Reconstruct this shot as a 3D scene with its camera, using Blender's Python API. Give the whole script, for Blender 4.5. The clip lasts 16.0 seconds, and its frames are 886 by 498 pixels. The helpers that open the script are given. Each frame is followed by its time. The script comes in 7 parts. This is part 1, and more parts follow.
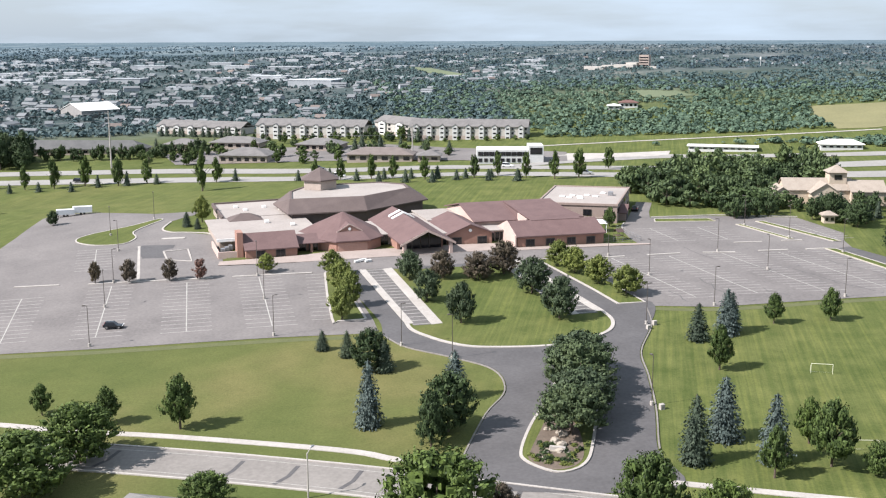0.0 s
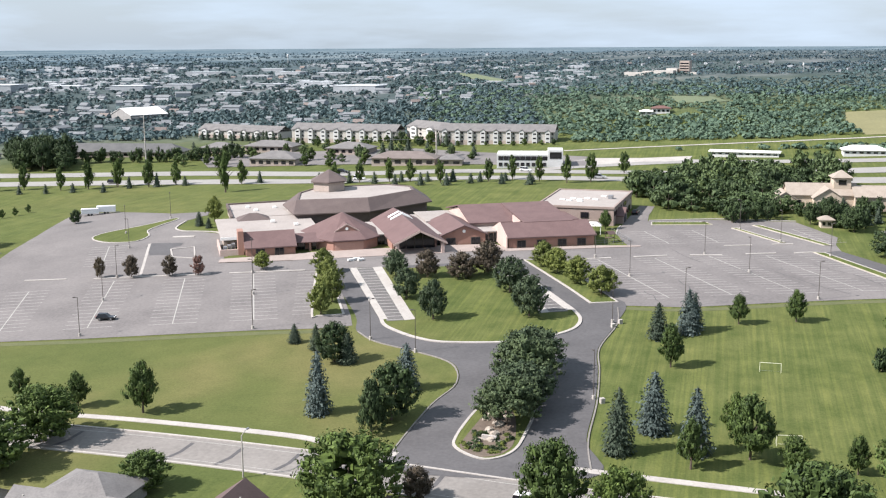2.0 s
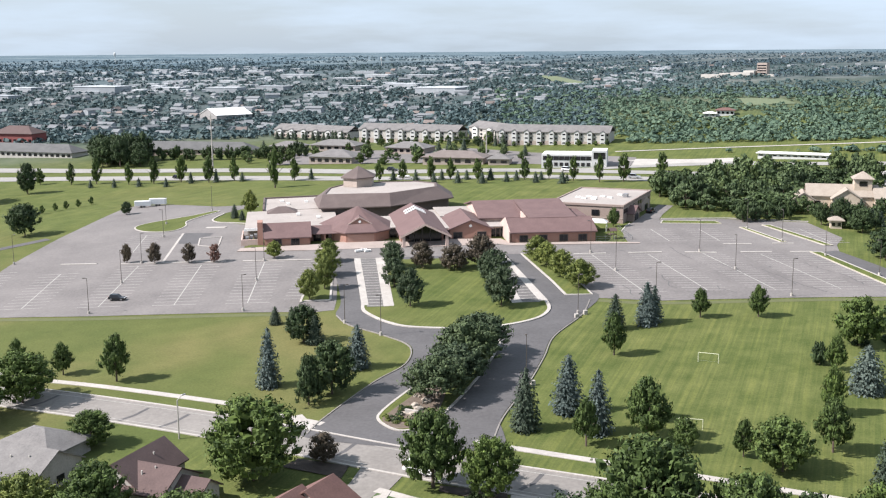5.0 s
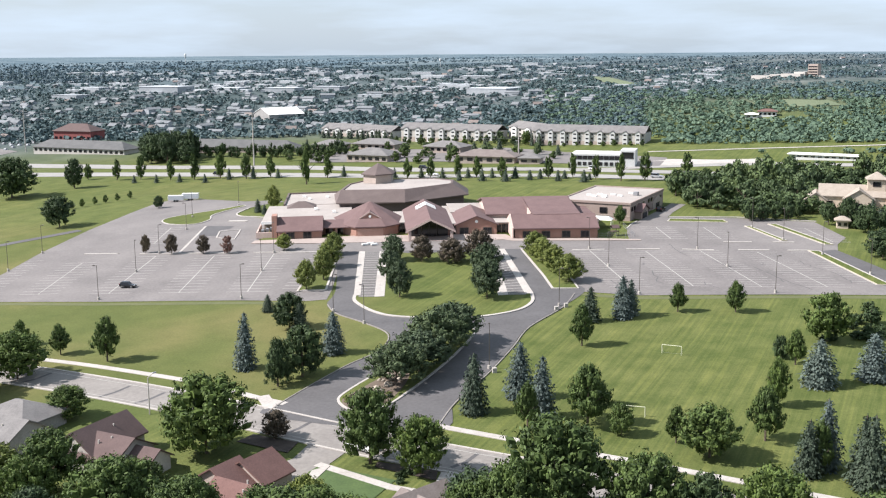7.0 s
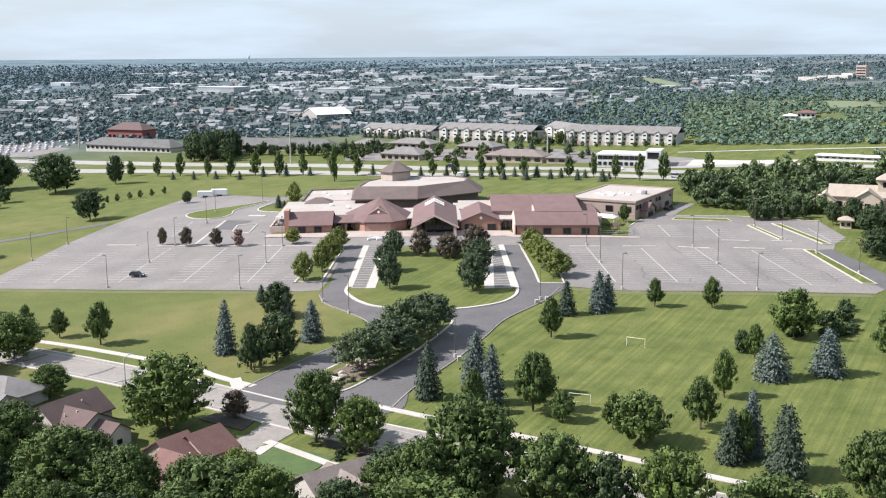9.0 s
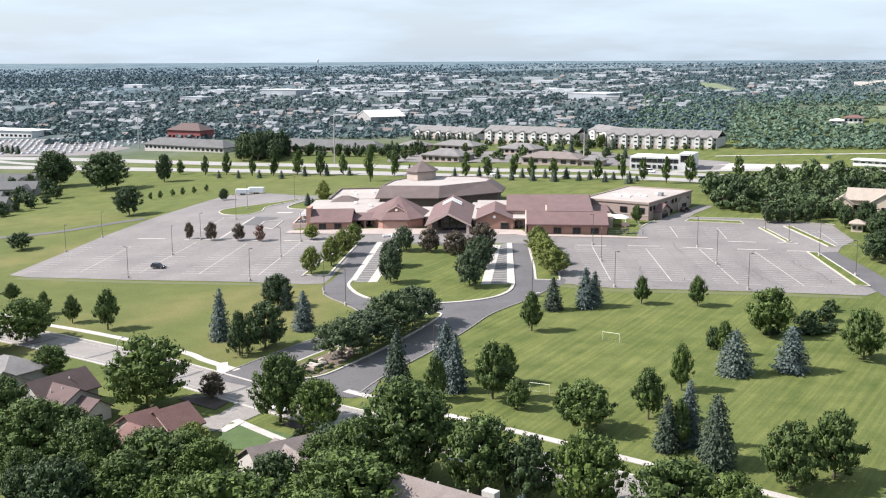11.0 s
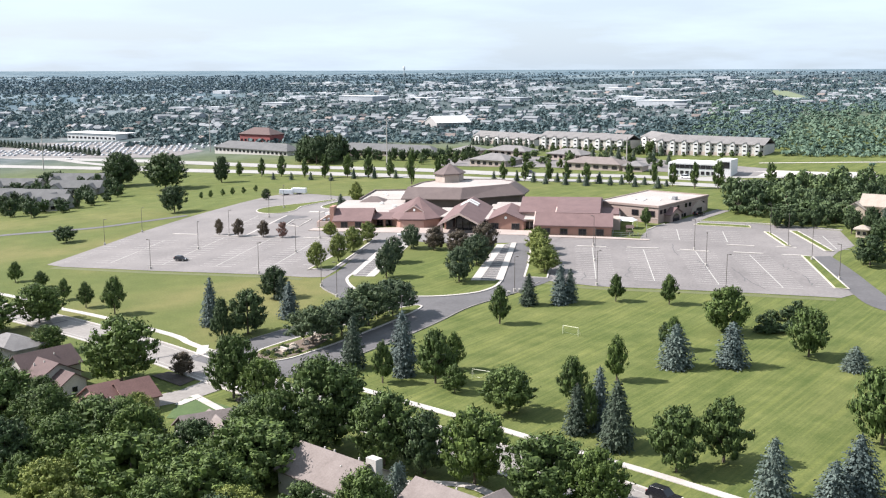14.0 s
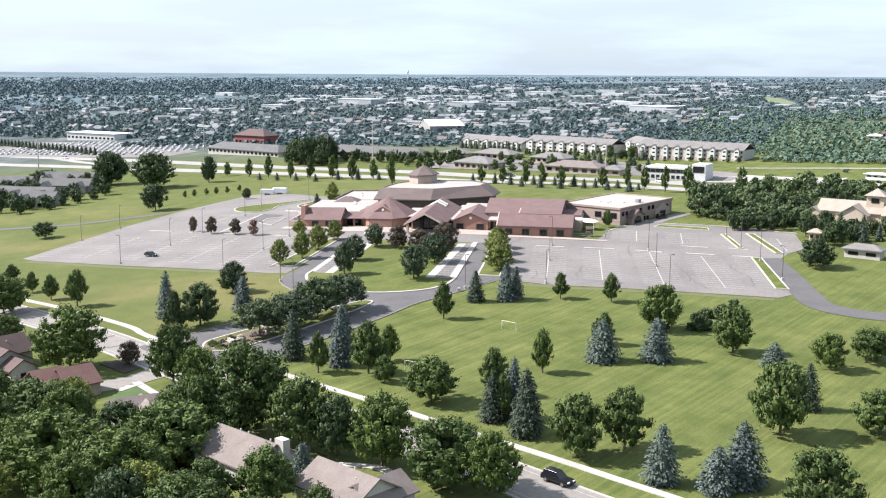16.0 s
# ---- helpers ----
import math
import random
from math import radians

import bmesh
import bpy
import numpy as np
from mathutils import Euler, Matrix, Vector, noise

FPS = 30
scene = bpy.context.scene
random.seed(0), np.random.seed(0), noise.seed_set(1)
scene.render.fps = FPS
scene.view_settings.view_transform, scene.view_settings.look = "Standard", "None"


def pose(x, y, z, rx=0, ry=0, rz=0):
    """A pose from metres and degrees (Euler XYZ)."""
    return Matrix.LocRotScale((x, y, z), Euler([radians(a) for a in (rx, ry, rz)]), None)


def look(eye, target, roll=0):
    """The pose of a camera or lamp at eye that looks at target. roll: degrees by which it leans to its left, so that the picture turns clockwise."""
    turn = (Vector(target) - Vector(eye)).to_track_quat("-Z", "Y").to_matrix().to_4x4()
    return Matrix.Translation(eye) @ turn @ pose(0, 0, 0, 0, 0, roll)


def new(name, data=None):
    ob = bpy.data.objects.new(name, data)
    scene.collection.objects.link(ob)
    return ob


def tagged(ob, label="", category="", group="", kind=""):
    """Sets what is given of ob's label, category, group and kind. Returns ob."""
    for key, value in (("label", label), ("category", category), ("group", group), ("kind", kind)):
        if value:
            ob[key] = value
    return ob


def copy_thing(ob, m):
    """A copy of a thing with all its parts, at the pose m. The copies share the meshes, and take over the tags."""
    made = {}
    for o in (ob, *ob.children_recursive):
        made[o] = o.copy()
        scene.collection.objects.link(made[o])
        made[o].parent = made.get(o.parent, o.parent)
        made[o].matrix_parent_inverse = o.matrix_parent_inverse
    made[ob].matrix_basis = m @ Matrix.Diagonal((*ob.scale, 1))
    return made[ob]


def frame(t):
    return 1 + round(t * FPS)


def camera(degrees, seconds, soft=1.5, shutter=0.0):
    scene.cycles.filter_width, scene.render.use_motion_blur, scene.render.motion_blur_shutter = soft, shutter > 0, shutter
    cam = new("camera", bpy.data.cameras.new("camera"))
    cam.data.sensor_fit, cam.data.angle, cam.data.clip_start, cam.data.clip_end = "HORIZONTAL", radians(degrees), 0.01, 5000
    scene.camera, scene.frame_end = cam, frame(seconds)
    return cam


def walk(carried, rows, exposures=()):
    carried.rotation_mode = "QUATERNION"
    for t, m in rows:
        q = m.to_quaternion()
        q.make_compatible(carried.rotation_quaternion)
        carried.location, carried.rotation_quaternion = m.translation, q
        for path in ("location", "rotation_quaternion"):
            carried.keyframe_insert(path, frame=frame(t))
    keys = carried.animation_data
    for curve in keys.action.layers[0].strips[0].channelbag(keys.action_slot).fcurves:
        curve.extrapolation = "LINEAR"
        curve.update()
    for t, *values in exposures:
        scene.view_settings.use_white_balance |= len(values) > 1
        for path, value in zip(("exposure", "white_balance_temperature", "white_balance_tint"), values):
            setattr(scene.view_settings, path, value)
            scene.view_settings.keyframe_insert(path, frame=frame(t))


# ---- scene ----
cam = camera(44.58, 16.0, 1.2)
# seconds, place, and turn of the flying camera
ROWS = [
    (0.0, -3.39, -210.46, 58.02, 78.926, 0.137, -7.132),
    (0.5, 1.12, -212.79, 57.95, 79.029, 0.144, -6.362),
    (1.0, 5.78, -215.09, 57.87, 79.148, 0.161, -5.453),
    (1.5, 10.58, -217.37, 57.83, 79.225, 0.191, -4.464),
    (2.0, 15.51, -219.64, 57.77, 79.272, 0.225, -3.424),
    (2.5, 20.48, -221.88, 57.71, 79.320, 0.242, -2.355),
    (3.0, 25.49, -224.06, 57.64, 79.364, 0.268, -1.333),
    (3.5, 30.51, -226.10, 57.54, 79.403, 0.297, -0.308),
    (4.0, 35.58, -228.11, 57.43, 79.433, 0.314, 0.769),
    (6.5, 60.68, -236.13, 56.53, 79.574, 0.370, 6.090),
    (7.0, 65.61, -237.42, 56.34, 79.603, 0.343, 7.042),
    (7.5, 70.58, -238.62, 56.18, 79.631, 0.375, 7.994),
    (8.0, 75.52, -239.66, 56.00, 79.664, 0.369, 9.008),
    (8.5, 80.43, -240.60, 55.79, 79.701, 0.337, 9.946),
    (9.0, 85.33, -241.46, 55.63, 79.728, 0.333, 10.870),
    (11.5, 109.71, -245.48, 54.77, 80.061, 0.146, 16.121),
    (12.0, 114.47, -246.06, 54.62, 80.138, 0.105, 17.179),
    (12.5, 119.17, -246.58, 54.44, 80.208, 0.061, 18.186),
    (13.0, 123.84, -247.02, 54.33, 80.284, 0.078, 19.095),
    (13.5, 128.64, -247.30, 54.20, 80.347, 0.085, 19.911),
    (14.0, 133.43, -247.46, 54.05, 80.417, 0.091, 20.484),
    (14.5, 138.09, -247.61, 53.96, 80.504, 0.155, 20.685),
    (15.0, 142.53, -247.85, 53.80, 80.589, 0.048, 20.892),
    (15.5, 146.27, -248.42, 53.70, 80.644, -0.216, 21.083),
    (16.0, 149.26, -249.38, 53.74, 80.642, -0.421, 21.197),
]
walk(cam, [(t, pose(x, y, z, a, b, c)) for t, x, y, z, a, b, c in ROWS], [(0.0, 0.87, 6230, 15), (4.0, 0.88, 6230, 15), (9.0, 1.01, 6230, 15), (13.0, 1.14, 6230, 15), (16.0, 1.23, 6230, 15)])


# ---- lie of the land ----
LAND = (0.4180, 0.0418, 0.0548, 0.0003, 0.0047, -0.0123, -0.0081)
FAR_D = (450, 550, 700, 850, 1050, 1300, 1700, 2300)
FAR_A = (-40, -25, -8, 10, 30)
FAR_Z = (
    (-8, -8, -8, -6, 0, 14, 30, 35),
    (-1, 0, 4, 10, 25, 37, 40, 36),
    (6.5, 8, 11, 24, 39, 46, 45.5, 40),
    (11, 18, 37, 46.5, 51.2, 48, 45, 42),
    (18, 28, 41, 48.5, 51.2, 48, 45, 42),
)


def ground(x, y):
    """Height of the land: a gentle slope round the church, low hills far off."""
    x, y = np.asarray(x, float), np.asarray(y, float)
    c = LAND
    near = c[0] + c[1] * x + c[2] * y + (c[3] * x * y + c[4] * y * y + c[5] * x * x) / 100 + c[6] * np.maximum(y, -150) ** 3 / 1e4
    dx, dy = x - 70.0, y + 240.0
    d, az = np.hypot(dx, dy), np.degrees(np.arctan2(dx, dy))
    i = np.interp(az, FAR_A, range(5))
    k0 = np.minimum(i.astype(int), 3)
    f = i - k0
    rows = np.array([np.interp(d, FAR_D, z) for z in FAR_Z])
    far = np.take_along_axis(rows.reshape(5, -1), k0.reshape(1, -1), 0).reshape(x.shape) * (1 - f) + np.take_along_axis(rows.reshape(5, -1), k0.reshape(1, -1) + 1, 0).reshape(x.shape) * f
    k = np.clip((d - 380) / 100, 0, 1)
    k = k * k * (3 - 2 * k)
    return near * (1 - k) + far * k


def gz(x, y):
    return float(ground(x, y))

# ---- sky and sun ----
SUN_FROM = Vector((-0.73, -0.14, 0.67)).normalized()
world = bpy.data.worlds.new("sky")
scene.world = world
world.use_nodes = True
wn, wl = world.node_tree.nodes, world.node_tree.links
wn.clear()
w_out, w_bg = wn.new("ShaderNodeOutputWorld"), wn.new("ShaderNodeBackground")
w_sky = wn.new("ShaderNodeTexSky")
w_sky.sky_type = "NISHITA"
w_sky.sun_disc = False
w_sky.sun_elevation = math.asin(SUN_FROM.z)
w_sky.sun_rotation = math.atan2(SUN_FROM.x, SUN_FROM.y)
w_sky.air_density, w_sky.dust_density, w_sky.ozone_density = 1.0, 1.2, 1.0
w_co, w_map, w_no, w_ramp, w_mix = (wn.new(n) for n in ("ShaderNodeTexCoord", "ShaderNodeMapping", "ShaderNodeTexNoise", "ShaderNodeValToRGB", "ShaderNodeMixRGB"))
w_map.inputs["Scale"].default_value = (2.2, 2.2, 15.0)
w_no.inputs["Scale"].default_value, w_no.inputs["Detail"].default_value, w_no.inputs["Roughness"].default_value = 2.0, 6.0, 0.55
w_ramp.color_ramp.elements[0].position, w_ramp.color_ramp.elements[0].color = 0.40, (0.62, 0.62, 0.62, 1)
w_ramp.color_ramp.elements[1].position, w_ramp.color_ramp.elements[1].color = 0.66, (0.97, 0.97, 0.97, 1)
w_mix.inputs[2].default_value = (6.45, 7.75, 8.7, 1)
wl.new(w_co.outputs["Generated"], w_map.inputs["Vector"])
wl.new(w_map.outputs["Vector"], w_no.inputs["Vector"])
wl.new(w_no.outputs["Fac"], w_ramp.inputs["Fac"])
wl.new(w_ramp.outputs["Color"], w_mix.inputs[0])
wl.new(w_sky.outputs["Color"], w_mix.inputs[1])
wl.new(w_mix.outputs["Color"], w_bg.inputs["Color"])
w_bg.inputs["Strength"].default_value = 0.060
wl.new(w_bg.outputs["Background"], w_out.inputs["Surface"])
sun = new("sun", bpy.data.lights.new("sun", "SUN"))
sun.data.energy, sun.data.angle, sun.data.color = 5.0, radians(0.6), (1.0, 0.95, 0.87)
sun.matrix_world = look(SUN_FROM * 500, (0, 0, 0))

# ---- materials ----
def node_mat(name):
    m = bpy.data.materials.new(name)
    m.use_nodes = True
    n, l = m.node_tree.nodes, m.node_tree.links
    return m, n, l, n["Principled BSDF"]


def noise_node(n, l, scale, detail=4.0, vec=None, rough=0.6):
    t = n.new("ShaderNodeTexNoise")
    t.inputs["Scale"].default_value, t.inputs["Detail"].default_value, t.inputs["Roughness"].default_value = scale, detail, rough
    if vec is not None:
        l.new(vec, t.inputs["Vector"])
    return t.outputs["Fac"]


def ramp(n, l, fac, stops):
    r = n.new("ShaderNodeValToRGB")
    while len(r.color_ramp.elements) < len(stops):
        r.color_ramp.elements.new(0.5)
    for e, (p, c) in zip(r.color_ramp.elements, stops):
        e.position, e.color = p, (*c, 1)
    l.new(fac, r.inputs["Fac"])
    return r.outputs["Color"]


def blend(n, l, fac, a, b, kind="MIX"):
    x = n.new("ShaderNodeMixRGB")
    x.blend_type = kind
    for i, v in ((0, fac), (1, a), (2, b)):
        if isinstance(v, (int, float)):
            x.inputs[i].default_value = v
        elif isinstance(v, tuple):
            x.inputs[i].default_value = (*v, 1)
        else:
            l.new(v, x.inputs[i])
    return x.outputs["Color"]


def bump(n, l, bs, height, strength, dist=0.05):
    b = n.new("ShaderNodeBump")
    b.inputs["Strength"].default_value, b.inputs["Distance"].default_value = strength, dist
    l.new(height, b.inputs["Height"])
    l.new(b.outputs["Normal"], bs.inputs["Normal"])


def place(n):
    return n.new("ShaderNodeNewGeometry").outputs["Position"]


def worn(name, a, b, scale=0.5, fine=8.0, rough=0.85, relief=0.3, island=0.0, metal=0.0):
    """A surface between two colours, blotched at a large and a small scale."""
    a, b = tuple(v * 0.745 for v in a), tuple(v * 0.745 for v in b)
    m, n, l, bs = node_mat(name)
    p = place(n)
    big, small = noise_node(n, l, scale, 5, p), noise_node(n, l, fine, 4, p)
    c = ramp(n, l, big, [(0.35, a), (0.65, b)])
    c = blend(n, l, 0.35, c, ramp(n, l, small, [(0.3, tuple(v * 0.7 for v in a)), (0.7, tuple(min(1, v * 1.2) for v in b))]))
    if island:
        g = n.new("ShaderNodeNewGeometry").outputs["Random Per Island"]
        c = blend(n, l, island, c, ramp(n, l, g, [(0, (0.35, 0.35, 0.35)), (1, (1.0, 1.0, 1.0))]), "MULTIPLY")
    l.new(c, bs.inputs["Base Color"])
    bs.inputs["Roughness"].default_value, bs.inputs["Metallic"].default_value = rough, metal
    if relief:
        bump(n, l, bs, small, relief)
    return m


def grass_mat():
    m, n, l, bs = node_mat("lawn_grass")
    p = place(n)
    big, mid, fine = noise_node(n, l, 0.018, 4, p), noise_node(n, l, 0.16, 5, p), noise_node(n, l, 2.5, 6, p, 0.75)
    base = ramp(n, l, big, [(0.36, (0.104, 0.130, 0.044)), (0.5, (0.130, 0.147, 0.053)), (0.62, (0.176, 0.170, 0.072))])
    sep = n.new("ShaderNodeSeparateXYZ")
    l.new(p, sep.inputs[0])
    # fresher, greener turf east of the drive
    mr = n.new("ShaderNodeMapRange")
    mr.inputs[1].default_value, mr.inputs[2].default_value = 17.0, 34.0
    l.new(sep.outputs["X"], mr.inputs[0])
    my, mt = n.new("ShaderNodeMapRange"), n.new("ShaderNodeMath")
    my.inputs[1].default_value, my.inputs[2].default_value, my.inputs[4].default_value = 55.0, 110.0, 0.7
    l.new(sep.outputs["Y"], my.inputs[0])
    mt.operation = "MAXIMUM"
    l.new(mr.outputs[0], mt.inputs[0])
    l.new(my.outputs[0], mt.inputs[1])
    green = ramp(n, l, mid, [(0.3, (0.100, 0.128, 0.040)), (0.7, (0.142, 0.162, 0.058))])
    fac = n.new("ShaderNodeMath")
    fac.operation = "MULTIPLY"
    fac.inputs[1].default_value = 0.85
    ms, mu = n.new("ShaderNodeMapRange"), n.new("ShaderNodeMath")
    ms.inputs[1].default_value, ms.inputs[2].default_value = -70.0, -82.0
    l.new(sep.outputs["Y"], ms.inputs[0])
    mu.operation = "MAXIMUM"
    l.new(mt.outputs[0], mu.inputs[0])
    l.new(ms.outputs[0], mu.inputs[1])
    l.new(mu.outputs[0], fac.inputs[0])
    base = blend(n, l, fac.outputs[0], base, green)
    # mower tracks: streaks drawn out along the way the mower runs
    mp, vm = n.new("ShaderNodeMapping"), n.new("ShaderNodeVectorMath")
    mp.inputs["Rotation"].default_value = (0, 0, radians(18))
    l.new(p, mp.inputs["Vector"])
    vm.operation = "MULTIPLY"
    vm.inputs[1].default_value = (1.0, 0.022, 0.0)
    l.new(mp.outputs["Vector"], vm.inputs[0])
    streak = noise_node(n, l, 1.1, 5, vm.outputs["Vector"], 0.7)
    tracks = ramp(n, l, streak, [(0.38, (0.78, 0.85, 0.77)), (0.50, (1.0, 1.0, 1.0)), (0.61, (1.28, 1.22, 1.14))])
    base = blend(n, l, fac.outputs[0], base, blend(n, l, 1.0, base, tracks, "MULTIPLY"))
    base = blend(n, l, 0.55, base, ramp(n, l, fine, [(0.25, (0.45, 0.5, 0.4)), (0.75, (1.45, 1.4, 1.3))]), "MULTIPLY")
    base = blend(n, l, 0.45, base, ramp(n, l, mid, [(0.3, (0.75, 0.8, 0.7)), (0.7, (1.25, 1.2, 1.15))]), "MULTIPLY")
    # rougher, darker land out in the town, with haze blue put into its colour
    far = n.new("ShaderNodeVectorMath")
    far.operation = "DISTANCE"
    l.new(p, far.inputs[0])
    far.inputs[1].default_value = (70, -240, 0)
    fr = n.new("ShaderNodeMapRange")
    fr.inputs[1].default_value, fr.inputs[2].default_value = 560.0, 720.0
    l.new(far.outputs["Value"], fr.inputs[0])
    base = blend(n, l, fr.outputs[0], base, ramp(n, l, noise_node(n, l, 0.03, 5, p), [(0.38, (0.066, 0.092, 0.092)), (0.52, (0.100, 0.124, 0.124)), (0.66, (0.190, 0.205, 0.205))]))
    # haze painted into the land towards the horizon
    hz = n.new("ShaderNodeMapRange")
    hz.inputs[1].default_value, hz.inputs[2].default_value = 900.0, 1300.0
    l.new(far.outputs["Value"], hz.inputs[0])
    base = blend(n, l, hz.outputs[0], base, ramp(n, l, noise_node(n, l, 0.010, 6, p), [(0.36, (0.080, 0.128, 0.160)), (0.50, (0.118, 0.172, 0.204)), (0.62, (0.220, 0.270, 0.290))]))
    base = blend(n, l, 1.0, base, (0.745, 0.745, 0.745), "MULTIPLY")
    l.new(base, bs.inputs["Base Color"])
    bs.inputs["Roughness"].default_value = 0.95
    bs.inputs["Specular IOR Level"].default_value = 0.1
    bump(n, l, bs, fine, 0.6, 0.12)
    return m


def leaf_mat(name, a, b, spread=0.35, tuft_scale=0.9):
    """Leaves: each clump and each tree of its own shade, some light shining through."""
    m, n, l, bs = node_mat(name)
    gi = n.new("ShaderNodeNewGeometry").outputs["Random Per Island"]
    oi = n.new("ShaderNodeObjectInfo").outputs["Random"]
    a, b = tuple(v * 0.76 for v in a), tuple(v * 0.76 for v in b)
    tuft = noise_node(n, l, tuft_scale, 3, place(n))
    c = blend(n, l, 0.55, ramp(n, l, gi, [(0.0, a), (1.0, b)]), ramp(n, l, tuft, [(0.36, a), (0.64, b)]))
    c = blend(n, l, spread, c, ramp(n, l, oi, [(0.0, (0.55, 0.6, 0.6)), (0.5, (1.0, 1.0, 1.0)), (1.0, (1.35, 1.3, 0.9))]), "MULTIPLY")
    l.new(c, bs.inputs["Base Color"])
    bs.inputs["Roughness"].default_value = 0.7
    bs.inputs["Specular IOR Level"].default_value = 0.25
    tr, mx = n.new("ShaderNodeBsdfTranslucent"), n.new("ShaderNodeMixShader")
    l.new(c, tr.inputs["Color"])
    mx.inputs[0].default_value = 0.10
    l.new(bs.outputs[0], mx.inputs[1])
    l.new(tr.outputs[0], mx.inputs[2])
    l.new(mx.outputs[0], n["Material Output"].inputs["Surface"])
    return m


def plain(name, c, rough=0.6, metal=0.0):
    m, n, l, bs = node_mat(name)
    p = place(n)
    v = ramp(n, l, noise_node(n, l, 3.0, 4, p), [(0.3, tuple(x * 0.88 for x in c)), (0.7, tuple(min(1, x * 1.08) for x in c))])
    l.new(v, bs.inputs["Base Color"])
    bs.inputs["Roughness"].default_value, bs.inputs["Metallic"].default_value = rough, metal
    return m


GRASS = grass_mat()
ASPHALT = worn("old_asphalt", (0.160, 0.145, 0.139), (0.246, 0.224, 0.212), 0.07, 1.6, 0.9, 0.2)
DARK_ASPHALT = worn("newer_asphalt", (0.092, 0.087, 0.088), (0.132, 0.125, 0.126), 0.12, 1.6, 0.85, 0.2)
CONCRETE = worn("concrete", (0.43, 0.395, 0.36), (0.56, 0.52, 0.475), 0.25, 2.5, 0.9, 0.15)
HIGHWAY = worn("highway_concrete", (0.30, 0.287, 0.265), (0.385, 0.367, 0.34), 0.08, 1.2, 0.9, 0.1)
ROAD = worn("street_concrete", (0.225, 0.205, 0.186), (0.305, 0.280, 0.255), 0.12, 1.4, 0.9, 0.15)
PAINT = worn("worn_line_paint", (0.38, 0.36, 0.33), (0.52, 0.50, 0.46), 0.4, 6.0, 0.8, 0.0)
FAINT = worn("faded_line_paint", (0.34, 0.315, 0.30), (0.45, 0.42, 0.40), 0.25, 5.0, 0.85, 0.0)
YELLOW = worn("yellow_kerb_paint", (0.50, 0.44, 0.28), (0.58, 0.54, 0.40), 0.4, 5.0, 0.8, 0.0)
BRICK = worn("orange_brick", (0.36, 0.195, 0.148), (0.44, 0.25, 0.195), 0.35, 5.0, 0.9, 0.3)
PANEL_BRICK = worn("pale_orange_brick", (0.44, 0.265, 0.21), (0.52, 0.32, 0.26), 0.35, 5.0, 0.9, 0.3)
PALE_WALL = worn("pink_stucco", (0.56, 0.42, 0.37), (0.65, 0.50, 0.44), 0.3, 4.0, 0.9, 0.1)
GYM_WALL = worn("brown_block", (0.315, 0.240, 0.208), (0.385, 0.300, 0.262), 0.3, 4.0, 0.9, 0.2)
TAN_WALL = worn("tan_block", (0.42, 0.345, 0.30), (0.50, 0.415, 0.36), 0.3, 4.0, 0.9, 0.2)
SHINGLE = worn("brown_shingle", (0.142, 0.086, 0.083), (0.192, 0.120, 0.114), 0.3, 5.0, 0.9, 0.4)
MANSARD = worn("dark_brown_shingle", (0.120, 0.090, 0.085), (0.160, 0.122, 0.112), 0.3, 5.0, 0.9, 0.4)
MEMBRANE = worn("roof_membrane", (0.36, 0.320, 0.292), (0.46, 0.410, 0.375), 0.12, 2.0, 0.9, 0.1)
BARK = worn("bark", (0.10, 0.075, 0.055), (0.17, 0.13, 0.10), 2.0, 12.0, 0.95, 0.5)
WHITE = plain("white_paint", (0.80, 0.79, 0.76), 0.6)
GALV = plain("grey_metal", (0.30, 0.30, 0.31), 0.5, 0.6)
POLE = plain("dark_bronze_pole", (0.10, 0.085, 0.075), 0.5, 0.3)
BLACK = plain("black_paint", (0.012, 0.012, 0.014), 0.25)
DARK_GLASS, _n, _l, _bs = node_mat("dark_glass")
_bs.inputs["Base Color"].default_value, _bs.inputs["Roughness"].default_value, _bs.inputs["IOR"].default_value = (0.012, 0.012, 0.015, 1), 0.08, 1.5
LEAF_GREEN = leaf_mat("maple_leaves", (0.017, 0.034, 0.010), (0.155, 0.224, 0.060), 0.45)
LEAF_DARK = leaf_mat("dark_leaves", (0.015, 0.029, 0.014), (0.098, 0.148, 0.058))
LEAF_YELLOW = leaf_mat("yellow_green_leaves", (0.080, 0.108, 0.026), (0.285, 0.325, 0.085))
LEAF_ASH = leaf_mat("ash_leaves", (0.028, 0.046, 0.026), (0.130, 0.176, 0.088))
LEAF_PURPLE = leaf_mat("bronze_leaves", (0.070, 0.058, 0.042), (0.165, 0.130, 0.090))
LEAF_PINK = leaf_mat("reddish_leaves", (0.14, 0.075, 0.065), (0.26, 0.15, 0.13))
NEEDLE = leaf_mat("spruce_needles", (0.020, 0.034, 0.022), (0.100, 0.135, 0.088))
NEEDLE_BLUE = leaf_mat("blue_spruce_needles", (0.024, 0.040, 0.036), (0.190, 0.242, 0.220))
# town leaves carry the blue of distance haze in their colour
LEAF_TOWN = leaf_mat("hazed_town_leaves", (0.064, 0.104, 0.110), (0.118, 0.174, 0.176), 0.35, 0.2)
FRESH_GRASS = worn("fresh_lawn", (0.056, 0.098, 0.026), (0.086, 0.136, 0.038), 0.4, 3.0, 0.95, 0.4)
BANK_GRASS = worn("lot_edge_grass", (0.104, 0.118, 0.042), (0.140, 0.146, 0.056), 0.3, 2.5, 0.95, 0.5)
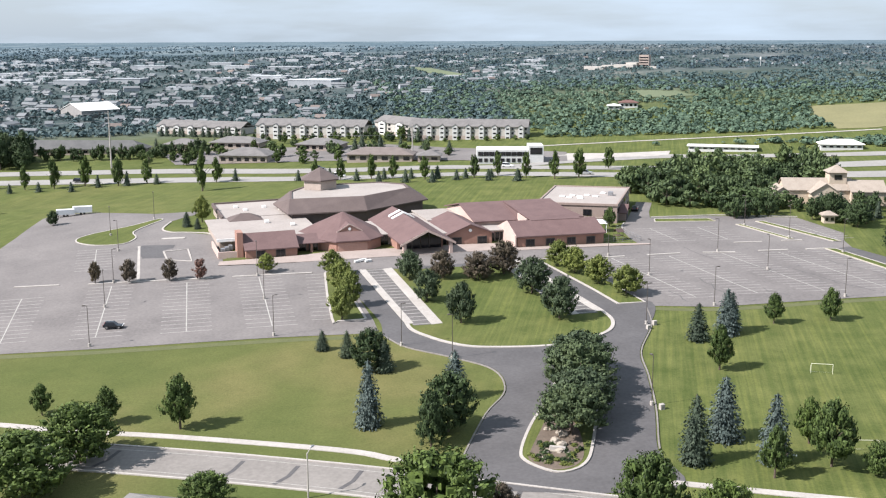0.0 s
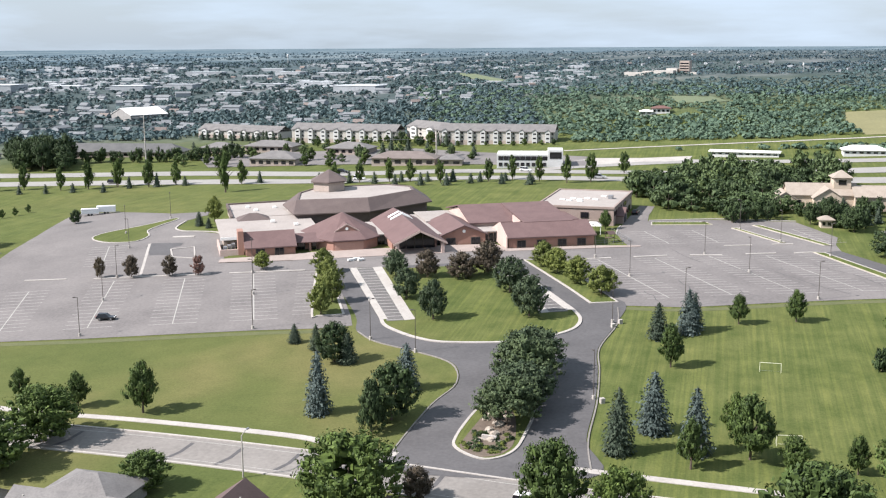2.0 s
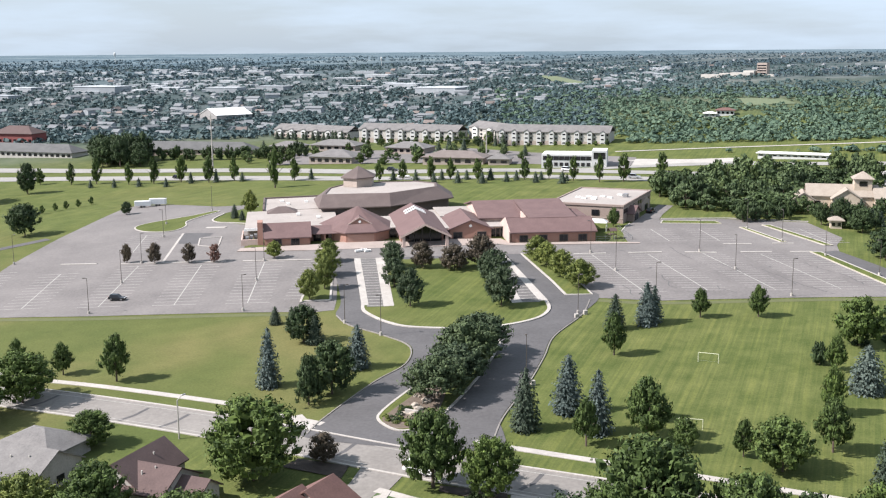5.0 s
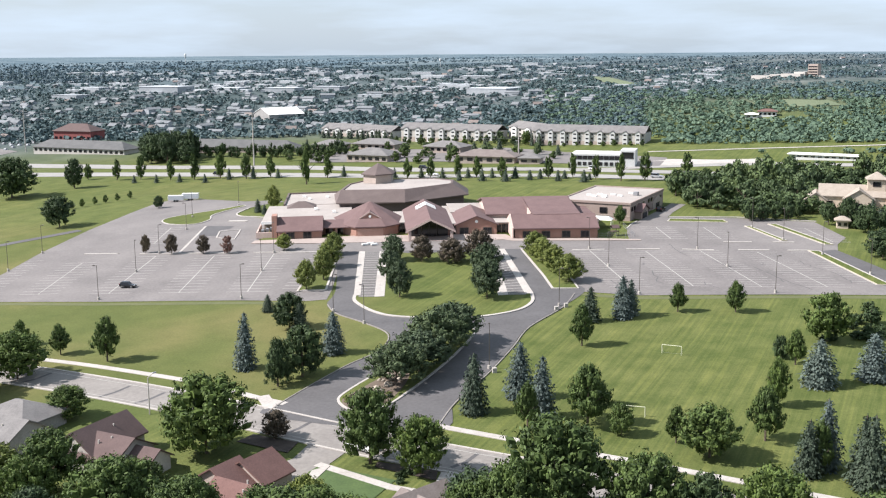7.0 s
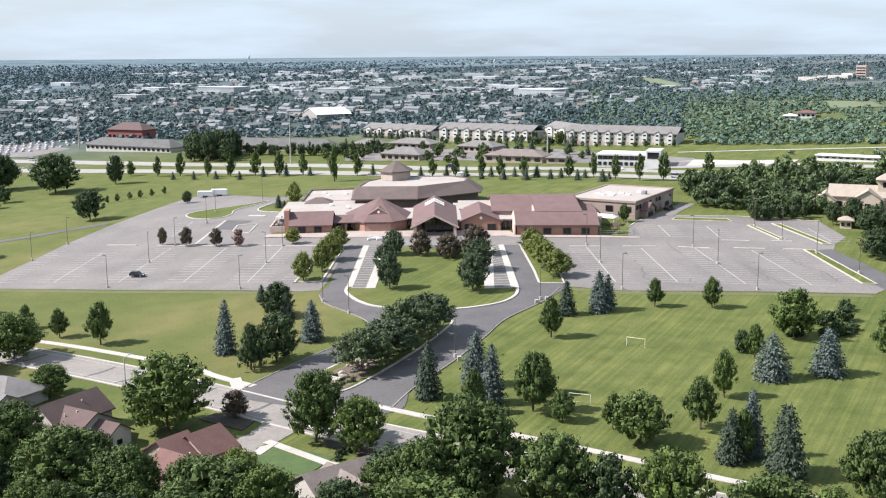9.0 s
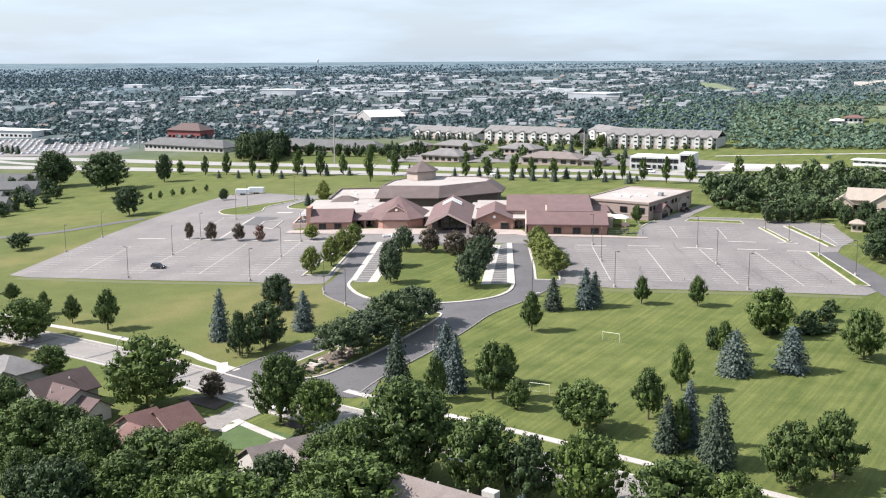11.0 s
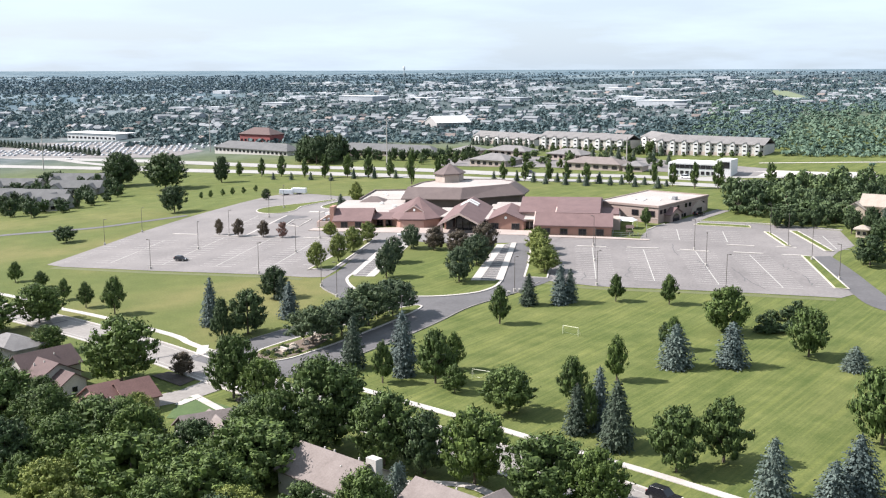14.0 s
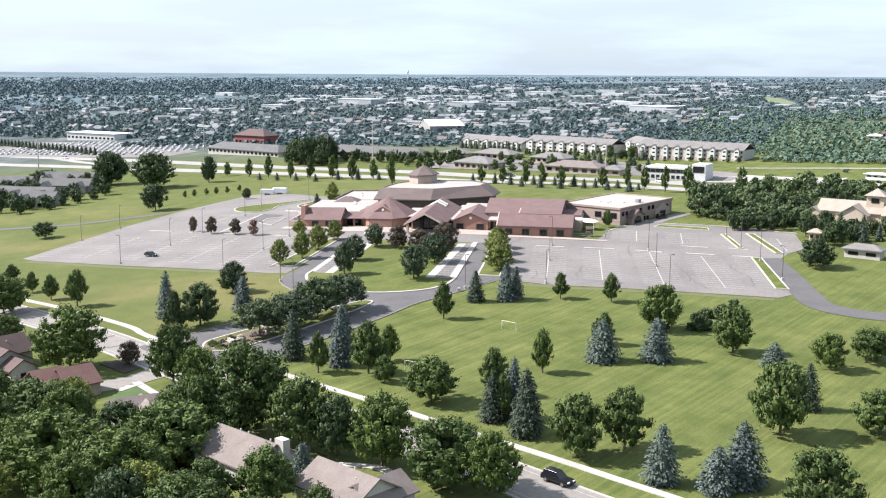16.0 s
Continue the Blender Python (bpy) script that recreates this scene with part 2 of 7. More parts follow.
MEADOW = worn("far_meadow_grass", (0.125, 0.160, 0.085), (0.175, 0.205, 0.115), 0.05, 1.0, 0.95, 0.0)
PINK_PAVING = worn("pinkish_paving", (0.36, 0.295, 0.26), (0.46, 0.38, 0.34), 0.2, 2.5, 0.9, 0.15)
BAY_ASPHALT = worn("bay_asphalt", (0.130, 0.120, 0.116), (0.175, 0.162, 0.156), 0.1, 1.6, 0.9, 0.2)
STRAW = worn("hay_field", (0.20, 0.19, 0.085), (0.27, 0.25, 0.115), 0.05, 1.0, 0.95, 0.2)
# next three: distance haze put into the leaf colours, bluer farther off
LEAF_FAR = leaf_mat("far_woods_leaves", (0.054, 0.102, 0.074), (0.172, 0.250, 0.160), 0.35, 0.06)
LEAF_HAZED_WOOD = leaf_mat("hazed_woods_leaves", (0.058, 0.104, 0.110), (0.126, 0.188, 0.186), 0.35, 0.05)
LEAF_HORIZON = leaf_mat("hazed_horizon_leaves", (0.062, 0.104, 0.128), (0.112, 0.166, 0.194), 0.35, 0.04)
LEAF_WOOD = leaf_mat("cottonwood_leaves", (0.038, 0.066, 0.030), (0.165, 0.225, 0.092))

# ---- tools for shapes ----
def part(name, bm, material, parent=None, label=""):
    me = bpy.data.meshes.new(name)
    bm.to_mesh(me)
    bm.free()
    me.materials.append(material)
    ob = new(name, me)
    ob.parent = parent
    if label:
        ob["label"] = label
    return ob


def mesh_of(name, verts, faces, material):
    me = bpy.data.meshes.new(name)
    me.from_pydata([tuple(v) for v in verts], [], faces)
    me.materials.append(material)
    return me


def shown(name, me, parent=None, m=None, label=""):
    ob = new(name, me)
    ob.parent = parent
    if m is not None:
        ob.matrix_basis = m
    if label:
        ob["label"] = label
    return ob


def smooth_line(pts, n=6, closed=False):
    """A Catmull-Rom line through points of the plan."""
    p = [Vector(q) for q in pts]
    out = []
    k = len(p)
    for i in range(k if closed else k - 1):
        a, b, c, d = (p[(i + j) % k] if closed else p[min(max(i + j, 0), k - 1)] for j in (-1, 0, 1, 2))
        for s in range(n):
            u = s / n
            out.append(0.5 * ((2 * b) + (c - a) * u + (2 * a - 5 * b + 4 * c - d) * u * u + (3 * b - a - 3 * c + d) * u ** 3))
    if not closed:
        out.append(p[-1])
    return [(v.x, v.y) for v in out]


def sheet_bm(pts, lift, cell=8.0, thick=0.0):
    """A flat polygon of the plan laid on the land, cut small enough to follow it."""
    bm = bmesh.new()
    bm.faces.new([bm.verts.new((x, y, 0)) for x, y in pts])
    bmesh.ops.triangulate(bm, faces=bm.faces[:])
    xs, ys = [q[0] for q in pts], [q[1] for q in pts]
    for axis, lo, hi in ((0, min(xs), max(xs)), (1, min(ys), max(ys))):
        c = math.floor(lo / cell) * cell + cell
        while c < hi:
            co, no = [0, 0, 0], [0, 0, 0]
            co[axis], no[axis] = c, 1
            bmesh.ops.bisect_plane(bm, geom=bm.verts[:] + bm.edges[:] + bm.faces[:], plane_co=co, plane_no=no)
            c += cell
    for v in bm.verts:
        v.co.z = gz(v.co.x, v.co.y) + lift
    bmesh.ops.recalc_face_normals(bm, faces=bm.faces[:])
    if sum(f.normal.z for f in bm.faces) < 0:
        bmesh.ops.reverse_faces(bm, faces=bm.faces[:])
    if thick:
        r = bmesh.ops.extrude_face_region(bm, geom=bm.faces[:])
        for v in r["geom"]:
            if isinstance(v, bmesh.types.BMVert):
                v.co.z += thick
    return bm


def ground_sheet(name, pts, material, lift=0.05, label="", category="", cell=8.0, thick=0.0):
    return tagged(part(name, sheet_bm(pts, lift, cell, thick), material), label, category, kind="structure")


def offsets(path, w):
    """Left and right edges of a band of width w along a line."""
    left, right = [], []
    for i, q in enumerate(path):
        a, b = Vector(path[max(i - 1, 0)]), Vector(path[min(i + 1, len(path) - 1)])
        d = (b - a).normalized()
        left.append((q[0] - d.y * w / 2, q[1] + d.x * w / 2))
        right.append((q[0] + d.y * w / 2, q[1] - d.x * w / 2))
    return left, right


def dense(path, step=5.0):
    out = [path[0]]
    for a, b in zip(path, path[1:]):
        k = max(1, int(math.hypot(b[0] - a[0], b[1] - a[1]) / step))
        out += [(a[0] + (b[0] - a[0]) * i / k, a[1] + (b[1] - a[1]) * i / k) for i in range(1, k + 1)]
    return out


def band(verts, faces, path, w, lift, h=0.0, step=5.0):
    """Adds a strip (or, with h, a kerb of that height) along a line to a list of verts and faces."""
    path = dense(path, step)
    left, right = offsets(path, w)
    for i in range(len(path)):
        base = len(verts)
        zl, zr = gz(*left[i]) + lift, gz(*right[i]) + lift
        if h:
            verts += [(*left[i], zl - 0.1), (*left[i], zl + h), (*right[i], zr + h), (*right[i], zr - 0.1)]
            if i:
                for k in range(3):
                    faces.append((base + k, base + k + 1, base + k - 3, base + k - 4))
        else:
            verts += [(*left[i], zl), (*right[i], zr)]
            if i:
                faces.append((base, base + 1, base - 1, base - 2)[::-1])
    if h:
        n = len(path)
        s = len(verts) - 4 * n
        faces.append((s, s + 1, s + 2, s + 3))
        e = len(verts) - 4
        faces.append((e + 3, e + 2, e + 1, e))


def strip(name, paths, material, w, lift, h=0.0, label="", category="", step=5.0):
    verts, faces = [], []
    for q in paths:
        band(verts, faces, q, w, lift, h, step)
    return tagged(shown(name, mesh_of(name, verts, faces, material)), label, category, kind="structure")


# ---- land ----
def steps(lo, fine_lo, fine_hi, hi, fine, grow=1.22):
    mid = list(np.arange(fine_lo, fine_hi + 0.1, fine))
    up, s, c = [], fine, fine_hi
    while c < hi:
        s *= grow
        c = min(c + s, hi)
        up.append(c)
    down, s, c = [], fine, fine_lo
    while c > lo:
        s *= grow
        c = max(c - s, lo)
        down.append(c)
    return np.array(down[::-1] + mid + up)


def build_land():
    xs, ys = steps(-4600, -420, 420, 4600, 8.0), steps(-900, -260, 620, 4600, 8.0)
    gx, gy = np.meshgrid(xs, ys)
    h = ground(gx, gy)
    nx = len(xs)
    verts = np.stack([gx.ravel(), gy.ravel(), h.ravel()], 1)
    faces = [(j * nx + i, j * nx + i + 1, (j + 1) * nx + i + 1, (j + 1) * nx + i) for j in range(len(ys) - 1) for i in range(nx - 1)]
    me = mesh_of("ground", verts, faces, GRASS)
    for p in me.polygons:
        p.use_smooth = True
    tagged(shown("ground", me), "mown green and straw-coloured grass on gently sloping land", "ground", kind="structure")


build_land()

# ---- paving ----
LOT_WEST = [(-87.0, 6.8), (-78.8, 3.9), (-45.2, 0.2), (-10.9, -1.7), (5.4, -3.3), (9.5, -2.3), (9.0, 4.7), (3.8, 43.6), (2.0, 55.0), (-7.8, 55.9), (-23.9, 56.7), (-25.3, 60.0), (-27.0, 75.6), (-31.0, 93.4), (-37.9, 98.1), (-43.0, 100.1), (-46.2, 105.9), (-45.0, 116.0), (-40.4, 123.2), (-35.4, 126.2), (-38.0, 130.5), (-51.4, 131.8), (-73.4, 146.1), (-85.4, 148.6), (-87.6, 141.0), (-88.0, 109.6), (-89.4, 88.7), (-89.6, 55.7), (-88.2, 34.7)]
LOT_EAST = [(64.9, 2.5), (80.0, -1.1), (109.0, 0.0), (134.0, 0.3), (138.9, 7.3), (130.9, 38.7), (132.8, 47.8), (136.7, 55.8), (132.7, 75.8), (110.1, 81.8), (92.9, 82.8), (84.0, 73.1), (82.0, 53.8), (66.0, 53.3), (46.0, 53.8), (47.0, 44.3), (58.0, 40.3), (61.9, 21.1)]
LOOP = smooth_line([(1.9, 48.4), (4.7, 31.1), (10.0, 4.7), (10.5, -6.3), (14.5, -13.3), (22.5, -20.9), (28.6, -28.6), (28.7, -39.0), (23.8, -48.4), (17.7, -64.5), (15.9, -73.1), (44.3, -79.4), (46.1, -66.4), (50.4, -51.5), (53.8, -36.9), (56.3, -24.5), (62.8, -10.4), (67.9, 4.4), (59.9, 13.4), (56.9, 26.0), (51.0, 46.1), (30.0, 50.2), (11.9, 50.3)], 5, True)
ground_sheet("parking_lot_west", LOT_WEST, ASPHALT, 0.06, "weathered light-grey asphalt parking lot, nearly empty", "parking lot")
ground_sheet("parking_lot_east", LOT_EAST, ASPHALT, 0.065, "weathered grey asphalt parking lot with cracks and faded lines, empty", "parking lot")
ground_sheet("driveway_loop", LOOP, DARK_ASPHALT, 0.085, "dark asphalt entrance drive looping round an oval lawn", "driveway")
ground_sheet("drop_off_apron", [(-7.2, 44.0), (56.0, 43.4), (58.0, 54.0), (-7.0, 56.4)], ASPHALT, 0.105, "grey asphalt forecourt in front of the church", "forecourt")

strip("drive_kerb", [smooth_line([(10.7, -6.6), (14.3, -13.6), (22.3, -21.2), (28.3, -28.8), (28.4, -39.0), (23.5, -48.5), (17.4, -64.6), (15.6, -71.6)], 5), smooth_line([(44.8, -76.8), (46.4, -66.4), (50.7, -51.5), (54.1, -36.9), (56.6, -24.5), (63.0, -10.6), (65.6, 0.6)], 5)], ROAD, 0.25, 0.08, 0.1, "pale concrete kerb along the entrance drive", "kerb")

OVAL = smooth_line([(15.4, 1.8), (16.1, -3.2), (18.5, -7.7), (22.5, -12.8), (27.6, -16.3), (37.8, -18.2), (44.0, -17.7), (49.8, -15.3), (54.3, -11.5), (56.4, -5.8), (56.0, 0.6)], 5) + [(50.8, 23.2), (47.0, 43.4), (42.9, 42.5), (37.9, 40.6), (21.8, 40.7), (14.3, 43.2), (8.2, 43.6), (11.6, 23.4)]
ground_sheet("oval_lawn", OVAL, GRASS, 0.09, "oval mown lawn inside the entrance loop, edged with kerb", "lawn", thick=0.1)
BAY_W = [(9.1, 43.4), (14.0, 43.2), (20.9, -1.1), (16.7, -1.1)]
BAY_E = [(43.9, 40.5), (45.8, 43.7), (54.8, -0.7), (50.6, -0.8)]
ground_sheet("parking_bay_west", BAY_W, BAY_ASPHALT, 0.2, "short-term parking bay beside the oval lawn", "parking bay")
ground_sheet("parking_bay_east", BAY_E, BAY_ASPHALT, 0.2, "short-term parking bay beside the oval lawn", "parking bay")
strip("bay_footpath", [[(14.7, 43.2), (21.5, -1.1)]], CONCRETE, 2.3, 0.19, 0.06, "pale concrete footpath beside the parking bay", "footpath")
strip("bay_footpath", [[(43.2, 40.6), (49.7, -0.9)]], CONCRETE, 2.3, 0.19, 0.06, "pale concrete footpath beside the parking bay", "footpath")
strip("bay_kerb", [[(8.9, 43.4), (16.2, 0.2)], [(46.2, 43.4), (55.2, 0.2)]], CONCRETE, 1.3, 0.19, 0.06, "broad pale concrete edge of the parking bays", "kerb")
strip("oval_kerb", [OVAL[:51] + [(46.6, 43.4)], [(8.2, 43.6), (15.4, 1.8)]], CONCRETE, 0.75, 0.1, 0.16, "pale concrete kerb round the oval lawn", "kerb")

MEDIAN = smooth_line([(29.5, -70.8), (26.4, -66.5), (26.7, -62.2), (30.4, -52.6), (34.8, -44.2), (39.2, -32.7), (42.7, -26.5), (45.3, -26.0), (45.7, -29.6), (43.3, -42.1), (39.9, -54.7), (37.5, -62.2), (35.2, -68.1), (32.5, -70.8)], 4, True)
ground_sheet("drive_median", MEDIAN, GRASS, 0.09, "narrow grass island between the two lanes of the drive", "median", thick=0.12)
strip("median_kerb", [MEDIAN + MEDIAN[:1]], CONCRETE, 0.45, 0.09, 0.16, "pale concrete kerb round the drive island", "kerb")

# street south of the grounds
STREET = smooth_line([(-330, 60), (-200, -2), (-120, -24), (-75, -38), (-53, -45.4), (-25.5, -56), (0, -67), (15, -74.4), (37, -85.2), (60, -94.8), (85, -105), (106, -114), (119, -121), (145, -132), (185, -148), (260, -172), (420, -212)], 5)
sl, sr = offsets(STREET, 8.6)
ground_sheet("street", sl + sr[::-1], ROAD, 0.05, "pale concrete street with dark sealed cracks", "street")
strip("street_kerb", [offsets(STREET, 9.0)[0], offsets(STREET, 9.0)[1]], CONCRETE, 0.4, 0.05, 0.13, "concrete kerb along the street", "kerb")
WALK_W = smooth_line([(-200, 14), (-120, -12), (-75, -27), (-53, -35.5), (-43.9, -39.9), (-26.1, -46.3), (0, -57.2), (7.5, -61.9), (12.6, -64.9), (17.5, -67.5)], 5)
WALK_E = smooth_line([(42, -76), (49.8, -79.5), (66, -86.5), (77.9, -91.5), (95.1, -99.2), (112, -106.4), (128.5, -113.9), (160, -127), (260, -163)], 5)
strip("sidewalk_west", [WALK_W], CONCRETE, 1.5, 0.06, 0.05, "pale concrete sidewalk along the lawn", "sidewalk")
strip("sidewalk_east", [WALK_E], CONCRETE, 1.5, 0.06, 0.05, "pale concrete sidewalk along the lawn", "sidewalk")

# side street and drives among the houses
ground_sheet("side_street", [(26.6, -80.6), (33.6, -83.8), (30.0, -94.7), (19.9, -107.9), (12.8, -116.8), (6.8, -112.5), (17.6, -100.3), (24.9, -90.4)], ROAD, 0.07, "pale concrete lane between the houses", "lane")
strip("house_footpath", [[(29.0, -92.5), (41.0, -100.1), (52.8, -104.4)]], CONCRETE, 1.5, 0.07, 0.04, "concrete footpath along a front garden", "footpath")

# highway beyond the church
HW_N = smooth_line([(-700.0, 430.0), (-420.0, 345.0), (-275.0, 306.0), (-190.0, 280.0), (-107.0, 258.0), (-58.0, 243.0), (0.8, 217.0), (49.9, 208.2), (95.9, 186.5), (149.2, 169.0), (299.2, 158.2), (500.0, 150.0)], 4)
HW_S = smooth_line([(-700.0, 390.0), (-420.0, 305.0), (-243.0, 264.0), (-142.0, 243.0), (-50.1, 216.2), (7.8, 190.9), (52.2, 182.0), (94.8, 163.8), (148.9, 147.8), (297.1, 136.0), (500.0, 130.0)], 4)
for nm, ln, w in (("highway_far_lanes", HW_N, 12.0), ("highway_near_lanes", HW_S, 12.0)):
    a, b = offsets(ln, w)
    ground_sheet(nm, a + b[::-1], HIGHWAY, 0.12, "pale concrete highway lanes", "highway", cell=16)
FRONTAGE = smooth_line([(30, 212), (72, 203), (97, 207), (120, 209), (139, 209), (160, 200), (230, 180)], 4)
strip("frontage_road", [FRONTAGE], HIGHWAY, 9.0, 0.14, 0, "pale concrete frontage road beside the highway", "road", step=8.0)
strip("highway_ramp", [smooth_line([(-560, 420), (-449, 383), (-305, 298), (-238, 270)], 4)], HIGHWAY, 6.0, 0.14, 0, "pale concrete highway ramp", "ramp", step=8.0)
ground_sheet("office_lot", [(92, 232), (124, 222), (145, 220), (141, 211), (99, 210)], CONCRETE, 0.15, "pale concrete lot beside the office", "parking lot", cell=16)
ground_sheet("hay_field", [(244, 303), (272, 296), (300, 290), (290, 240), (242, 234), (227, 239), (233, 273)], STRAW, 0.15, "straw-coloured mown field beside the woods", "field", cell=16)
strip("grass_path", [smooth_line([(97, 252), (156, 246), (242, 229)], 4)], CONCRETE, 2.0, 0.15, 0, "pale path across the meadow", "path", step=8.0)
strip("driveway_walk", [smooth_line([(93, -120), (88, -117.5), (80, -119), (76, -121)], 3)], CONCRETE, 1.6, 0.09, 0, "pale concrete walk between the houses", "walk")
ground_sheet("front_lawn", [(28.4, -95.4), (29.5, -92.8), (41.4, -97.8), (39.2, -104.6), (31.4, -104.2)], FRESH_GRASS, 0.1, "bright green mown front lawn", "lawn")
ground_sheet("dark_lot_patch", [(-49.9, 82.6), (-48.8, 86.1), (-39.8, 83.8), (-39.9, 80.1), (-42.4, 78.2), (-40.9, 69.8), (-46.7, 70.9)], DARK_ASPHALT, 0.075, "patch of newer dark asphalt in the rear lot", "asphalt patch")
# flat strip a little darker than the lawn along both lots
strip("grass_bank", [smooth_line([(-82.0, 3.0), (-45.4, -1.8), (-11.0, -3.7), (4.0, -5.2)], 4), smooth_line([(66.0, 0.6), (80.0, -2.9), (109.0, -1.9), (133.0, -1.5)], 4)], BANK_GRASS, 2.0, 0.03, 0, "band of slightly darker olive grass below the lot edge", "grass")
PAD = [(-42.0, 76.6), (-35.8, 77.6), (-33.4, 64.0), (-39.9, 67.2)]
strip("lot_kerb", [[(-44.4, 92.5), (-38.0, 91.5)]], CONCRETE, 1.6, 0.06, 0.14, "pale concrete kerb island in the rear lot", "kerb")
strip("pad_kerb", [PAD + PAD[:1]], CONCRETE, 0.45, 0.06, 0.14, "pale kerb round a paved pad", "kerb")
strip("lane_kerb", [smooth_line([(-26.6, 75.6), (-30.6, 93.4), (-37.6, 98.5), (-42.7, 100.5), (-45.9, 105.9), (-44.6, 116.0)], 4)], CONCRETE, 0.5, 0.06, 0.15, "pale kerb along the rear lane", "kerb")
for nm, q in (("far_meadow", [(73, 636), (89, 607), (108, 538), (99, 532), (83, 579)]), ("far_meadow", [(178, 384), (200, 376), (204, 356), (178, 361)])):
    ground_sheet(nm, q, MEADOW, 0.3, "pale green clearing in the far woods", "meadow", cell=20)
TRAIL = smooth_line([(-255.3, 36.2), (-181.7, 45.1), (-144.2, 57.7), (-118.0, 65.4), (-105.4, 75.7), (-92.7, 88.7)], 5)
strip("side_drive", [TRAIL], DARK_ASPHALT, 4.0, 0.08, 0, "narrow asphalt drive across the field", "drive")
DRIVE_E = smooth_line([(127.9, 40.7), (133.9, 23.7), (138.9, 7.3), (142.9, -3.5), (149.9, -8.2), (159.8, -9.1), (198.8, -7.4), (290.6, -2.9)], 5)
strip("east_drive", [DRIVE_E], DARK_ASPHALT, 6.5, 0.09, 0, "smooth dark asphalt drive leaving the lot", "drive")
ground_sheet("building_walk", [(-8.0, 55.0), (20.0, 54.5), (34.0, 54.4), (46.0, 54.7), (49.0, 53.0), (71.0, 52.4), (83.0, 52.1), (83.0, 53.2), (71.0, 55.1), (49.1, 55.6), (46.1, 61.3), (34.1, 62.4), (19.1, 62.5), (2.1, 63.5), (-6.9, 61.6), (-26.3, 61.0), (-26.4, 57.2), (-8.0, 57.4)], PINK_PAVING, 0.12, "pale concrete walk along the church front", "walk", thick=0.08)

# kerbs, islands and lines of the lots
strip("lot_kerb", [[(-74.1, 52.3), (-63.3, 50.8)], [(-56.2, 49.2), (-37.0, 47.2)], [(-35.0, 47.0), (-26.7, 46.1)], [(-22.1, 45.9), (-3.2, 44.3)], [(64.8, 41.8), (73.0, 41.9)], [(78.7, 42.0), (87.2, 42.2)], [(92.9, 41.8), (100.8, 40.8)], [(106.9, 41.1), (114.5, 40.9)], [(119.1, 40.6), (124.0, 40.7)], [(104.3, 50.1), (111.5, 49.8)], [(117.0, 50.1), (122.3, 49.7)]], CONCRETE, 0.6, 0.06, 0.16, "pale concrete kerb island in the parking lot", "kerb")
EDGES = []
for q in ([(124.0, 40.6), (132.6, 8.4), (135.6, 8.2), (126.6, 39.8)], [(119.4, 72.4), (129.6, 47.2), (131.6, 47.2), (121.6, 72.2)], [(112.6, 69.7), (119.4, 51.4), (120.8, 51.3), (114.0, 69.6)], [(91.9, 76.7), (108.6, 74.6), (107.6, 78.3), (92.9, 80.4)]):
    ground_sheet("kerbed_grass_strip", q, GRASS, 0.1, "kerbed strip of grass between parking rows", "grass strip", thick=0.1)
    EDGES.append([q[0], q[1], q[2]])
    strip("strip_kerb", [q + q[:1]], CONCRETE, 0.4, 0.07, 0.17, "pale concrete kerb round a grass strip", "kerb")
strip("kerb_paint", EDGES, YELLOW, 0.34, 0.262, 0, "worn yellow paint on the kerbs of the grass strips", "kerb paint")
ground_sheet("gym_lane", [(80.1, 52.6), (79.6, 60.0), (80.0, 67.2), (82.0, 74.2), (84.2, 79.0), (95.4, 105.5), (99.6, 103.5), (94.4, 90.0), (92.6, 83.6), (90.4, 74.4), (84.6, 53.0)], ASPHALT, 0.07, "grey asphalt lane along the gymnasium", "lane")
strip("lane_kerb", [[(83.2, 77.2), (81.8, 74.4), (79.8, 67.4)], [(92.8, 83.2), (112.0, 82.6), (133.4, 76.6)]], CONCRETE, 0.4, 0.06, 0.15, "pale kerb along the asphalt", "kerb")
FIELD_ISLE = smooth_line([(-67.5, 95.5), (-62.0, 90.6), (-54.5, 89.8), (-52.0, 96.5), (-54.0, 104.5), (-51.0, 113.0), (-47.6, 120.0), (-49.4, 121.6), (-55.0, 115.0), (-60.5, 110.4), (-66.0, 106.0), (-69.0, 101.0)], 3, True)
ground_sheet("lot_grass_island", FIELD_ISLE, GRASS, 0.09, "grass island in the rear parking lot", "grass island", thick=0.1)
strip("island_kerb", [FIELD_ISLE + FIELD_ISLE[:1]], CONCRETE, 0.4, 0.07, 0.16, "pale kerb round the grass island", "kerb")
TREE_STRIP_W = smooth_line([(7.5, 5.5), (1.8, 5.5), (0.6, 7.6), (-0.2, 43.1), (2.4, 43.6)], 2)
ground_sheet("tree_strip_west", TREE_STRIP_W, GRASS, 0.1, "grass strip with young trees beside the drive", "grass strip", thick=0.1)
strip("tree_strip_kerb_west", [TREE_STRIP_W + TREE_STRIP_W[:1]], CONCRETE, 0.5, 0.1, 0.16, "pale concrete kerb", "kerb")
TREE_STRIP_E = [(60.6, 4.5), (66.4, 4.5), (60.9, 32.7), (56.0, 42.8), (51.4, 43.3), (58.2, 15.9)]
ground_sheet("tree_strip_east", TREE_STRIP_E, GRASS, 0.1, "grass strip with young trees beside the drive", "grass strip", thick=0.1)
strip("tree_strip_kerb_east", [TREE_STRIP_E + TREE_STRIP_E[:1]], CONCRETE, 0.5, 0.1, 0.16, "pale concrete kerb", "kerb")
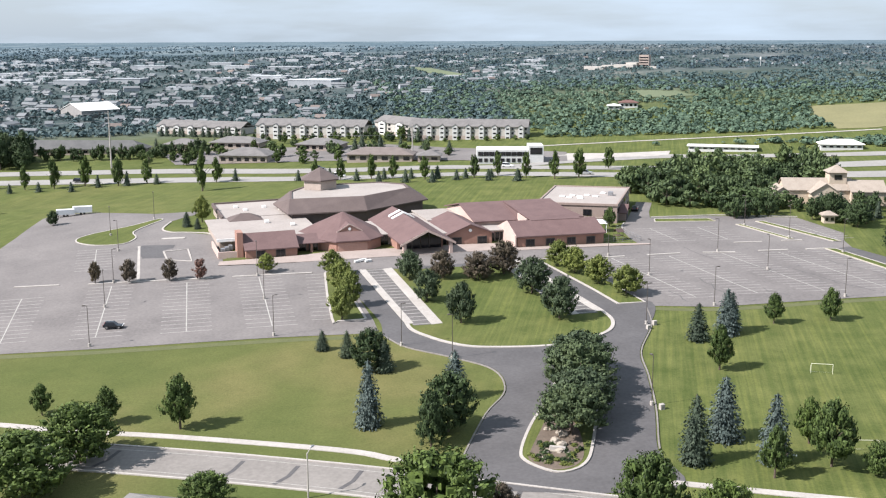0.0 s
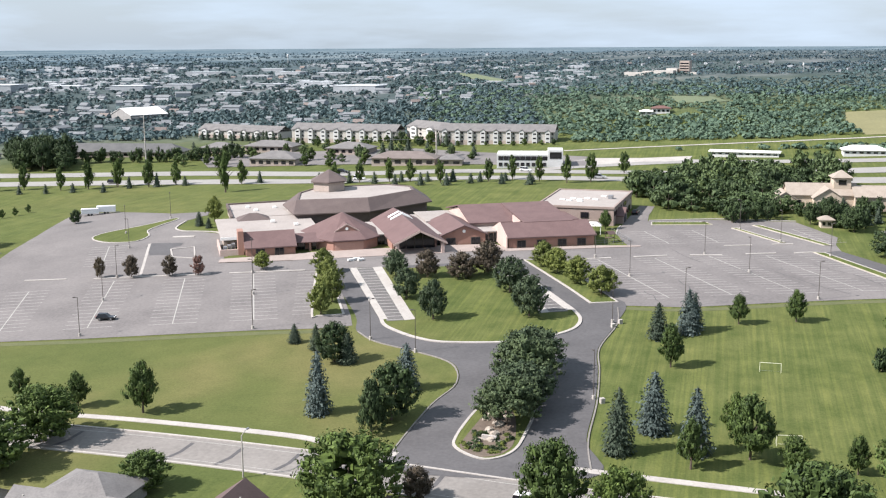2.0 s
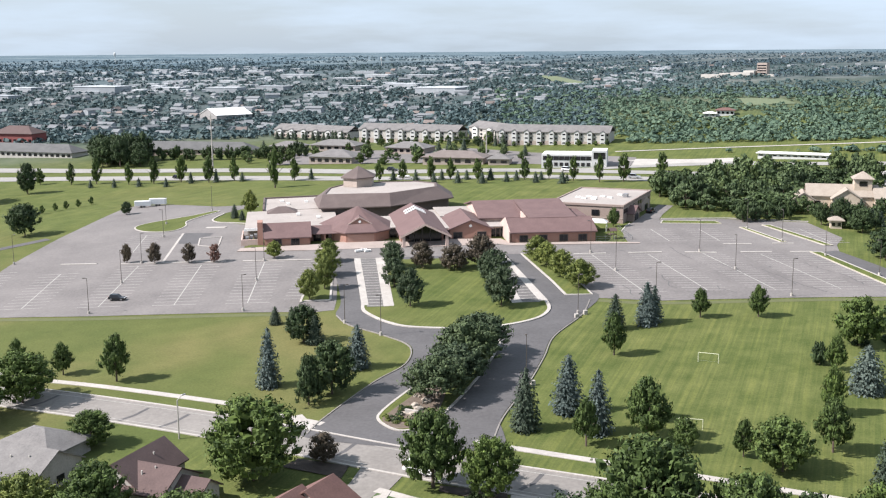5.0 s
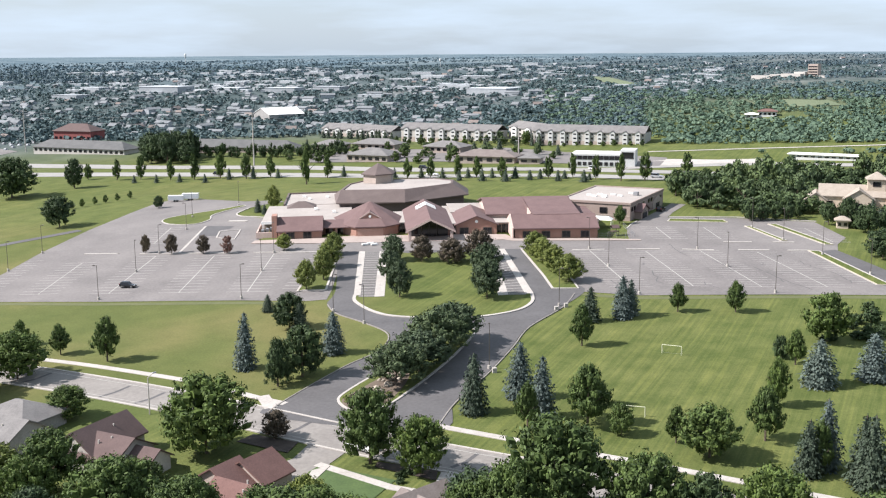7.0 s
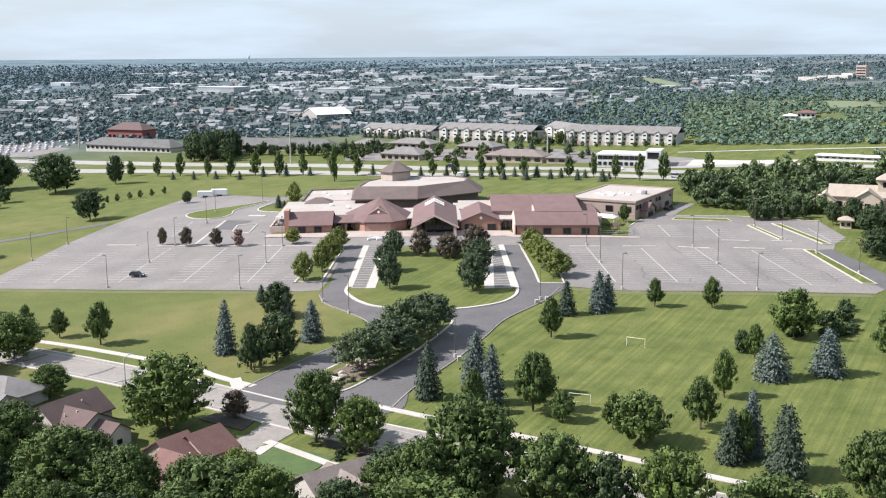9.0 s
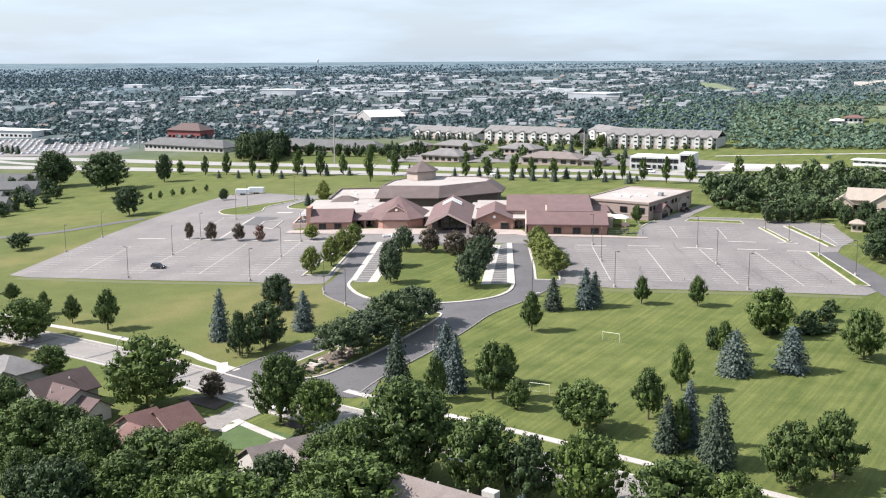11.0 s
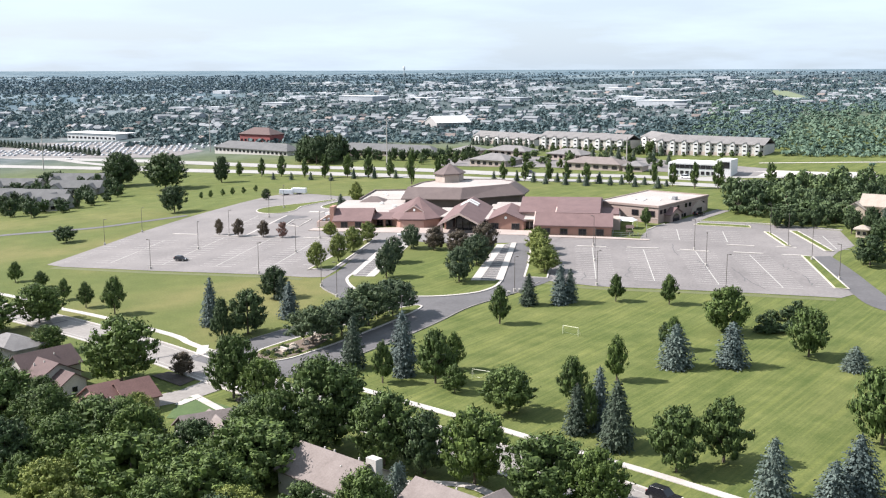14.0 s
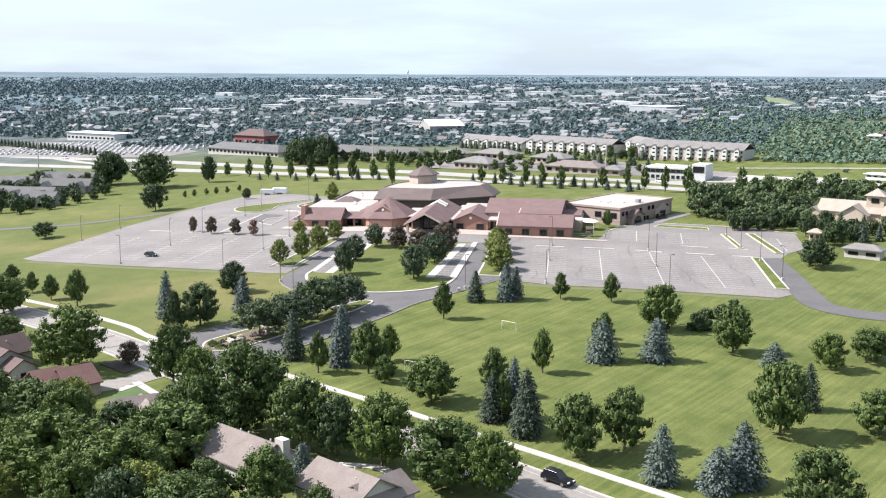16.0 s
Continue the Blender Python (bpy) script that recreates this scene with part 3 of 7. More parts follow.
ground_sheet("corner_lawn", [(-24.9, 58.8), (-18.7, 58.3), (-18.8, 62.0), (-20.3, 64.4), (-24.7, 65.2)], GRASS, 0.12, "small lawn beside the west wing", "lawn", thick=0.06)


def stall_rows(rows, half, pitch, sides):
    """Centre lines of double parking rows, with stall lines to one or both sides."""
    centre, stalls = [], []
    for (x0, y0), (x1, y1) in rows:
        centre.append([(x0, y0), (x1, y1)])
        n = int(math.hypot(x1 - x0, y1 - y0) / pitch)
        for i in range(n + 1):
            cx, cy = x0 + (x1 - x0) * i / n, y0 + (y1 - y0) * i / n
            if sides & 1:
                stalls.append([(cx - half, cy + 0.2), (cx, cy)])
            if sides & 2:
                stalls.append([(cx, cy), (cx + half, cy - 0.1)])
    return centre, stalls


c1, s1 = stall_rows([((-69.6, 41.2), (-66.1, 9.2)), ((-50.2, 45.7), (-47.1, 7.6)), ((-32.6, 43.8), (-28.9, 6.5)), ((-15.8, 43.8), (-11.6, 5.7))], 5.2, 2.6, 3)
c2, s2 = stall_rows([((-88.4, 46.2), (-83.6, 10.4))], 5.0, 2.6, 2)
c3, s3 = stall_rows([((0.2, 42.6), (1.4, 7.6))], 5.0, 2.6, 1)
c4, s4 = stall_rows([((69.3, 41.0), (78.2, 6.0)), ((83.5, 40.2), (92.2, 6.7)), ((97.2, 40.5), (107.2, 6.2)), ((111.2, 38.9), (121.5, 6.4))], 4.9, 2.1, 3)
c5, s5 = stall_rows([((123.4, 40.0), (133.0, 9.0))], 4.6, 2.1, 1)
c6, s6 = stall_rows([((88.0, 69.3), (91.0, 54.4)), ((101.1, 68.6), (104.1, 53.8))], 4.6, 2.2, 3)
c7, s7 = stall_rows([((128.3, 67.1), (132.3, 50.6))], 4.5, 2.2, 3)
c8, s8 = stall_rows([((-60.8, 85.3), (-57.4, 62.6))], 5.0, 2.6, 3)
strip("row_lines", c1 + c4 + c6 + c7 + c8, PAINT, 0.24, 0.085, 0, "long white lines dividing the parking rows", "line")
strip("stall_lines", s1 + s2 + s3 + s8, FAINT, 0.26, 0.08, 0, "faded white stall lines", "line")
strip("stall_lines", s4 + s5 + s6 + s7, FAINT, 0.22, 0.085, 0, "thin faded stall lines", "line")
bay = []
for q in (BAY_W, BAY_E):
    for i in range(19):
        k = (i + 0.3) / 18.6
        bay.append([tuple(Vector(q[0]).lerp(q[3], k)), tuple(Vector(q[1]).lerp(q[2], k))])
strip("bay_lines", bay, PAINT, 0.28, 0.215, 0, "white stall lines of the short-term bays", "line")
strip("gutter_strip", [[(-44.6, 49.0), (-45.8, 58.1), (-49.6, 85.6)]], CONCRETE, 0.7, 0.085, 0, "pale concrete gutter across the rear lot", "gutter")
strip("edge_line", [offsets(STREET, 6.4)[0], offsets(STREET, 6.4)[1]], PAINT, 0.14, 0.07, 0, "white edge line", "line")
strip("crack_seal", [[(x, y), (x - 1.4, y - 3.2), (x - 3.4, y - 5.4)] for x, y in ((-45, -45.5), (-33, -50), (-14, -58), (-6, -61.5), (3, -65), (11, -68.5), (24, -75.5), (52, -87.8), (75, -97.5))], DARK_ASPHALT, 0.7, 0.068, 0, "dark tar seal on cracks", "crack")
_k = random.Random(3)
cracks = []
for x, y, n in ((84, 20, 6), (99, 30, 5), (108, 24, 6), (120, 30, 5), (90, 48, 5), (112, 14, 5), (74, 12, 4), (95, 10, 4), (125, 20, 5)):
    q = [(x, y)]
    for i in range(n):
        q.append((q[-1][0] + _k.uniform(-0.6, 1.6), q[-1][1] - _k.uniform(0.8, 3.2)))
    cracks.append(q)
strip("lot_cracks", cracks, DARK_ASPHALT, 0.22, 0.09, 0, "dark jagged cracks in the old asphalt", "crack", step=2.0)

# ---- church ----
def at_church(u, v, h):
    """Plan of the church: u along the front, v towards the back, h above the ground there."""
    x = u - 0.2 * (v - 56)
    return (x, v, gz(x, v) - 0.05 - 0.0085 * (v - 56) + h)


def poly_bm(rings, caps=(True, True), fn=at_church):
    """Rings of equal length, joined by faces; caps close the first and last."""
    bm = bmesh.new()
    vs = [[bm.verts.new(fn(*p)) for p in r] for r in rings]
    n = len(rings[0])
    for a, b in zip(vs, vs[1:]):
        for i in range(n):
            q = [a[i], a[(i + 1) % n], b[(i + 1) % n], b[i]]
            bm.faces.new(q)
    if caps[0]:
        bm.faces.new(vs[0][::-1])
    if caps[1]:
        bm.faces.new(vs[-1])
    bmesh.ops.remove_doubles(bm, verts=bm.verts[:], dist=0.001)
    bmesh.ops.recalc_face_normals(bm, faces=bm.faces[:])
    return bm


def block(u0, u1, v0, v1, h0, h1, fn=at_church):
    r = [(u0, v0), (u1, v0), (u1, v1), (u0, v1)]
    return poly_bm([[(*p, h0) for p in r], [(*p, h1) for p in r]], fn=fn)


def gable_u(u0, u1, v0, v1, eave, ridge, over=0.6, thick=0.3, fn=at_church, end_over=0.4):
    """A gabled roof slab with its ridge along u."""
    vm = (v0 + v1) / 2
    k = (ridge - eave) / (vm - v0)
    prof = [(v0 - over, eave - over * k), (vm, ridge), (v1 + over, eave - over * k), (v1 + over, eave - over * k + thick), (vm, ridge + thick), (v0 - over, eave - over * k + thick)]
    return poly_bm([[(u, v, h) for v, h in prof] for u in (u0 - end_over, u1 + end_over)], fn=fn)


def gable_v(u0, u1, v0, v1, eave, ridge, over=0.6, thick=0.3, fn=at_church, end_over=0.5):
    um = (u0 + u1) / 2
    k = (ridge - eave) / (um - u0)
    prof = [(u0 - over, eave - over * k), (um, ridge), (u1 + over, eave - over * k), (u1 + over, eave - over * k + thick), (um, ridge + thick), (u0 - over, eave - over * k + thick)]
    return poly_bm([[(u, v, h) for u, h in prof] for v in (v0 - end_over, v1 + end_over)], fn=fn)


def gable_walls_u(u0, u1, v0, v1, eave, ridge, fn=at_church):
    vm = (v0 + v1) / 2
    prof = [(v0, -1.4), (v1, -1.4), (v1, eave), (vm, ridge), (v0, eave)]
    return poly_bm([[(u, v, h) for v, h in prof] for u in (u0, u1)], fn=fn)


def gable_walls_v(u0, u1, v0, v1, eave, ridge, fn=at_church):
    um = (u0 + u1) / 2
    prof = [(u0, -1.4), (u1, -1.4), (u1, eave), (um, ridge), (u0, eave)]
    return poly_bm([[(u, v, h) for u, h in prof] for v in (v0, v1)], fn=fn)


church = tagged(new("church_building"), "low brick church with brown shingled gables round an octagonal hall", "church")


def church_window(u, v, w, h0, h1, fn=at_church):
    fr = part("window", block(u - w / 2 - 0.12, u + w / 2 + 0.12, v - 0.10, v + 0.25, h0 - 0.12, h1 + 0.12, fn), POLE, church, "dark window in a brick wall")
    n = 2
    for i in range(n):
        a = u - w / 2 + w * i / n + 0.04
        part("pane", block(a, a + w / n - 0.08, v - 0.14, v, h0, h1, fn), DARK_GLASS, fr)


def roof_line(name, bm, label="", m=None):
    return part(name, bm, m or SHINGLE, church, label)


# west wing, pier and service yard
part("wall", gable_walls_u(-18.5, -5.6, 62, 72, 2.6, 5.5), BRICK, church, "orange brick wall")
roof_line("roof", gable_u(-18.5, -5.6, 62, 72, 2.6, 5.5))
for u in (-14.8, -9.8):
    church_window(u, 62, 2.2, 0.3, 2.1)
part("brick_pier", block(-20.4, -18.9, 63.6, 67.5, -1.4, 6.7), BRICK, church, "tall orange brick pier")
part("yard_wall", block(-25.2, -24.8, 64, 78, -1.4, 1.9), PALE_WALL, church)
part("yard_wall", block(-24.8, -20.4, 64, 64.4, -1.4, 1.9), PALE_WALL, church)
for k in range(3):
    part("cooling_unit", block(-24 + 1.2 * k, -23.1 + 1.2 * k, 67 + 1.7 * k, 68.6 + 1.7 * k, -0.3, 2.0), GALV, church, "grey metal cooling unit in the yard")

# flat roofs to the west
part("wall", block(-23.6, 2, 74, 100, -1.4, 3.0), TAN_WALL, church)
part("flat_roof", block(-24.4, 3, 72.4, 100.5, 3.0, 3.35), MEMBRANE, church, "pale membrane flat roof")
part("fascia", block(-24.5, -5.8, 72.2, 72.4, 2.7, 3.5), WHITE, church, "white fascia board")
part("wall", block(-19.2, 2, 100.5, 124, -1.4, 3.2), TAN_WALL, church)
part("flat_roof", block(-19.4, 2, 100.5, 124.2, 3.2, 3.5), MEMBRANE, church, "pale membrane flat roof")
for q in ((-19.6, -19.0, 100.3, 124.4), (-19.6, 2, 124.2, 124.8)):
    part("parapet", block(*q, 2.8, 3.95), MANSARD, church, "dark brown parapet")
part("hip_roof", poly_bm([[(-18.2, 95, 3.35), (-8.6, 95, 3.35), (-8.6, 101.5, 3.35), (-18.2, 101.5, 3.35)], [(-14.5, 98, 5.0), (-12.2, 98, 5.0), (-12.2, 98.4, 5.0), (-14.5, 98.4, 5.0)]]), MANSARD, church, "small brown hipped roof")
for u, v in ((-12, 110), (-6, 113), (-2, 108), (-9, 90), (-3, 84), (-14, 116)):
    part("roof_vent", block(u, u + 1.1, v, v + 1.3, 3.4, 4.0), WHITE, church, "white rooftop vent")

# connector and west hall
part("connector_roof", poly_bm([[(-5.6, 64.2, 2.5), (3, 64.2, 2.5), (3, 64.2, 2.7), (-5.6, 64.2, 2.7)], [(-5.6, 70, 3.8), (3, 70, 3.8), (3, 70, 4.0), (-5.6, 70, 4.0)]]), SHINGLE, church, "brown sloping roof over the side door")
part("wall", block(-5.6, 3, 67, 74, -1.4, 3.2), BRICK, church)
for u in (-3.5, -0.5):
    church_window(u, 67, 2.0, 0.1, 2.3)
part("post", block(-1.7, -1.1, 64.6, 65.2, -0.4, 2.6), BRICK, church)
HALL = [(4.5, 62.8), (12.8, 62.8), (16.8, 66.3), (18, 76), (13.5, 84), (3, 84), (-2.4, 76), (1.2, 66.3)]
HC = (8.7, 73.2)
part("wall", poly_bm([[(*p, -1.4) for p in HALL], [(*p, 3.1) for p in HALL]]), BRICK, church, "orange brick wall of an eight-sided hall")
part("wall_panel", block(4.9, 12.4, 62.55, 62.8, 0.1, 2.5), PANEL_BRICK, church, "plain pale brick panel")


def outset(pts, c, k):
    return [(c[0] + (x - c[0]) * k, c[1] + (y - c[1]) * k) for x, y in pts]


roof_line("hall_roof", poly_bm([[(*p, 2.75) for p in outset(HALL, HC, 1.07)], [(*p, 3.05) for p in outset(HALL, HC, 1.07)], [(*p, 8.4) for p in outset(HALL, HC, 0.03)]]), "brown shingled eight-sided roof")
roof_line("gablet", gable_v(5.6, 11.6, 65.6, 71, 4.75, 6.5, 0.3, 0.22, at_church, 0.06), "small brown gablet on the hall roof")
part("gablet_face", gable_walls_v(5.7, 11.5, 65.62, 66.2, 4.8, 6.42, lambda u, v, h: at_church(u, v, max(h, 4.3))), BRICK, church)


def disc(u, v, h, r, n=16):
    ring = [(u + r * math.cos(2 * math.pi * i / n), h + r * math.sin(2 * math.pi * i / n)) for i in range(n)]
    return poly_bm([[(a, v - 0.08, b) for a, b in ring], [(a, v + 0.05, b) for a, b in ring]])


part("gablet_trim", poly_bm([[(u, v, h) for u, h in ((5.2, 4.55), (8.6, 6.5), (12.0, 4.55), (12.0, 4.85), (8.6, 6.82), (5.2, 4.85))] for v in (65.42, 65.5)]), PALE_WALL, church, "pink trim along the gablet edge")
part("round_emblem", disc(8.6, 65.6, 5.4, 0.4), WHITE, church, "small round pale emblem")

# entrance gable
part("wall", gable_walls_v(19.6, 31.4, 61, 86, 3.2, 6.2), BRICK, church)
roof_line("entrance_roof", gable_v(19.4, 31.6, 54.6, 86, 3.2, 6.2, 0.7, 0.35), "brown shingled entrance gable")
part("gable_trim", poly_bm([[(u, 54.0, h) for u, h in ((18.5, 2.5), (25.5, 5.9), (32.5, 2.5), (32.5, 3.05), (25.5, 6.5), (18.5, 3.05))], [(u, 54.15, h) for u, h in ((18.5, 2.5), (25.5, 5.9), (32.5, 2.5), (32.5, 3.05), (25.5, 6.5), (18.5, 3.05))]]), PALE_WALL, church, "pink trim along the gable edge")
part("glass_front", gable_walls_v(20.2, 30.8, 60.7, 61, 3.0, 5.9), DARK_GLASS, church, "dark glazed entrance front")
for u in (19.3, 31.0):
    part("post", block(u, u + 0.8, 54.4, 55.2, -0.4, 2.9), PALE_WALL, church, "square entrance post")
for u in (23.2, 25.4, 27.6):
    part("mullion", block(u, u + 0.18, 60.4, 60.7, 0, 4.6), POLE, church)
for s in (-1, 1):
    for v in (75.5, 78.6):
        a = [(25.5, v, 6.58), (25.5 + s * 3.0, v, 5.10), (25.5 + s * 3.0, v + 1.3, 5.10), (25.5, v + 1.3, 6.58)]
        part("skylight", poly_bm([a, [(p[0], p[1], p[2] + 0.25) for p in a]]), WHITE, church, "white ridge skylight")
part("wall", block(16.5, 19.6, 68, 80, -1.4, 3.0), PALE_WALL, church)
church_window(18.2, 68, 1.8, 0.1, 2.6)
part("flat_roof", block(15, 20, 66.5, 84, 3.0, 3.25), MEMBRANE, church)

# small gable with round emblem
part("wall", gable_walls_v(33.4, 44.8, 62.6, 80, 2.9, 5.2), BRICK, church, "orange brick gable wall")
roof_line("gable_roof", gable_v(33.4, 44.8, 62.6, 80, 2.9, 5.2, 0.6, 0.3), "brown shingled gable")
part("round_emblem", disc(39.1, 62.5, 3.8, 0.42), WHITE, church, "small round pale emblem")
for u in (35.6, 42.2):
    church_window(u, 62.6, 2.3, 0.3, 2.0)
part("wall", block(31.4, 33.4, 64, 80, -1.4, 2.9), PALE_WALL, church)
church_window(32.4, 64, 1.5, 0.1, 2.5)
part("flat_roof", block(31.4, 34, 63.4, 92, 3.0, 3.2), MEMBRANE, church)
part("wall", block(44.8, 49.2, 65, 80, -1.4, 2.9), PALE_WALL, church)
for u in (45.8, 47.1, 48.4):
    church_window(u, 65, 0.9, 0.1, 2.3)
part("flat_roof", block(43, 56, 63.6, 79, 3.0, 3.25), MEMBRANE, church, "pale membrane flat roof")
part("flat_roof", block(33, 47, 79, 94, 3.3, 3.6), MEMBRANE, church, "pale membrane flat roof")
part("wall", block(33.3, 46.7, 79.4, 93.7, -1.4, 3.3), TAN_WALL, church)

# east wing
part("wall", gable_walls_u(49, 71.5, 56, 68, 3.0, 5.5), BRICK, church, "orange brick wall")
roof_line("roof", gable_u(49, 71.5, 56, 68, 3.0, 5.5), "brown shingled roof of the east wing")
part("gable_end", poly_bm([[(u, v, h) for v, h in ((55.7, -0.4), (68.3, -0.4), (68.3, 3.2), (62, 5.95), (55.7, 3.2))] for u in (48.3, 48.6)]), PALE_WALL, church, "pink gable end wall")
for u in (52.3, 57.5, 63.0, 68.1):
    church_window(u, 56, 2.1, 0.35, 2.0)
roof_line("roof", gable_u(43, 68, 70, 94, 4.2, 7.0, 0.4, 0.3), "brown shingled rear roof")
part("wall", gable_walls_u(43.3, 67.7, 70.3, 93.7, 4.0, 6.8), PALE_WALL, church)
a = [(54.8, 61.6, 5.5), (68, 61.6, 5.5), (68, 81.5, 7.15), (54.8, 81.5, 7.15)]
roof_line("roof_slope", poly_bm([a, [(p[0], p[1], p[2] + 0.25) for p in a]]), "brown shingled slope joining two roofs")
part("gable_end", poly_bm([[(u, v, h) for v, h in ((64, 3.2), (70, 3.2), (70, 6.1), (64, 5.6))] for u in (54.4, 54.75)]), PALE_WALL, church, "pink gable end wall")
roof_line("roof_cheek", poly_bm([[(u, v, h) for v, h in ((70, 3.2), (80, 5.4), (81, 7.0), (70, 6.1))] for u in (54.5, 54.78)]), "brown shingled cheek between two roofs")
part("wall", block(67.6, 74, 66, 80, -1.4, 3.4), TAN_WALL, church)
part("link_roof", block(67.4, 73.6, 72, 84, 3.3, 3.9), SHINGLE, church, "brown roof of the link to the gymnasium")
part("wall", block(68, 73.2, 73, 84, -1.4, 3.3), TAN_WALL, church)

# octagonal hall
SANCT = [(-2, 93.5), (20, 92), (41.0, 104), (42.0, 115), (34, 124), (20, 125), (5, 123), (-3, 112)]
S_TOP = [(-0.5, 98.5), (20, 96), (36, 106), (37, 114), (31, 120), (20, 121), (8, 120), (2, 112)]
SC = (19, 108)
# wall coloured dark brown to stand in for the shade under the skirt
part("wall", poly_bm([[(*p, -1.4) for p in outset(SANCT, SC, 0.93)], [(*p, 5.0) for p in outset(SANCT, SC, 0.93)]]), MANSARD, church, "wall of the octagonal hall, eave shade put into its dark brown")
roof_line("mansard", poly_bm([[(*p, 4.5) for p in outset(SANCT, SC, 0.9)], [(*p, 4.4) for p in SANCT], [(*p, 4.75) for p in SANCT], [(*p, 8.1) for p in S_TOP], [(*p, 8.1) for p in outset(S_TOP, SC, 0.96)], [(*p, 7.7) for p in outset(S_TOP, SC, 0.96)]], (False, False)), "steep dark brown shingled roof skirt", MANSARD)
part("flat_roof", poly_bm([[(*p, 7.5) for p in outset(S_TOP, SC, 0.97)], [(*p, 7.85) for p in outset(S_TOP, SC, 0.97)]]), MEMBRANE, church, "broad pale flat roof of the octagonal hall")
CUP = [(12 + 5.4 * math.cos(math.radians(a)), 116.5 + 5.4 * math.sin(math.radians(a))) for a in range(-100, 260, 60)]
part("cupola_wall", poly_bm([[(*p, 7.9) for p in CUP], [(*p, 10.8) for p in CUP]]), TAN_WALL, church, "six-sided tan cupola wall")
roof_line("cupola_roof", poly_bm([[(*p, 10.6) for p in outset(CUP, (12, 116.5), 1.16)], [(*p, 10.9) for p in outset(CUP, (12, 116.5), 1.16)], [(*p, 14.1) for p in outset(CUP, (12, 116.5), 0.02)]]), "six-sided brown cupola roof", MANSARD)

# gymnasium
GYM = [(81.2, 77.5), (92.5, 104.0), (71.8, 113.0), (60.5, 86.5)]


def at_gym(p, q, h):
    """p along the front from the west corner, q along the side."""
    a, b, c = Vector(GYM[3]), Vector(GYM[0]), Vector(GYM[1])
    v = a + (b - a) * p + (c - b) * q
    return (v.x, v.y, gz(v.x, v.y) - 0.66 - 0.0155 * (v.y - 85) + h)


gym = tagged(new("gymnasium"), "flat-roofed tan block gymnasium with a gabled side entrance", "building")
part("wall", block(0, 1, 0, 1, -1.4, 5.5, at_gym), GYM_WALL, gym, "tan block wall")
part("flat_roof", block(0.01, 0.99, 0.01, 0.99, 5.5, 5.7, at_gym), MEMBRANE, gym, "pale membrane roof")
for q in ((-0.01, 1.01, -0.01, 0.012), (-0.01, 1.01, 0.988, 1.01), (-0.01, 0.012, 0.012, 0.988), (0.988, 1.01, 0.012, 0.988)):
    part("parapet", block(*q, 5.35, 5.95, at_gym), GYM_WALL, gym, "pale parapet edge")
for p, q in ((0.2, 0.35), (0.32, 0.42), (0.42, 0.36), (0.5, 0.45), (0.62, 0.4), (0.3, 0.3), (0.45, 0.28), (0.68, 0.6)):
    part("roof_vent", block(p, p + 0.07, q, q + 0.03, 5.7, 6.05, at_gym), WHITE, gym, "white rooftop vent")
part("roof_unit", block(0.8, 0.86, 0.5, 0.55, 5.7, 6.7, at_gym), GALV, gym, "grey rooftop unit")
for p in (0.58, 0.84):
    fr = part("window", block(p, p + 0.10, -0.006, 0.0, 2.6, 4.3, at_gym), POLE, gym, "dark window in a pale wall")
    for k in (0.004, 0.053):
        part("pane", block(p + k, p + k + 0.043, -0.009, -0.005, 2.7, 4.2, at_gym), DARK_GLASS, fr)
part("wall_band", block(0.0, 1.0, -0.003, 0.0, 1.9, 2.15, at_gym), TAN_WALL, gym, "pale course along the wall")
part("wall_band", block(1.0, 1.003, 0.0, 1.0, 4.75, 4.95, at_gym), TAN_WALL, gym, "pale course along the wall")
for q, h in ((0.03, 3.3), (0.10, 3.3), (0.36, 3.5), (0.52, 3.6), (0.60, 3.6), (0.44, 0.6), (0.50, 0.6), (0.66, 0.6), (0.88, 3.0)):
    part("window", block(1.0, 1.008, q, q + 0.04, h, h + 1.25, at_gym), DARK_GLASS, gym, "dark window")
part("porch_wall", poly_bm([[(p, q, h) for q, h in ((0.13, -0.4), (0.34, -0.4), (0.34, 2.9), (0.235, 4.6), (0.13, 2.9))] for p in (1.0, 1.09)], fn=at_gym), GYM_WALL, gym, "gabled tan porch")
part("porch_arch", poly_bm([[(p, q, h) for q, h in ((0.17, 0.1), (0.30, 0.1), (0.30, 2.0), (0.27, 2.7), (0.235, 3.0), (0.20, 2.7), (0.17, 2.0))] for p in (1.09, 1.094)], fn=at_gym), DARK_GLASS, gym, "dark arched opening")
part("porch_roof", poly_bm([[(p, q, h) for q, h in ((0.11, 2.7), (0.235, 4.6), (0.36, 2.7), (0.36, 2.95), (0.235, 4.85), (0.11, 2.95))] for p in (1.0, 1.11)], fn=at_gym), SHINGLE, gym, "brown porch roof")
part("wall_gable", poly_bm([[(p, q, h) for q, h in ((0.66, 0.2), (0.95, 0.2), (0.95, 3.0), (0.805, 5.0), (0.66, 3.0))] for p in (1.0, 1.012)], fn=at_gym), TAN_WALL, gym, "gable shape in paler block on the side wall")
part("gable_door", block(1.012, 1.016, 0.75, 0.86, 0.2, 2.6, at_gym), DARK_GLASS, gym, "dark doors in the gable shape")

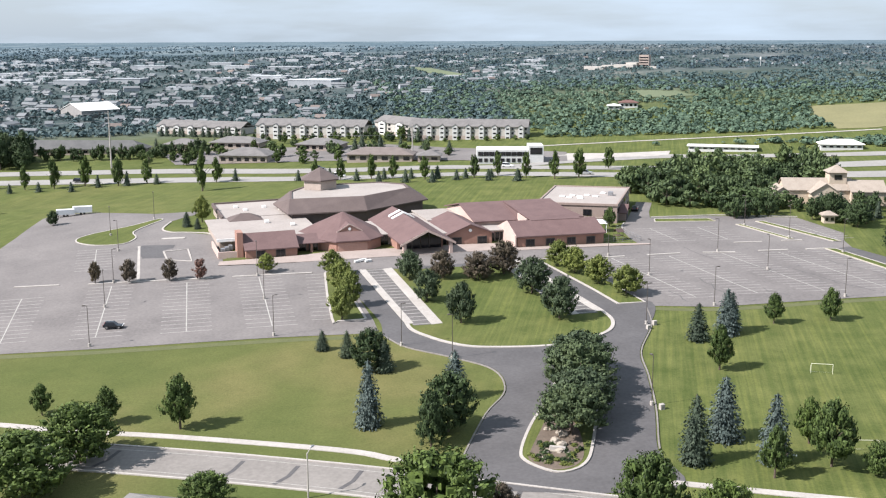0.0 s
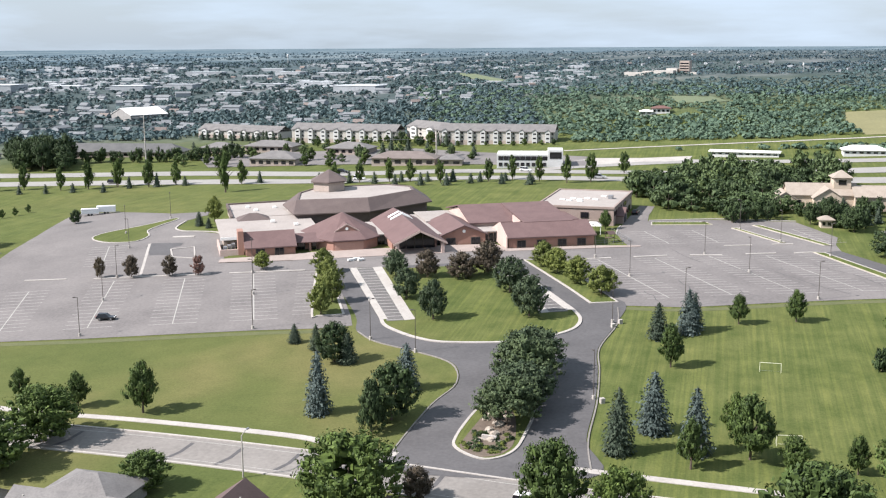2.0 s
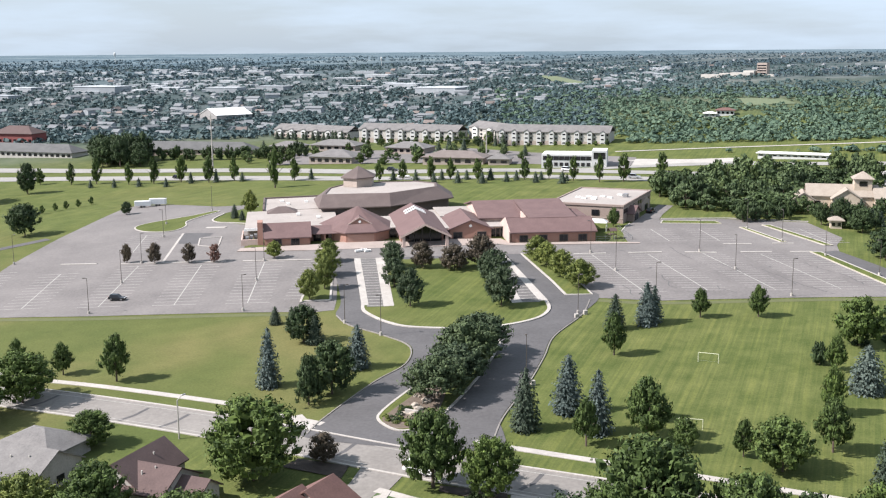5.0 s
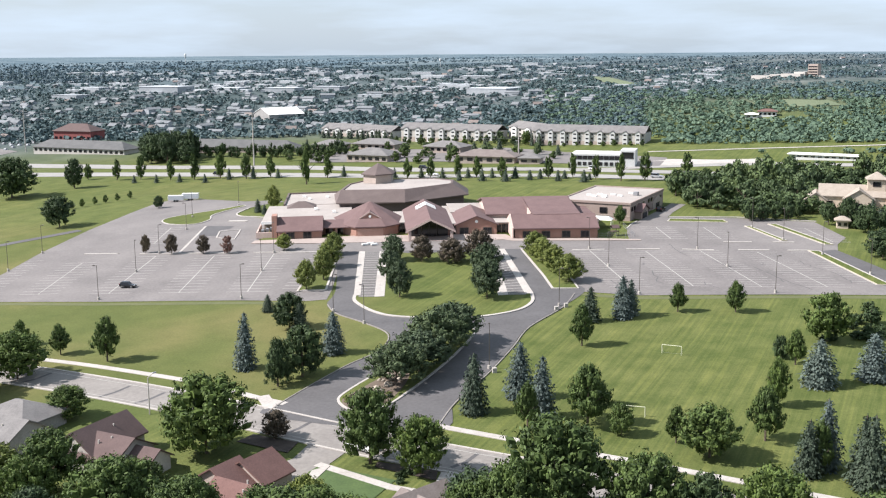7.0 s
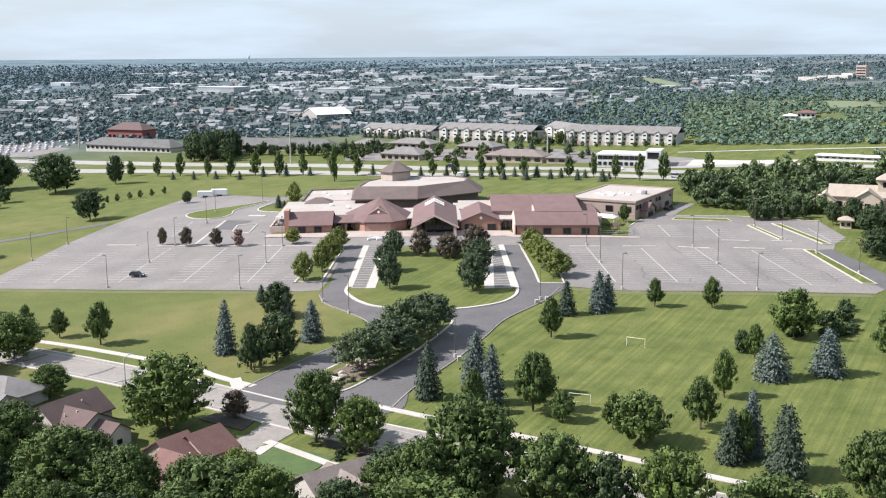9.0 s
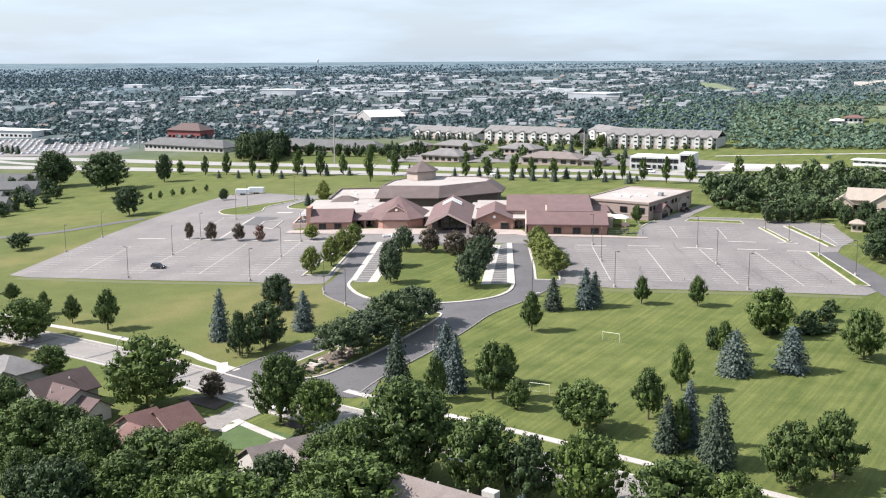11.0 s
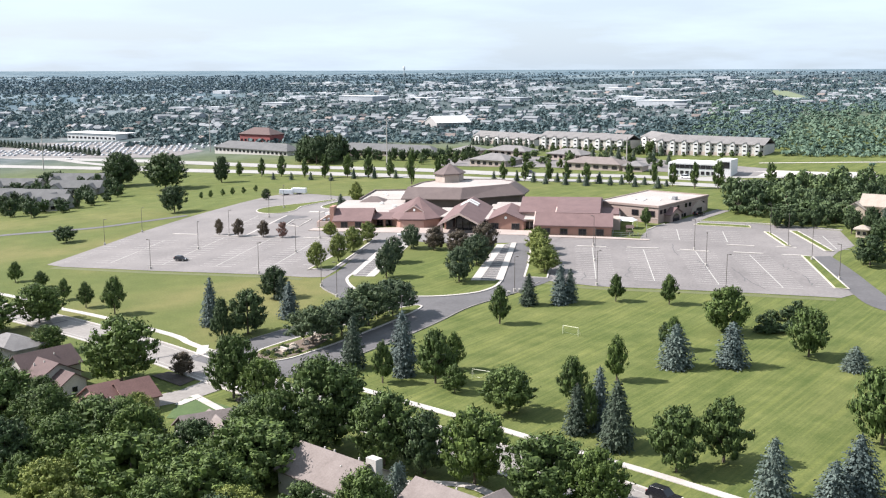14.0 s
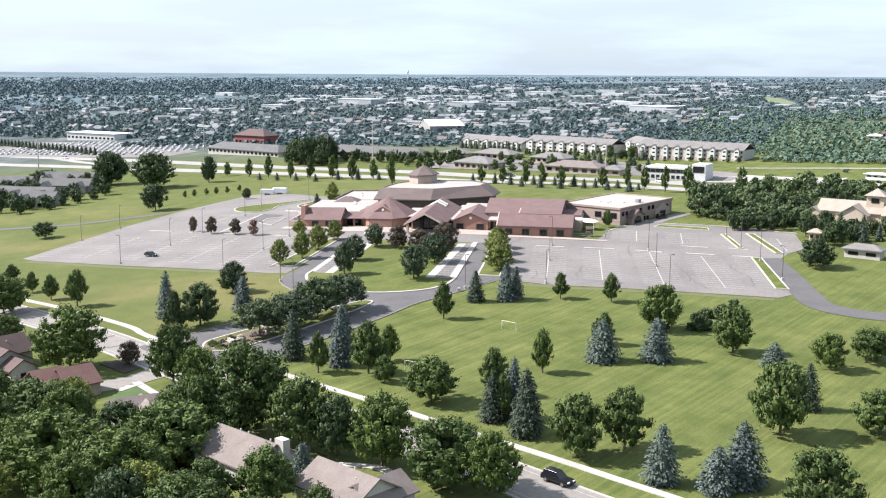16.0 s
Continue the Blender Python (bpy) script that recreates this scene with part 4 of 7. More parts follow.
# ---- trees ----
def leaf_quads(rng, centres, radii, per, size, flat=0.75, noise_k=0.5, axis=None, stretch=1.0, outer=None, core=0.0):
    """Small leaf clumps (bent quads) over the shells of many tufts, each drawn out along its axis; core: a solid heart in each tuft."""
    c = np.repeat(np.asarray(centres, float), per, 0)
    r = np.repeat(np.asarray(radii, float), per)
    n = len(c)
    d = rng.normal(size=(n, 3))
    d /= np.linalg.norm(d, axis=1)[:, None]
    d[:, 2] = np.where((d[:, 2] < -0.35) & (rng.uniform(size=n) < 0.6), -d[:, 2], d[:, 2])
    o = d * np.array([1, 1, flat])
    if axis is not None:
        ax = np.repeat(np.asarray(axis, float), per, 0)
        o = o + ax * ((d * ax).sum(1) * (stretch - 1))[:, None]
    p = c + o * (r * rng.uniform(0.62, 1.1, n))[:, None]
    nrm = d + rng.normal(size=(n, 3)) * noise_k
    if outer is not None:
        nrm = nrm + np.repeat(np.asarray(outer, float), per, 0) * 0.5
    if axis is not None:
        nrm[:, 2] *= 0.5
    nrm /= np.linalg.norm(nrm, axis=1)[:, None]
    a = np.cross(nrm, rng.normal(size=(n, 3)))
    if axis is not None:
        lean = ax + np.array([0, 0, 0.5]) + rng.normal(size=(n, 3)) * 0.4
        a = lean - nrm * (lean * nrm).sum(1)[:, None]
    a /= np.linalg.norm(a, axis=1)[:, None] + 1e-9
    b = np.cross(nrm, a)
    s = size * rng.uniform(0.55, 1.35, n)[:, None]
    a = a * (1.4 if axis is not None else 1.0)
    bend = nrm * s * 0.25
    v = np.stack([p - a * s, p - b * s * 0.7 + bend, p + a * s, p + b * s * 0.7 + bend], 1).reshape(-1, 3)
    if core:
        box = np.array([(x, y, z) for x in (-1, 1) for y in (-1, 1) for z in (-1, 1)], float) / math.sqrt(3)
        side = np.array([(0, 1, 3, 2), (4, 6, 7, 5), (0, 4, 5, 1), (2, 3, 7, 6), (0, 2, 6, 4), (1, 5, 7, 3)])
        turn = rng.uniform(0, 1.57, len(centres))
        cs, sn = np.cos(turn)[:, None], np.sin(turn)[:, None]
        q = np.stack([box[:, 0] * cs - box[:, 1] * sn, box[:, 0] * sn + box[:, 1] * cs, np.repeat(box[None, :, 2], len(turn), 0)], 2)
        if axis is not None:
            g = np.asarray(axis, float)[:, None, :]
            q = q + g * ((q * g).sum(2) * (stretch - 1))[:, :, None]
        q = np.asarray(centres, float)[:, None, :] + q * (core * np.asarray(radii, float))[:, None, None]
        v = np.vstack([v, q[:, side].reshape(-1, 3)])
    return v, np.arange(len(v)).reshape(-1, 4)


def fitted(v, f):
    """Brought to exactly 1 high and 1 wide."""
    v = v.copy()
    v[:, 2] /= np.quantile(v[:, 2], 0.998)
    v[:, :2] *= 0.5 / np.quantile(np.hypot(v[:, 0], v[:, 1]), 0.985)
    return v, f


def np_mesh(name, v, f, material):
    me = bpy.data.meshes.new(name)
    me.vertices.add(len(v))
    me.vertices.foreach_set("co", np.asarray(v, np.float32).ravel())
    k = f.shape[1]
    me.loops.add(f.size)
    me.loops.foreach_set("vertex_index", f.astype(np.int32).ravel())
    me.polygons.add(len(f))
    me.polygons.foreach_set("loop_start", np.arange(0, f.size, k, dtype=np.int32))
    me.update(calc_edges=True)
    me.materials.append(material)
    return me


def crown(seed, shape, clumps=46, per=62, size=0.034, clump_r=0.16):
    """A crown for a tree 1 high and 1 wide, its foot at 0."""
    rng = np.random.default_rng(seed)
    cs, rs, ax, out = [], [], [], []
    while len(cs) < clumps:
        h = rng.uniform(0, 1)
        if shape == "round":
            w, z = (math.sqrt(max(0, 1 - ((h - 0.36) / 0.64) ** 2)) if h > 0.36 else 0.62 + 0.38 * h / 0.36), 0.15 + 0.77 * h
        elif shape == "oval":
            w, z = math.sin(math.pi * (0.12 + 0.82 * h)) ** 0.7, 0.13 + 0.81 * h
        elif shape == "tear":
            w, z = (0.45 + 0.55 * h / 0.28 if h < 0.28 else (1 - (h - 0.28) / 0.72) ** 0.55) * 1.06, 0.19 + 0.74 * h
        elif shape == "spread":
            w, z = math.sqrt(max(0, 1 - (1.5 * h - 0.5) ** 2)), 0.27 + 0.62 * h
        elif shape == "poplar":
            w, z = math.sin(math.pi * (0.1 + 0.8 * h)) ** 0.7, 0.10 + 0.84 * h
        elif shape == "pine":
            w, z = (1 - 0.8 * h ** 1.5) * (0.85 + 0.3 * rng.uniform()), 0.11 + 0.80 * h
        else:
            w, z = math.sqrt(max(0, 1 - h ** 2)), 0.12 + 0.62 * h
        a, q = rng.uniform(0, 2 * math.pi), 0.43 * w * rng.uniform(0.06, 1.0) ** 0.36
        wob = 1 + 0.07 * math.sin(3 * a + seed) * rng.uniform(0.3, 1)
        cs.append((q * math.cos(a) * wob, q * math.sin(a) * wob, z))
        rs.append(clump_r * rng.uniform(0.5, 1.1))
        g = Vector((q * math.cos(a) * 2.4, q * math.sin(a) * 2.4, 0.75 + 0.5 * h + rng.uniform(-0.2, 0.2))).normalized()
        ax.append(tuple(g))
        out.append(tuple(Vector((math.cos(a) * q * 2.2, math.sin(a) * q * 2.2, 1.6 * h - 0.5)).normalized()))
    v, f = leaf_quads(rng, cs, rs, per, size, 0.9, 0.38, ax, 1.7, out, 0.56)
    # the shaded heart of the crown
    c = np.array(cs)
    mid = np.array([0, 0, c[:, 2].mean()])
    heart = mid + (c[::2] - mid) * np.array([0.58, 0.58, 0.70])
    v = np.vstack([v, leaf_quads(rng, heart, [clump_r * 0.85] * len(heart), 1, size, core=1.0)[0]])
    return fitted(v, np.arange(len(v)).reshape(-1, 4))


def spruce(seed, tiers=20, boughs=21, k_n=2, big=1.2):
    """Drooping boughs in tiers, longest near the ground, for a tree 1 high and 1 wide."""
    rng = np.random.default_rng(seed)
    pos, nrm, sz = [], [], []
    for i in range(tiers):
        h = 0.045 + 0.90 * (i / (tiers - 1)) ** 0.94
        reach = 0.54 * (1 - h) ** 0.58 * rng.uniform(0.92, 1.05) * min(1.0, 0.72 + 1.6 * h) + 0.012
        n = max(5, int(boughs * (1 - h) ** 0.6))
        for j in range(n):
            a = 2 * math.pi * (j + rng.uniform(-0.4, 0.4)) / n + i * 0.77
            r1 = reach * rng.uniform(0.74, 1.12)
            hj = h + rng.uniform(-0.012, 0.012)
            for s in (1.0, 0.86, 0.72, 0.56, 0.4):
                for k in range(k_n):
                    b = a + rng.normal() * 0.16 * (1.2 - s * 0.5)
                    r = r1 * s * rng.uniform(0.93, 1.07)
                    pos.append((r * math.cos(b), r * math.sin(b), hj - 0.13 * r + 0.05 * r1 * s ** 4 + rng.normal() * 0.006))
                    nrm.append((0.42 * math.cos(b), 0.42 * math.sin(b), 0.95))
                    sz.append((0.013 + 0.036 * reach) * big)
    p, m, z = np.array(pos), np.array(nrm), np.array(sz)[:, None]
    m = m + rng.normal(size=m.shape) * 0.34
    m /= np.linalg.norm(m, axis=1)[:, None]
    u = p * np.array([1, 1, 0]) + rng.normal(size=p.shape) * 0.08
    a = np.cross(m, u)
    a /= np.linalg.norm(a, axis=1)[:, None] + 1e-9
    b = np.cross(m, a)
    z = z * rng.uniform(0.7, 1.3, (len(p), 1))
    v = np.stack([p - b * z * 1.3, p - a * z * 0.75, p + b * z * 1.3, p + a * z * 0.75], 1).reshape(-1, 3)
    core = []
    for i in range(13):
        z0, z1 = 0.04 + 0.07 * i, 0.04 + 0.07 * (i + 1) + 0.02
        r0, r1 = 0.33 * (1 - z0) ** 0.78, 0.28 * max(0.0, 1 - z1) ** 0.78
        for j in range(9):
            a, b = 2 * math.pi * j / 9 + i, 2 * math.pi * (j + 1) / 9 + i
            core.append([(r0 * math.cos(a), r0 * math.sin(a), z0), (r0 * math.cos(b), r0 * math.sin(b), z0), (r1 * math.cos(b), r1 * math.sin(b), z1), (r1 * math.cos(a), r1 * math.sin(a), z1)])
    v = np.vstack([v, np.array(core).reshape(-1, 3)])
    tip = leaf_quads(rng, [(0, 0, 0.935), (0, 0, 0.975)], [0.022, 0.012], 12, 0.010, 1.9, 0.4)
    v = np.vstack([v, tip[0]])
    return v, np.arange(len(v)).reshape(-1, 4)


def trunk_mesh(name, seed, top=0.6, fork=4):
    """A tapered, slightly bent trunk with limbs, for a tree 1 high."""
    rng = random.Random(seed)
    bm = bmesh.new()

    def limb(p, q, r0, r1, n=6):
        p, q = Vector(p), Vector(q)
        d = (q - p).normalized()
        x = d.orthogonal().normalized()
        y = d.cross(x)
        ra = [bm.verts.new(p + (x * math.cos(2 * math.pi * i / n) + y * math.sin(2 * math.pi * i / n)) * r0) for i in range(n)]
        rb = [bm.verts.new(q + (x * math.cos(2 * math.pi * i / n) + y * math.sin(2 * math.pi * i / n)) * r1) for i in range(n)]
        for i in range(n):
            bm.faces.new((ra[i], ra[(i + 1) % n], rb[(i + 1) % n], rb[i]))
        bm.faces.new(rb)

    k = (rng.uniform(-0.01, 0.01), rng.uniform(-0.01, 0.01), top * 0.5)
    limb((0, 0, -0.03), k, 0.028, 0.021)
    limb(k, (rng.uniform(-0.02, 0.02), rng.uniform(-0.02, 0.02), top), 0.021, 0.008)
    for i in range(fork):
        a = 2 * math.pi * i / fork + rng.uniform(-0.4, 0.4)
        h = top * rng.uniform(0.38, 0.7)
        limb((0, 0, h), (0.3 * math.cos(a), 0.3 * math.sin(a), h + 0.22), 0.013, 0.004, 5)
    me = bpy.data.meshes.new(name)
    bm.to_mesh(me)
    bm.free()
    me.materials.append(BARK)
    return me


TRUNKS = [trunk_mesh("trunk", s, 0.62, 5) for s in range(3)]
STEM = trunk_mesh("trunk", 9, 0.9, 0)


def crowns(shape, material, seeds, **kw):
    return [np_mesh("crown", *crown(s, shape, **kw), material) for s in seeds]


def spruces(material, seeds):
    return [np_mesh("crown", *spruce(s, 22, 22, 2, 1.08), material) for s in seeds]


FINE = dict(clumps=132, per=24, size=0.0190, clump_r=0.084)
LITE = dict(clumps=30, per=15, size=0.050, clump_r=0.125)
GRAND = dict(clumps=210, per=22, size=0.0145, clump_r=0.072)
MIDDLE = dict(clumps=30, per=18, size=0.048, clump_r=0.14)
MAPLE = crowns("tear", LEAF_GREEN, (1, 2, 3), **FINE)
ROUND_MAPLE = crowns("round", LEAF_GREEN, (4, 8, 9), **FINE)
BIG_MAPLE = crowns("round", LEAF_GREEN, (61, 62, 63), **GRAND)
BIG_OVAL = crowns("tear", LEAF_GREEN, (64, 65), **GRAND)
BIG_LIME = crowns("round", LEAF_YELLOW, (66,), **GRAND)
OVALS = crowns("tear", LEAF_GREEN, (5, 6, 7), **FINE)
DARKS = crowns("round", LEAF_DARK, (11, 12, 13), **FINE)
ASHES = crowns("round", LEAF_ASH, (14, 18, 19), **FINE)
YELLOWS = crowns("tear", LEAF_YELLOW, (15, 16, 17), **FINE)
LOCUST = crowns("spread", LEAF_ASH, (21, 22), clumps=165, per=24, size=0.0175, clump_r=0.076)
PURPLES = crowns("round", LEAF_PURPLE, (25, 26), **FINE)
PINKS = crowns("oval", LEAF_PINK, (27,), clumps=60, per=26, size=0.026, clump_r=0.09)
POPLARS = crowns("tear", LEAF_GREEN, (31, 32, 33), clumps=34, per=30, size=0.042, clump_r=0.12)
PINES = crowns("pine", LEAF_DARK, (35, 36), clumps=150, per=26, size=0.0195, clump_r=0.078)
BUSHES = crowns("bush", LEAF_DARK, (37, 38), **MIDDLE)
GREY_BUSHES = crowns("bush", LEAF_YELLOW, (39, 40), **MIDDLE)
BIG_DARK = crowns("round", LEAF_DARK, (74, 75), clumps=200, per=20, size=0.0185, clump_r=0.078)
GROVES = crowns("round", LEAF_DARK, (76, 77, 78), clumps=64, per=14, size=0.030, clump_r=0.115)
FAR_DARKS = crowns("round", LEAF_DARK, (71, 72, 73), **MIDDLE)
SMALL_SPRUCES = [np_mesh("crown", *spruce(s, 9, 9, 1, 2.2), NEEDLE) for s in (48, 49)]
SPRUCES = spruces(NEEDLE, (41, 42, 43))
BLUES = spruces(NEEDLE_BLUE, (45, 46, 47))
_pick = random.Random(5)


def tree(name, x, y, h, w, kinds, stem, label, category="tree", group=""):
    root = tagged(new(name), label, category, group)
    root.matrix_basis = Matrix.Translation((x, y, gz(x, y) - 0.05)) @ Matrix.Rotation(_pick.uniform(0, 6.28), 4, "Z")
    k = 1.12 if stem is STEM else 1.0
    m = Matrix.Diagonal((w * k, w * k, h * (0.93 if stem is STEM else 1.0), 1))
    t = shown("trunk", stem if not isinstance(stem, list) else _pick.choice(stem), root, Matrix.Diagonal((h * 0.8, h * 0.8, h, 1)))
    c = shown("crown", _pick.choice(kinds), root, m)
    return root


def grove(name, rows, kinds, stem, label, group=""):
    for x, y, h, w in rows:
        tree(name, x, y, h, w, ROUND_MAPLE if kinds is MAPLE and h < 1.35 * w else DARKS if kinds is PINES and h < 1.35 * w else kinds, stem, label, group=group)


grove("young_maple", [(-79.8, -14.5, 5.8, 4.6), (-66.1, -20.1, 4.6, 4.4), (-48.5, -32.2, 5.5, 4.0), (-36.7, -38.7, 6.5, 4.3), (-24.7, -43.5, 9.2, 5.6)], OVALS, TRUNKS, "young green maple on the west lawn", "trees on the west lawn")
grove("spruce", [(-1.7, -11.2, 4.4, 2.6), (2.8, -16.0, 5.7, 2.8), (9.1, -25.0, 6.5, 3.5)], SPRUCES, STEM, "small dark green spruce near the lot edge", "spruces on the west lawn")
grove("blue_spruce", [(4.9, -49.1, 12.0, 4.3), (19.7, -40.5, 9.3, 4.7)], BLUES, STEM, "tall blue spruce with boughs to the ground", "spruces on the west lawn")
grove("pine", [(6.6, -23.8, 8.4, 6.5), (13.7, -58.6, 9.5, 4.6), (16.9, -53.6, 10.4, 8.1)], PINES, STEM, "dense dark pine on the west lawn", "spruces on the west lawn")
grove("locust_tree", [(35.0, -59.0, 8.0, 11.5), (38.0, -51.9, 8.0, 11.9), (40.2, -43.3, 9.3, 12.5), (42.4, -35.4, 8.4, 12.3)], LOCUST, TRUNKS, "broad dark green locust on the drive island", "trees on the drive island")
grove("spruce", [(49.8, -71.5, 11.2, 4.6), (104.1, -95.9, 10.7, 4.5), (104.5, -98.4, 11.7, 4.8), (97.5, -93.5, 8.8, 4.1), (143.9, -72.1, 8.6, 3.9), (68.9, -20.4, 8.1, 4.1)], SPRUCES, STEM, "tall dark green spruce on the east lawn", "spruces on the east lawn")
grove("blue_spruce", [(60.8, -73.2, 11.2, 4.5), (56.8, -64.5, 10.8, 5.3), (75.5, -17.9, 9.9, 4.6), (77.2, -16.1, 8.5, 3.6), (106.6, -56.5, 8.9, 6.3), (116.2, -53.4, 9.1, 6.0), (100.3, -91.1, 11.1, 4.2), (136.9, -50.1, 4.9, 4.9), (127.0, -109.8, 9.2, 4.9), (137.3, -106.6, 9.7, 6.4), (134.4, -109.9, 6.8, 5.4)], BLUES, STEM, "full blue spruce on the east lawn", "spruces on the east lawn")
grove("maple", [(58.7, -78.2, 7.7, 4.4), (67.9, -76.1, 9.9, 7.3), (72.9, -79.9, 5.0, 4.5), (85.0, -87.9, 7.9, 9.4), (80.8, -82.7, 5.8, 3.5), (67.1, -36.1, 8.2, 4.7), (87.0, -13.4, 6.3, 4.2), (98.8, -13.4, 6.7, 4.4), (113.1, -32.4, 9.4, 9.7), (128.9, -44.3, 9.3, 8.0), (98.1, -66.7, 8.2, 4.3), (104.7, -46.0, 6.5, 4.0), (68.4, -68.1, 7.1, 4.5), (114.0, -104.5, 9.5, 8.3), (119.7, -98.9, 9.4, 7.7), (140.5, -85.3, 11.4, 9.5), (146.3, -49.4, 6.8, 6.7), (153.2, -41.8, 6.4, 8.1), (147.3, -114.7, 9.1, 9.9), (99.2, -92.9, 7.8, 3.6)], MAPLE, TRUNKS, "leafy green maple on the east lawn", "maples on the east lawn")
grove("maple", [(93.8, -81.3, 8.4, 5.8), (154.4, -80.3, 7.0, 8.3)], MAPLE, TRUNKS, "leafy green maple on the east lawn", "maples on the east lawn")
grove("shrub", [(119.8, -30.1, 1.8, 4.5), (122.9, -29.2, 1.8, 4.3), (103.0, -42.3, 4.6, 3.4)], BUSHES, STEM, "dark green rounded shrub on the east lawn", "shrubs")
grove("linden", [(2.6, 6.4, 7.5, 5.9), (4.7, 15.1, 8.2, 5.7), (3.5, 27.0, 7.5, 7.2), (1.5, 41.3, 6.3, 6.3), (-14.0, 47.9, 4.9, 4.9)], YELLOWS, TRUNKS, "yellow-green young linden in a kerbed strip", "trees beside the west lane")
grove("maple", [(140.2, 33.4, 7.6, 9.6), (143.8, 62.0, 7.0, 7.0), (141.0, 72.0, 8.0, 6.0), (135.8, 72.4, 6.4, 5.0)], DARKS, TRUNKS, "dense dark green tree beside the east drive", "trees beside the east drive")
grove("young_maple", [(78.1, 73.8, 5.6, 3.6)], OVALS, TRUNKS, "young green tree before the gymnasium", "trees before the gymnasium")
grove("plum_tree", [(20.0, -82.4, 4.6, 4.7)], PURPLES, TRUNKS, "small dark purple tree beside a driveway", "trees among the houses")
grove("ash_tree", [(26.3, -1.6, 8.9, 6.1), (21.2, 14.7, 7.4, 6.2), (19.1, 32.6, 7.1, 6.6), (46.2, -2.9, 9.1, 8.0), (44.4, 15.7, 8.4, 8.3)], ASHES, TRUNKS, "dark green tree on the oval lawn", "trees on the oval lawn")
grove("crabapple", [(26.6, 31.8, 6.9, 6.2), (34.7, 29.2, 6.5, 8.2), (41.2, 32.2, 8.1, 8.0)], PURPLES, TRUNKS, "purple-leaved crabapple before the entrance", "trees on the oval lawn")
grove("linden", [(64.1, 10.7, 6.8, 8.4), (60.6, 20.4, 6.7, 7.3), (57.4, 29.7, 6.4, 7.3), (55.2, 36.6, 6.5, 7.1)], YELLOWS, TRUNKS, "bright green young linden in a kerbed strip", "trees beside the east lane")
grove("plum_tree", [(-54.7, 49.8, 5.5, 3.1), (-46.5, 48.1, 5.8, 4.1), (-36.9, 47.1, 5.4, 4.0)], PURPLES, TRUNKS, "small dark purple tree on a kerb island", "trees in the west lot")
grove("plum_tree", [(-29.7, 46.4, 5.1, 3.9)], PINKS, TRUNKS, "small reddish tree on a kerb island", "trees in the west lot")
grove("field_tree", [(-103.6, 96.8, 10.4, 11.5), (-81.1, 126.4, 4.6, 4.0), (-107.2, 39.8, 5.6, 8.2)], DARKS, TRUNKS, "dark green tree beside the west field", "trees in the field")
grove("cottonwood", [(-201.4, 194.8, 16.8, 18.2), (-166.9, 182.5, 17.1, 21.6), (-149.8, 203.9, 12.9, 8.0)], BIG_DARK, TRUNKS, "large dark green tree near the highway", "trees near the highway")
grove("poplar", [(-139.5, 224.6, 9.7, 4.4), (-128.1, 224.2, 10.9, 4.9), (-111.5, 217.2, 9.7, 4.2), (-100.5, 216.7, 11.4, 5.4), (-89.1, 217.8, 11.6, 5.4), (-75.9, 213.0, 11.2, 5.2), (-65.3, 214.1, 9.7, 4.6), (-41.4, 181.8, 15.6, 4.8), (-38.2, 204.9, 9.7, 5.0), (-1.0, 183.7, 8.7, 3.7), (8.2, 185.0, 8.2, 3.7), (19.3, 182.0, 9.1, 3.7), (27.0, 180.2, 8.5, 4.1), (37.7, 171.0, 8.5, 4.0), (55.1, 168.1, 8.4, 4.0), (64.2, 171.1, 9.2, 3.5), (72.6, 162.0, 9.2, 3.5), (81.5, 155.9, 10.1, 3.9), (90.0, 155.5, 10.5, 4.8), (107.0, 178.0, 8.2, 4.6)], POPLARS, TRUNKS, "slender poplar in a row along the highway", "poplars along the highway")
grove("poplar", [(-155.4, 229.7, 7.2, 4.5)], POPLARS, TRUNKS, "slender poplar in a row along the highway", "poplars along the highway")
grove("young_spruce", [(-7.3, 191.1, 4.6, 3.1), (4.3, 186.5, 5.2, 3.1), (13.7, 178.6, 5.0, 3.3), (21.2, 170.0, 4.6, 3.2), (23.7, 178.6, 4.6, 3.0), (30.3, 165.9, 5.2, 3.6), (33.3, 176.4, 4.3, 3.0), (39.4, 162.3, 4.8, 3.8), (42.4, 172.3, 5.2, 3.9), (48.3, 164.9, 4.2, 3.2), (52.0, 168.5, 4.2, 3.2), (58.8, 159.6, 4.5, 3.2), (61.1, 167.2, 3.6, 3.2), (68.2, 155.1, 4.9, 4.0), (70.3, 162.2, 2.9, 2.5), (-126.6, 213.1, 3.9, 2.8), (-115.6, 210.9, 4.2, 2.8), (-104.9, 210.5, 4.2, 3.1), (-92.0, 206.0, 4.2, 3.0), (-83.5, 213.0, 5.3, 3.4)], SMALL_SPRUCES, STEM, "small spruce in a row along the highway", "young spruces along the highway")
grove("young_spruce", [(-72.5, 212.2, 6.3, 3.4), (-61.3, 211.3, 4.5, 3.0), (-31.1, 204.7, 5.5, 3.2)], SMALL_SPRUCES, STEM, "small spruce in a row along the highway", "young spruces along the highway")
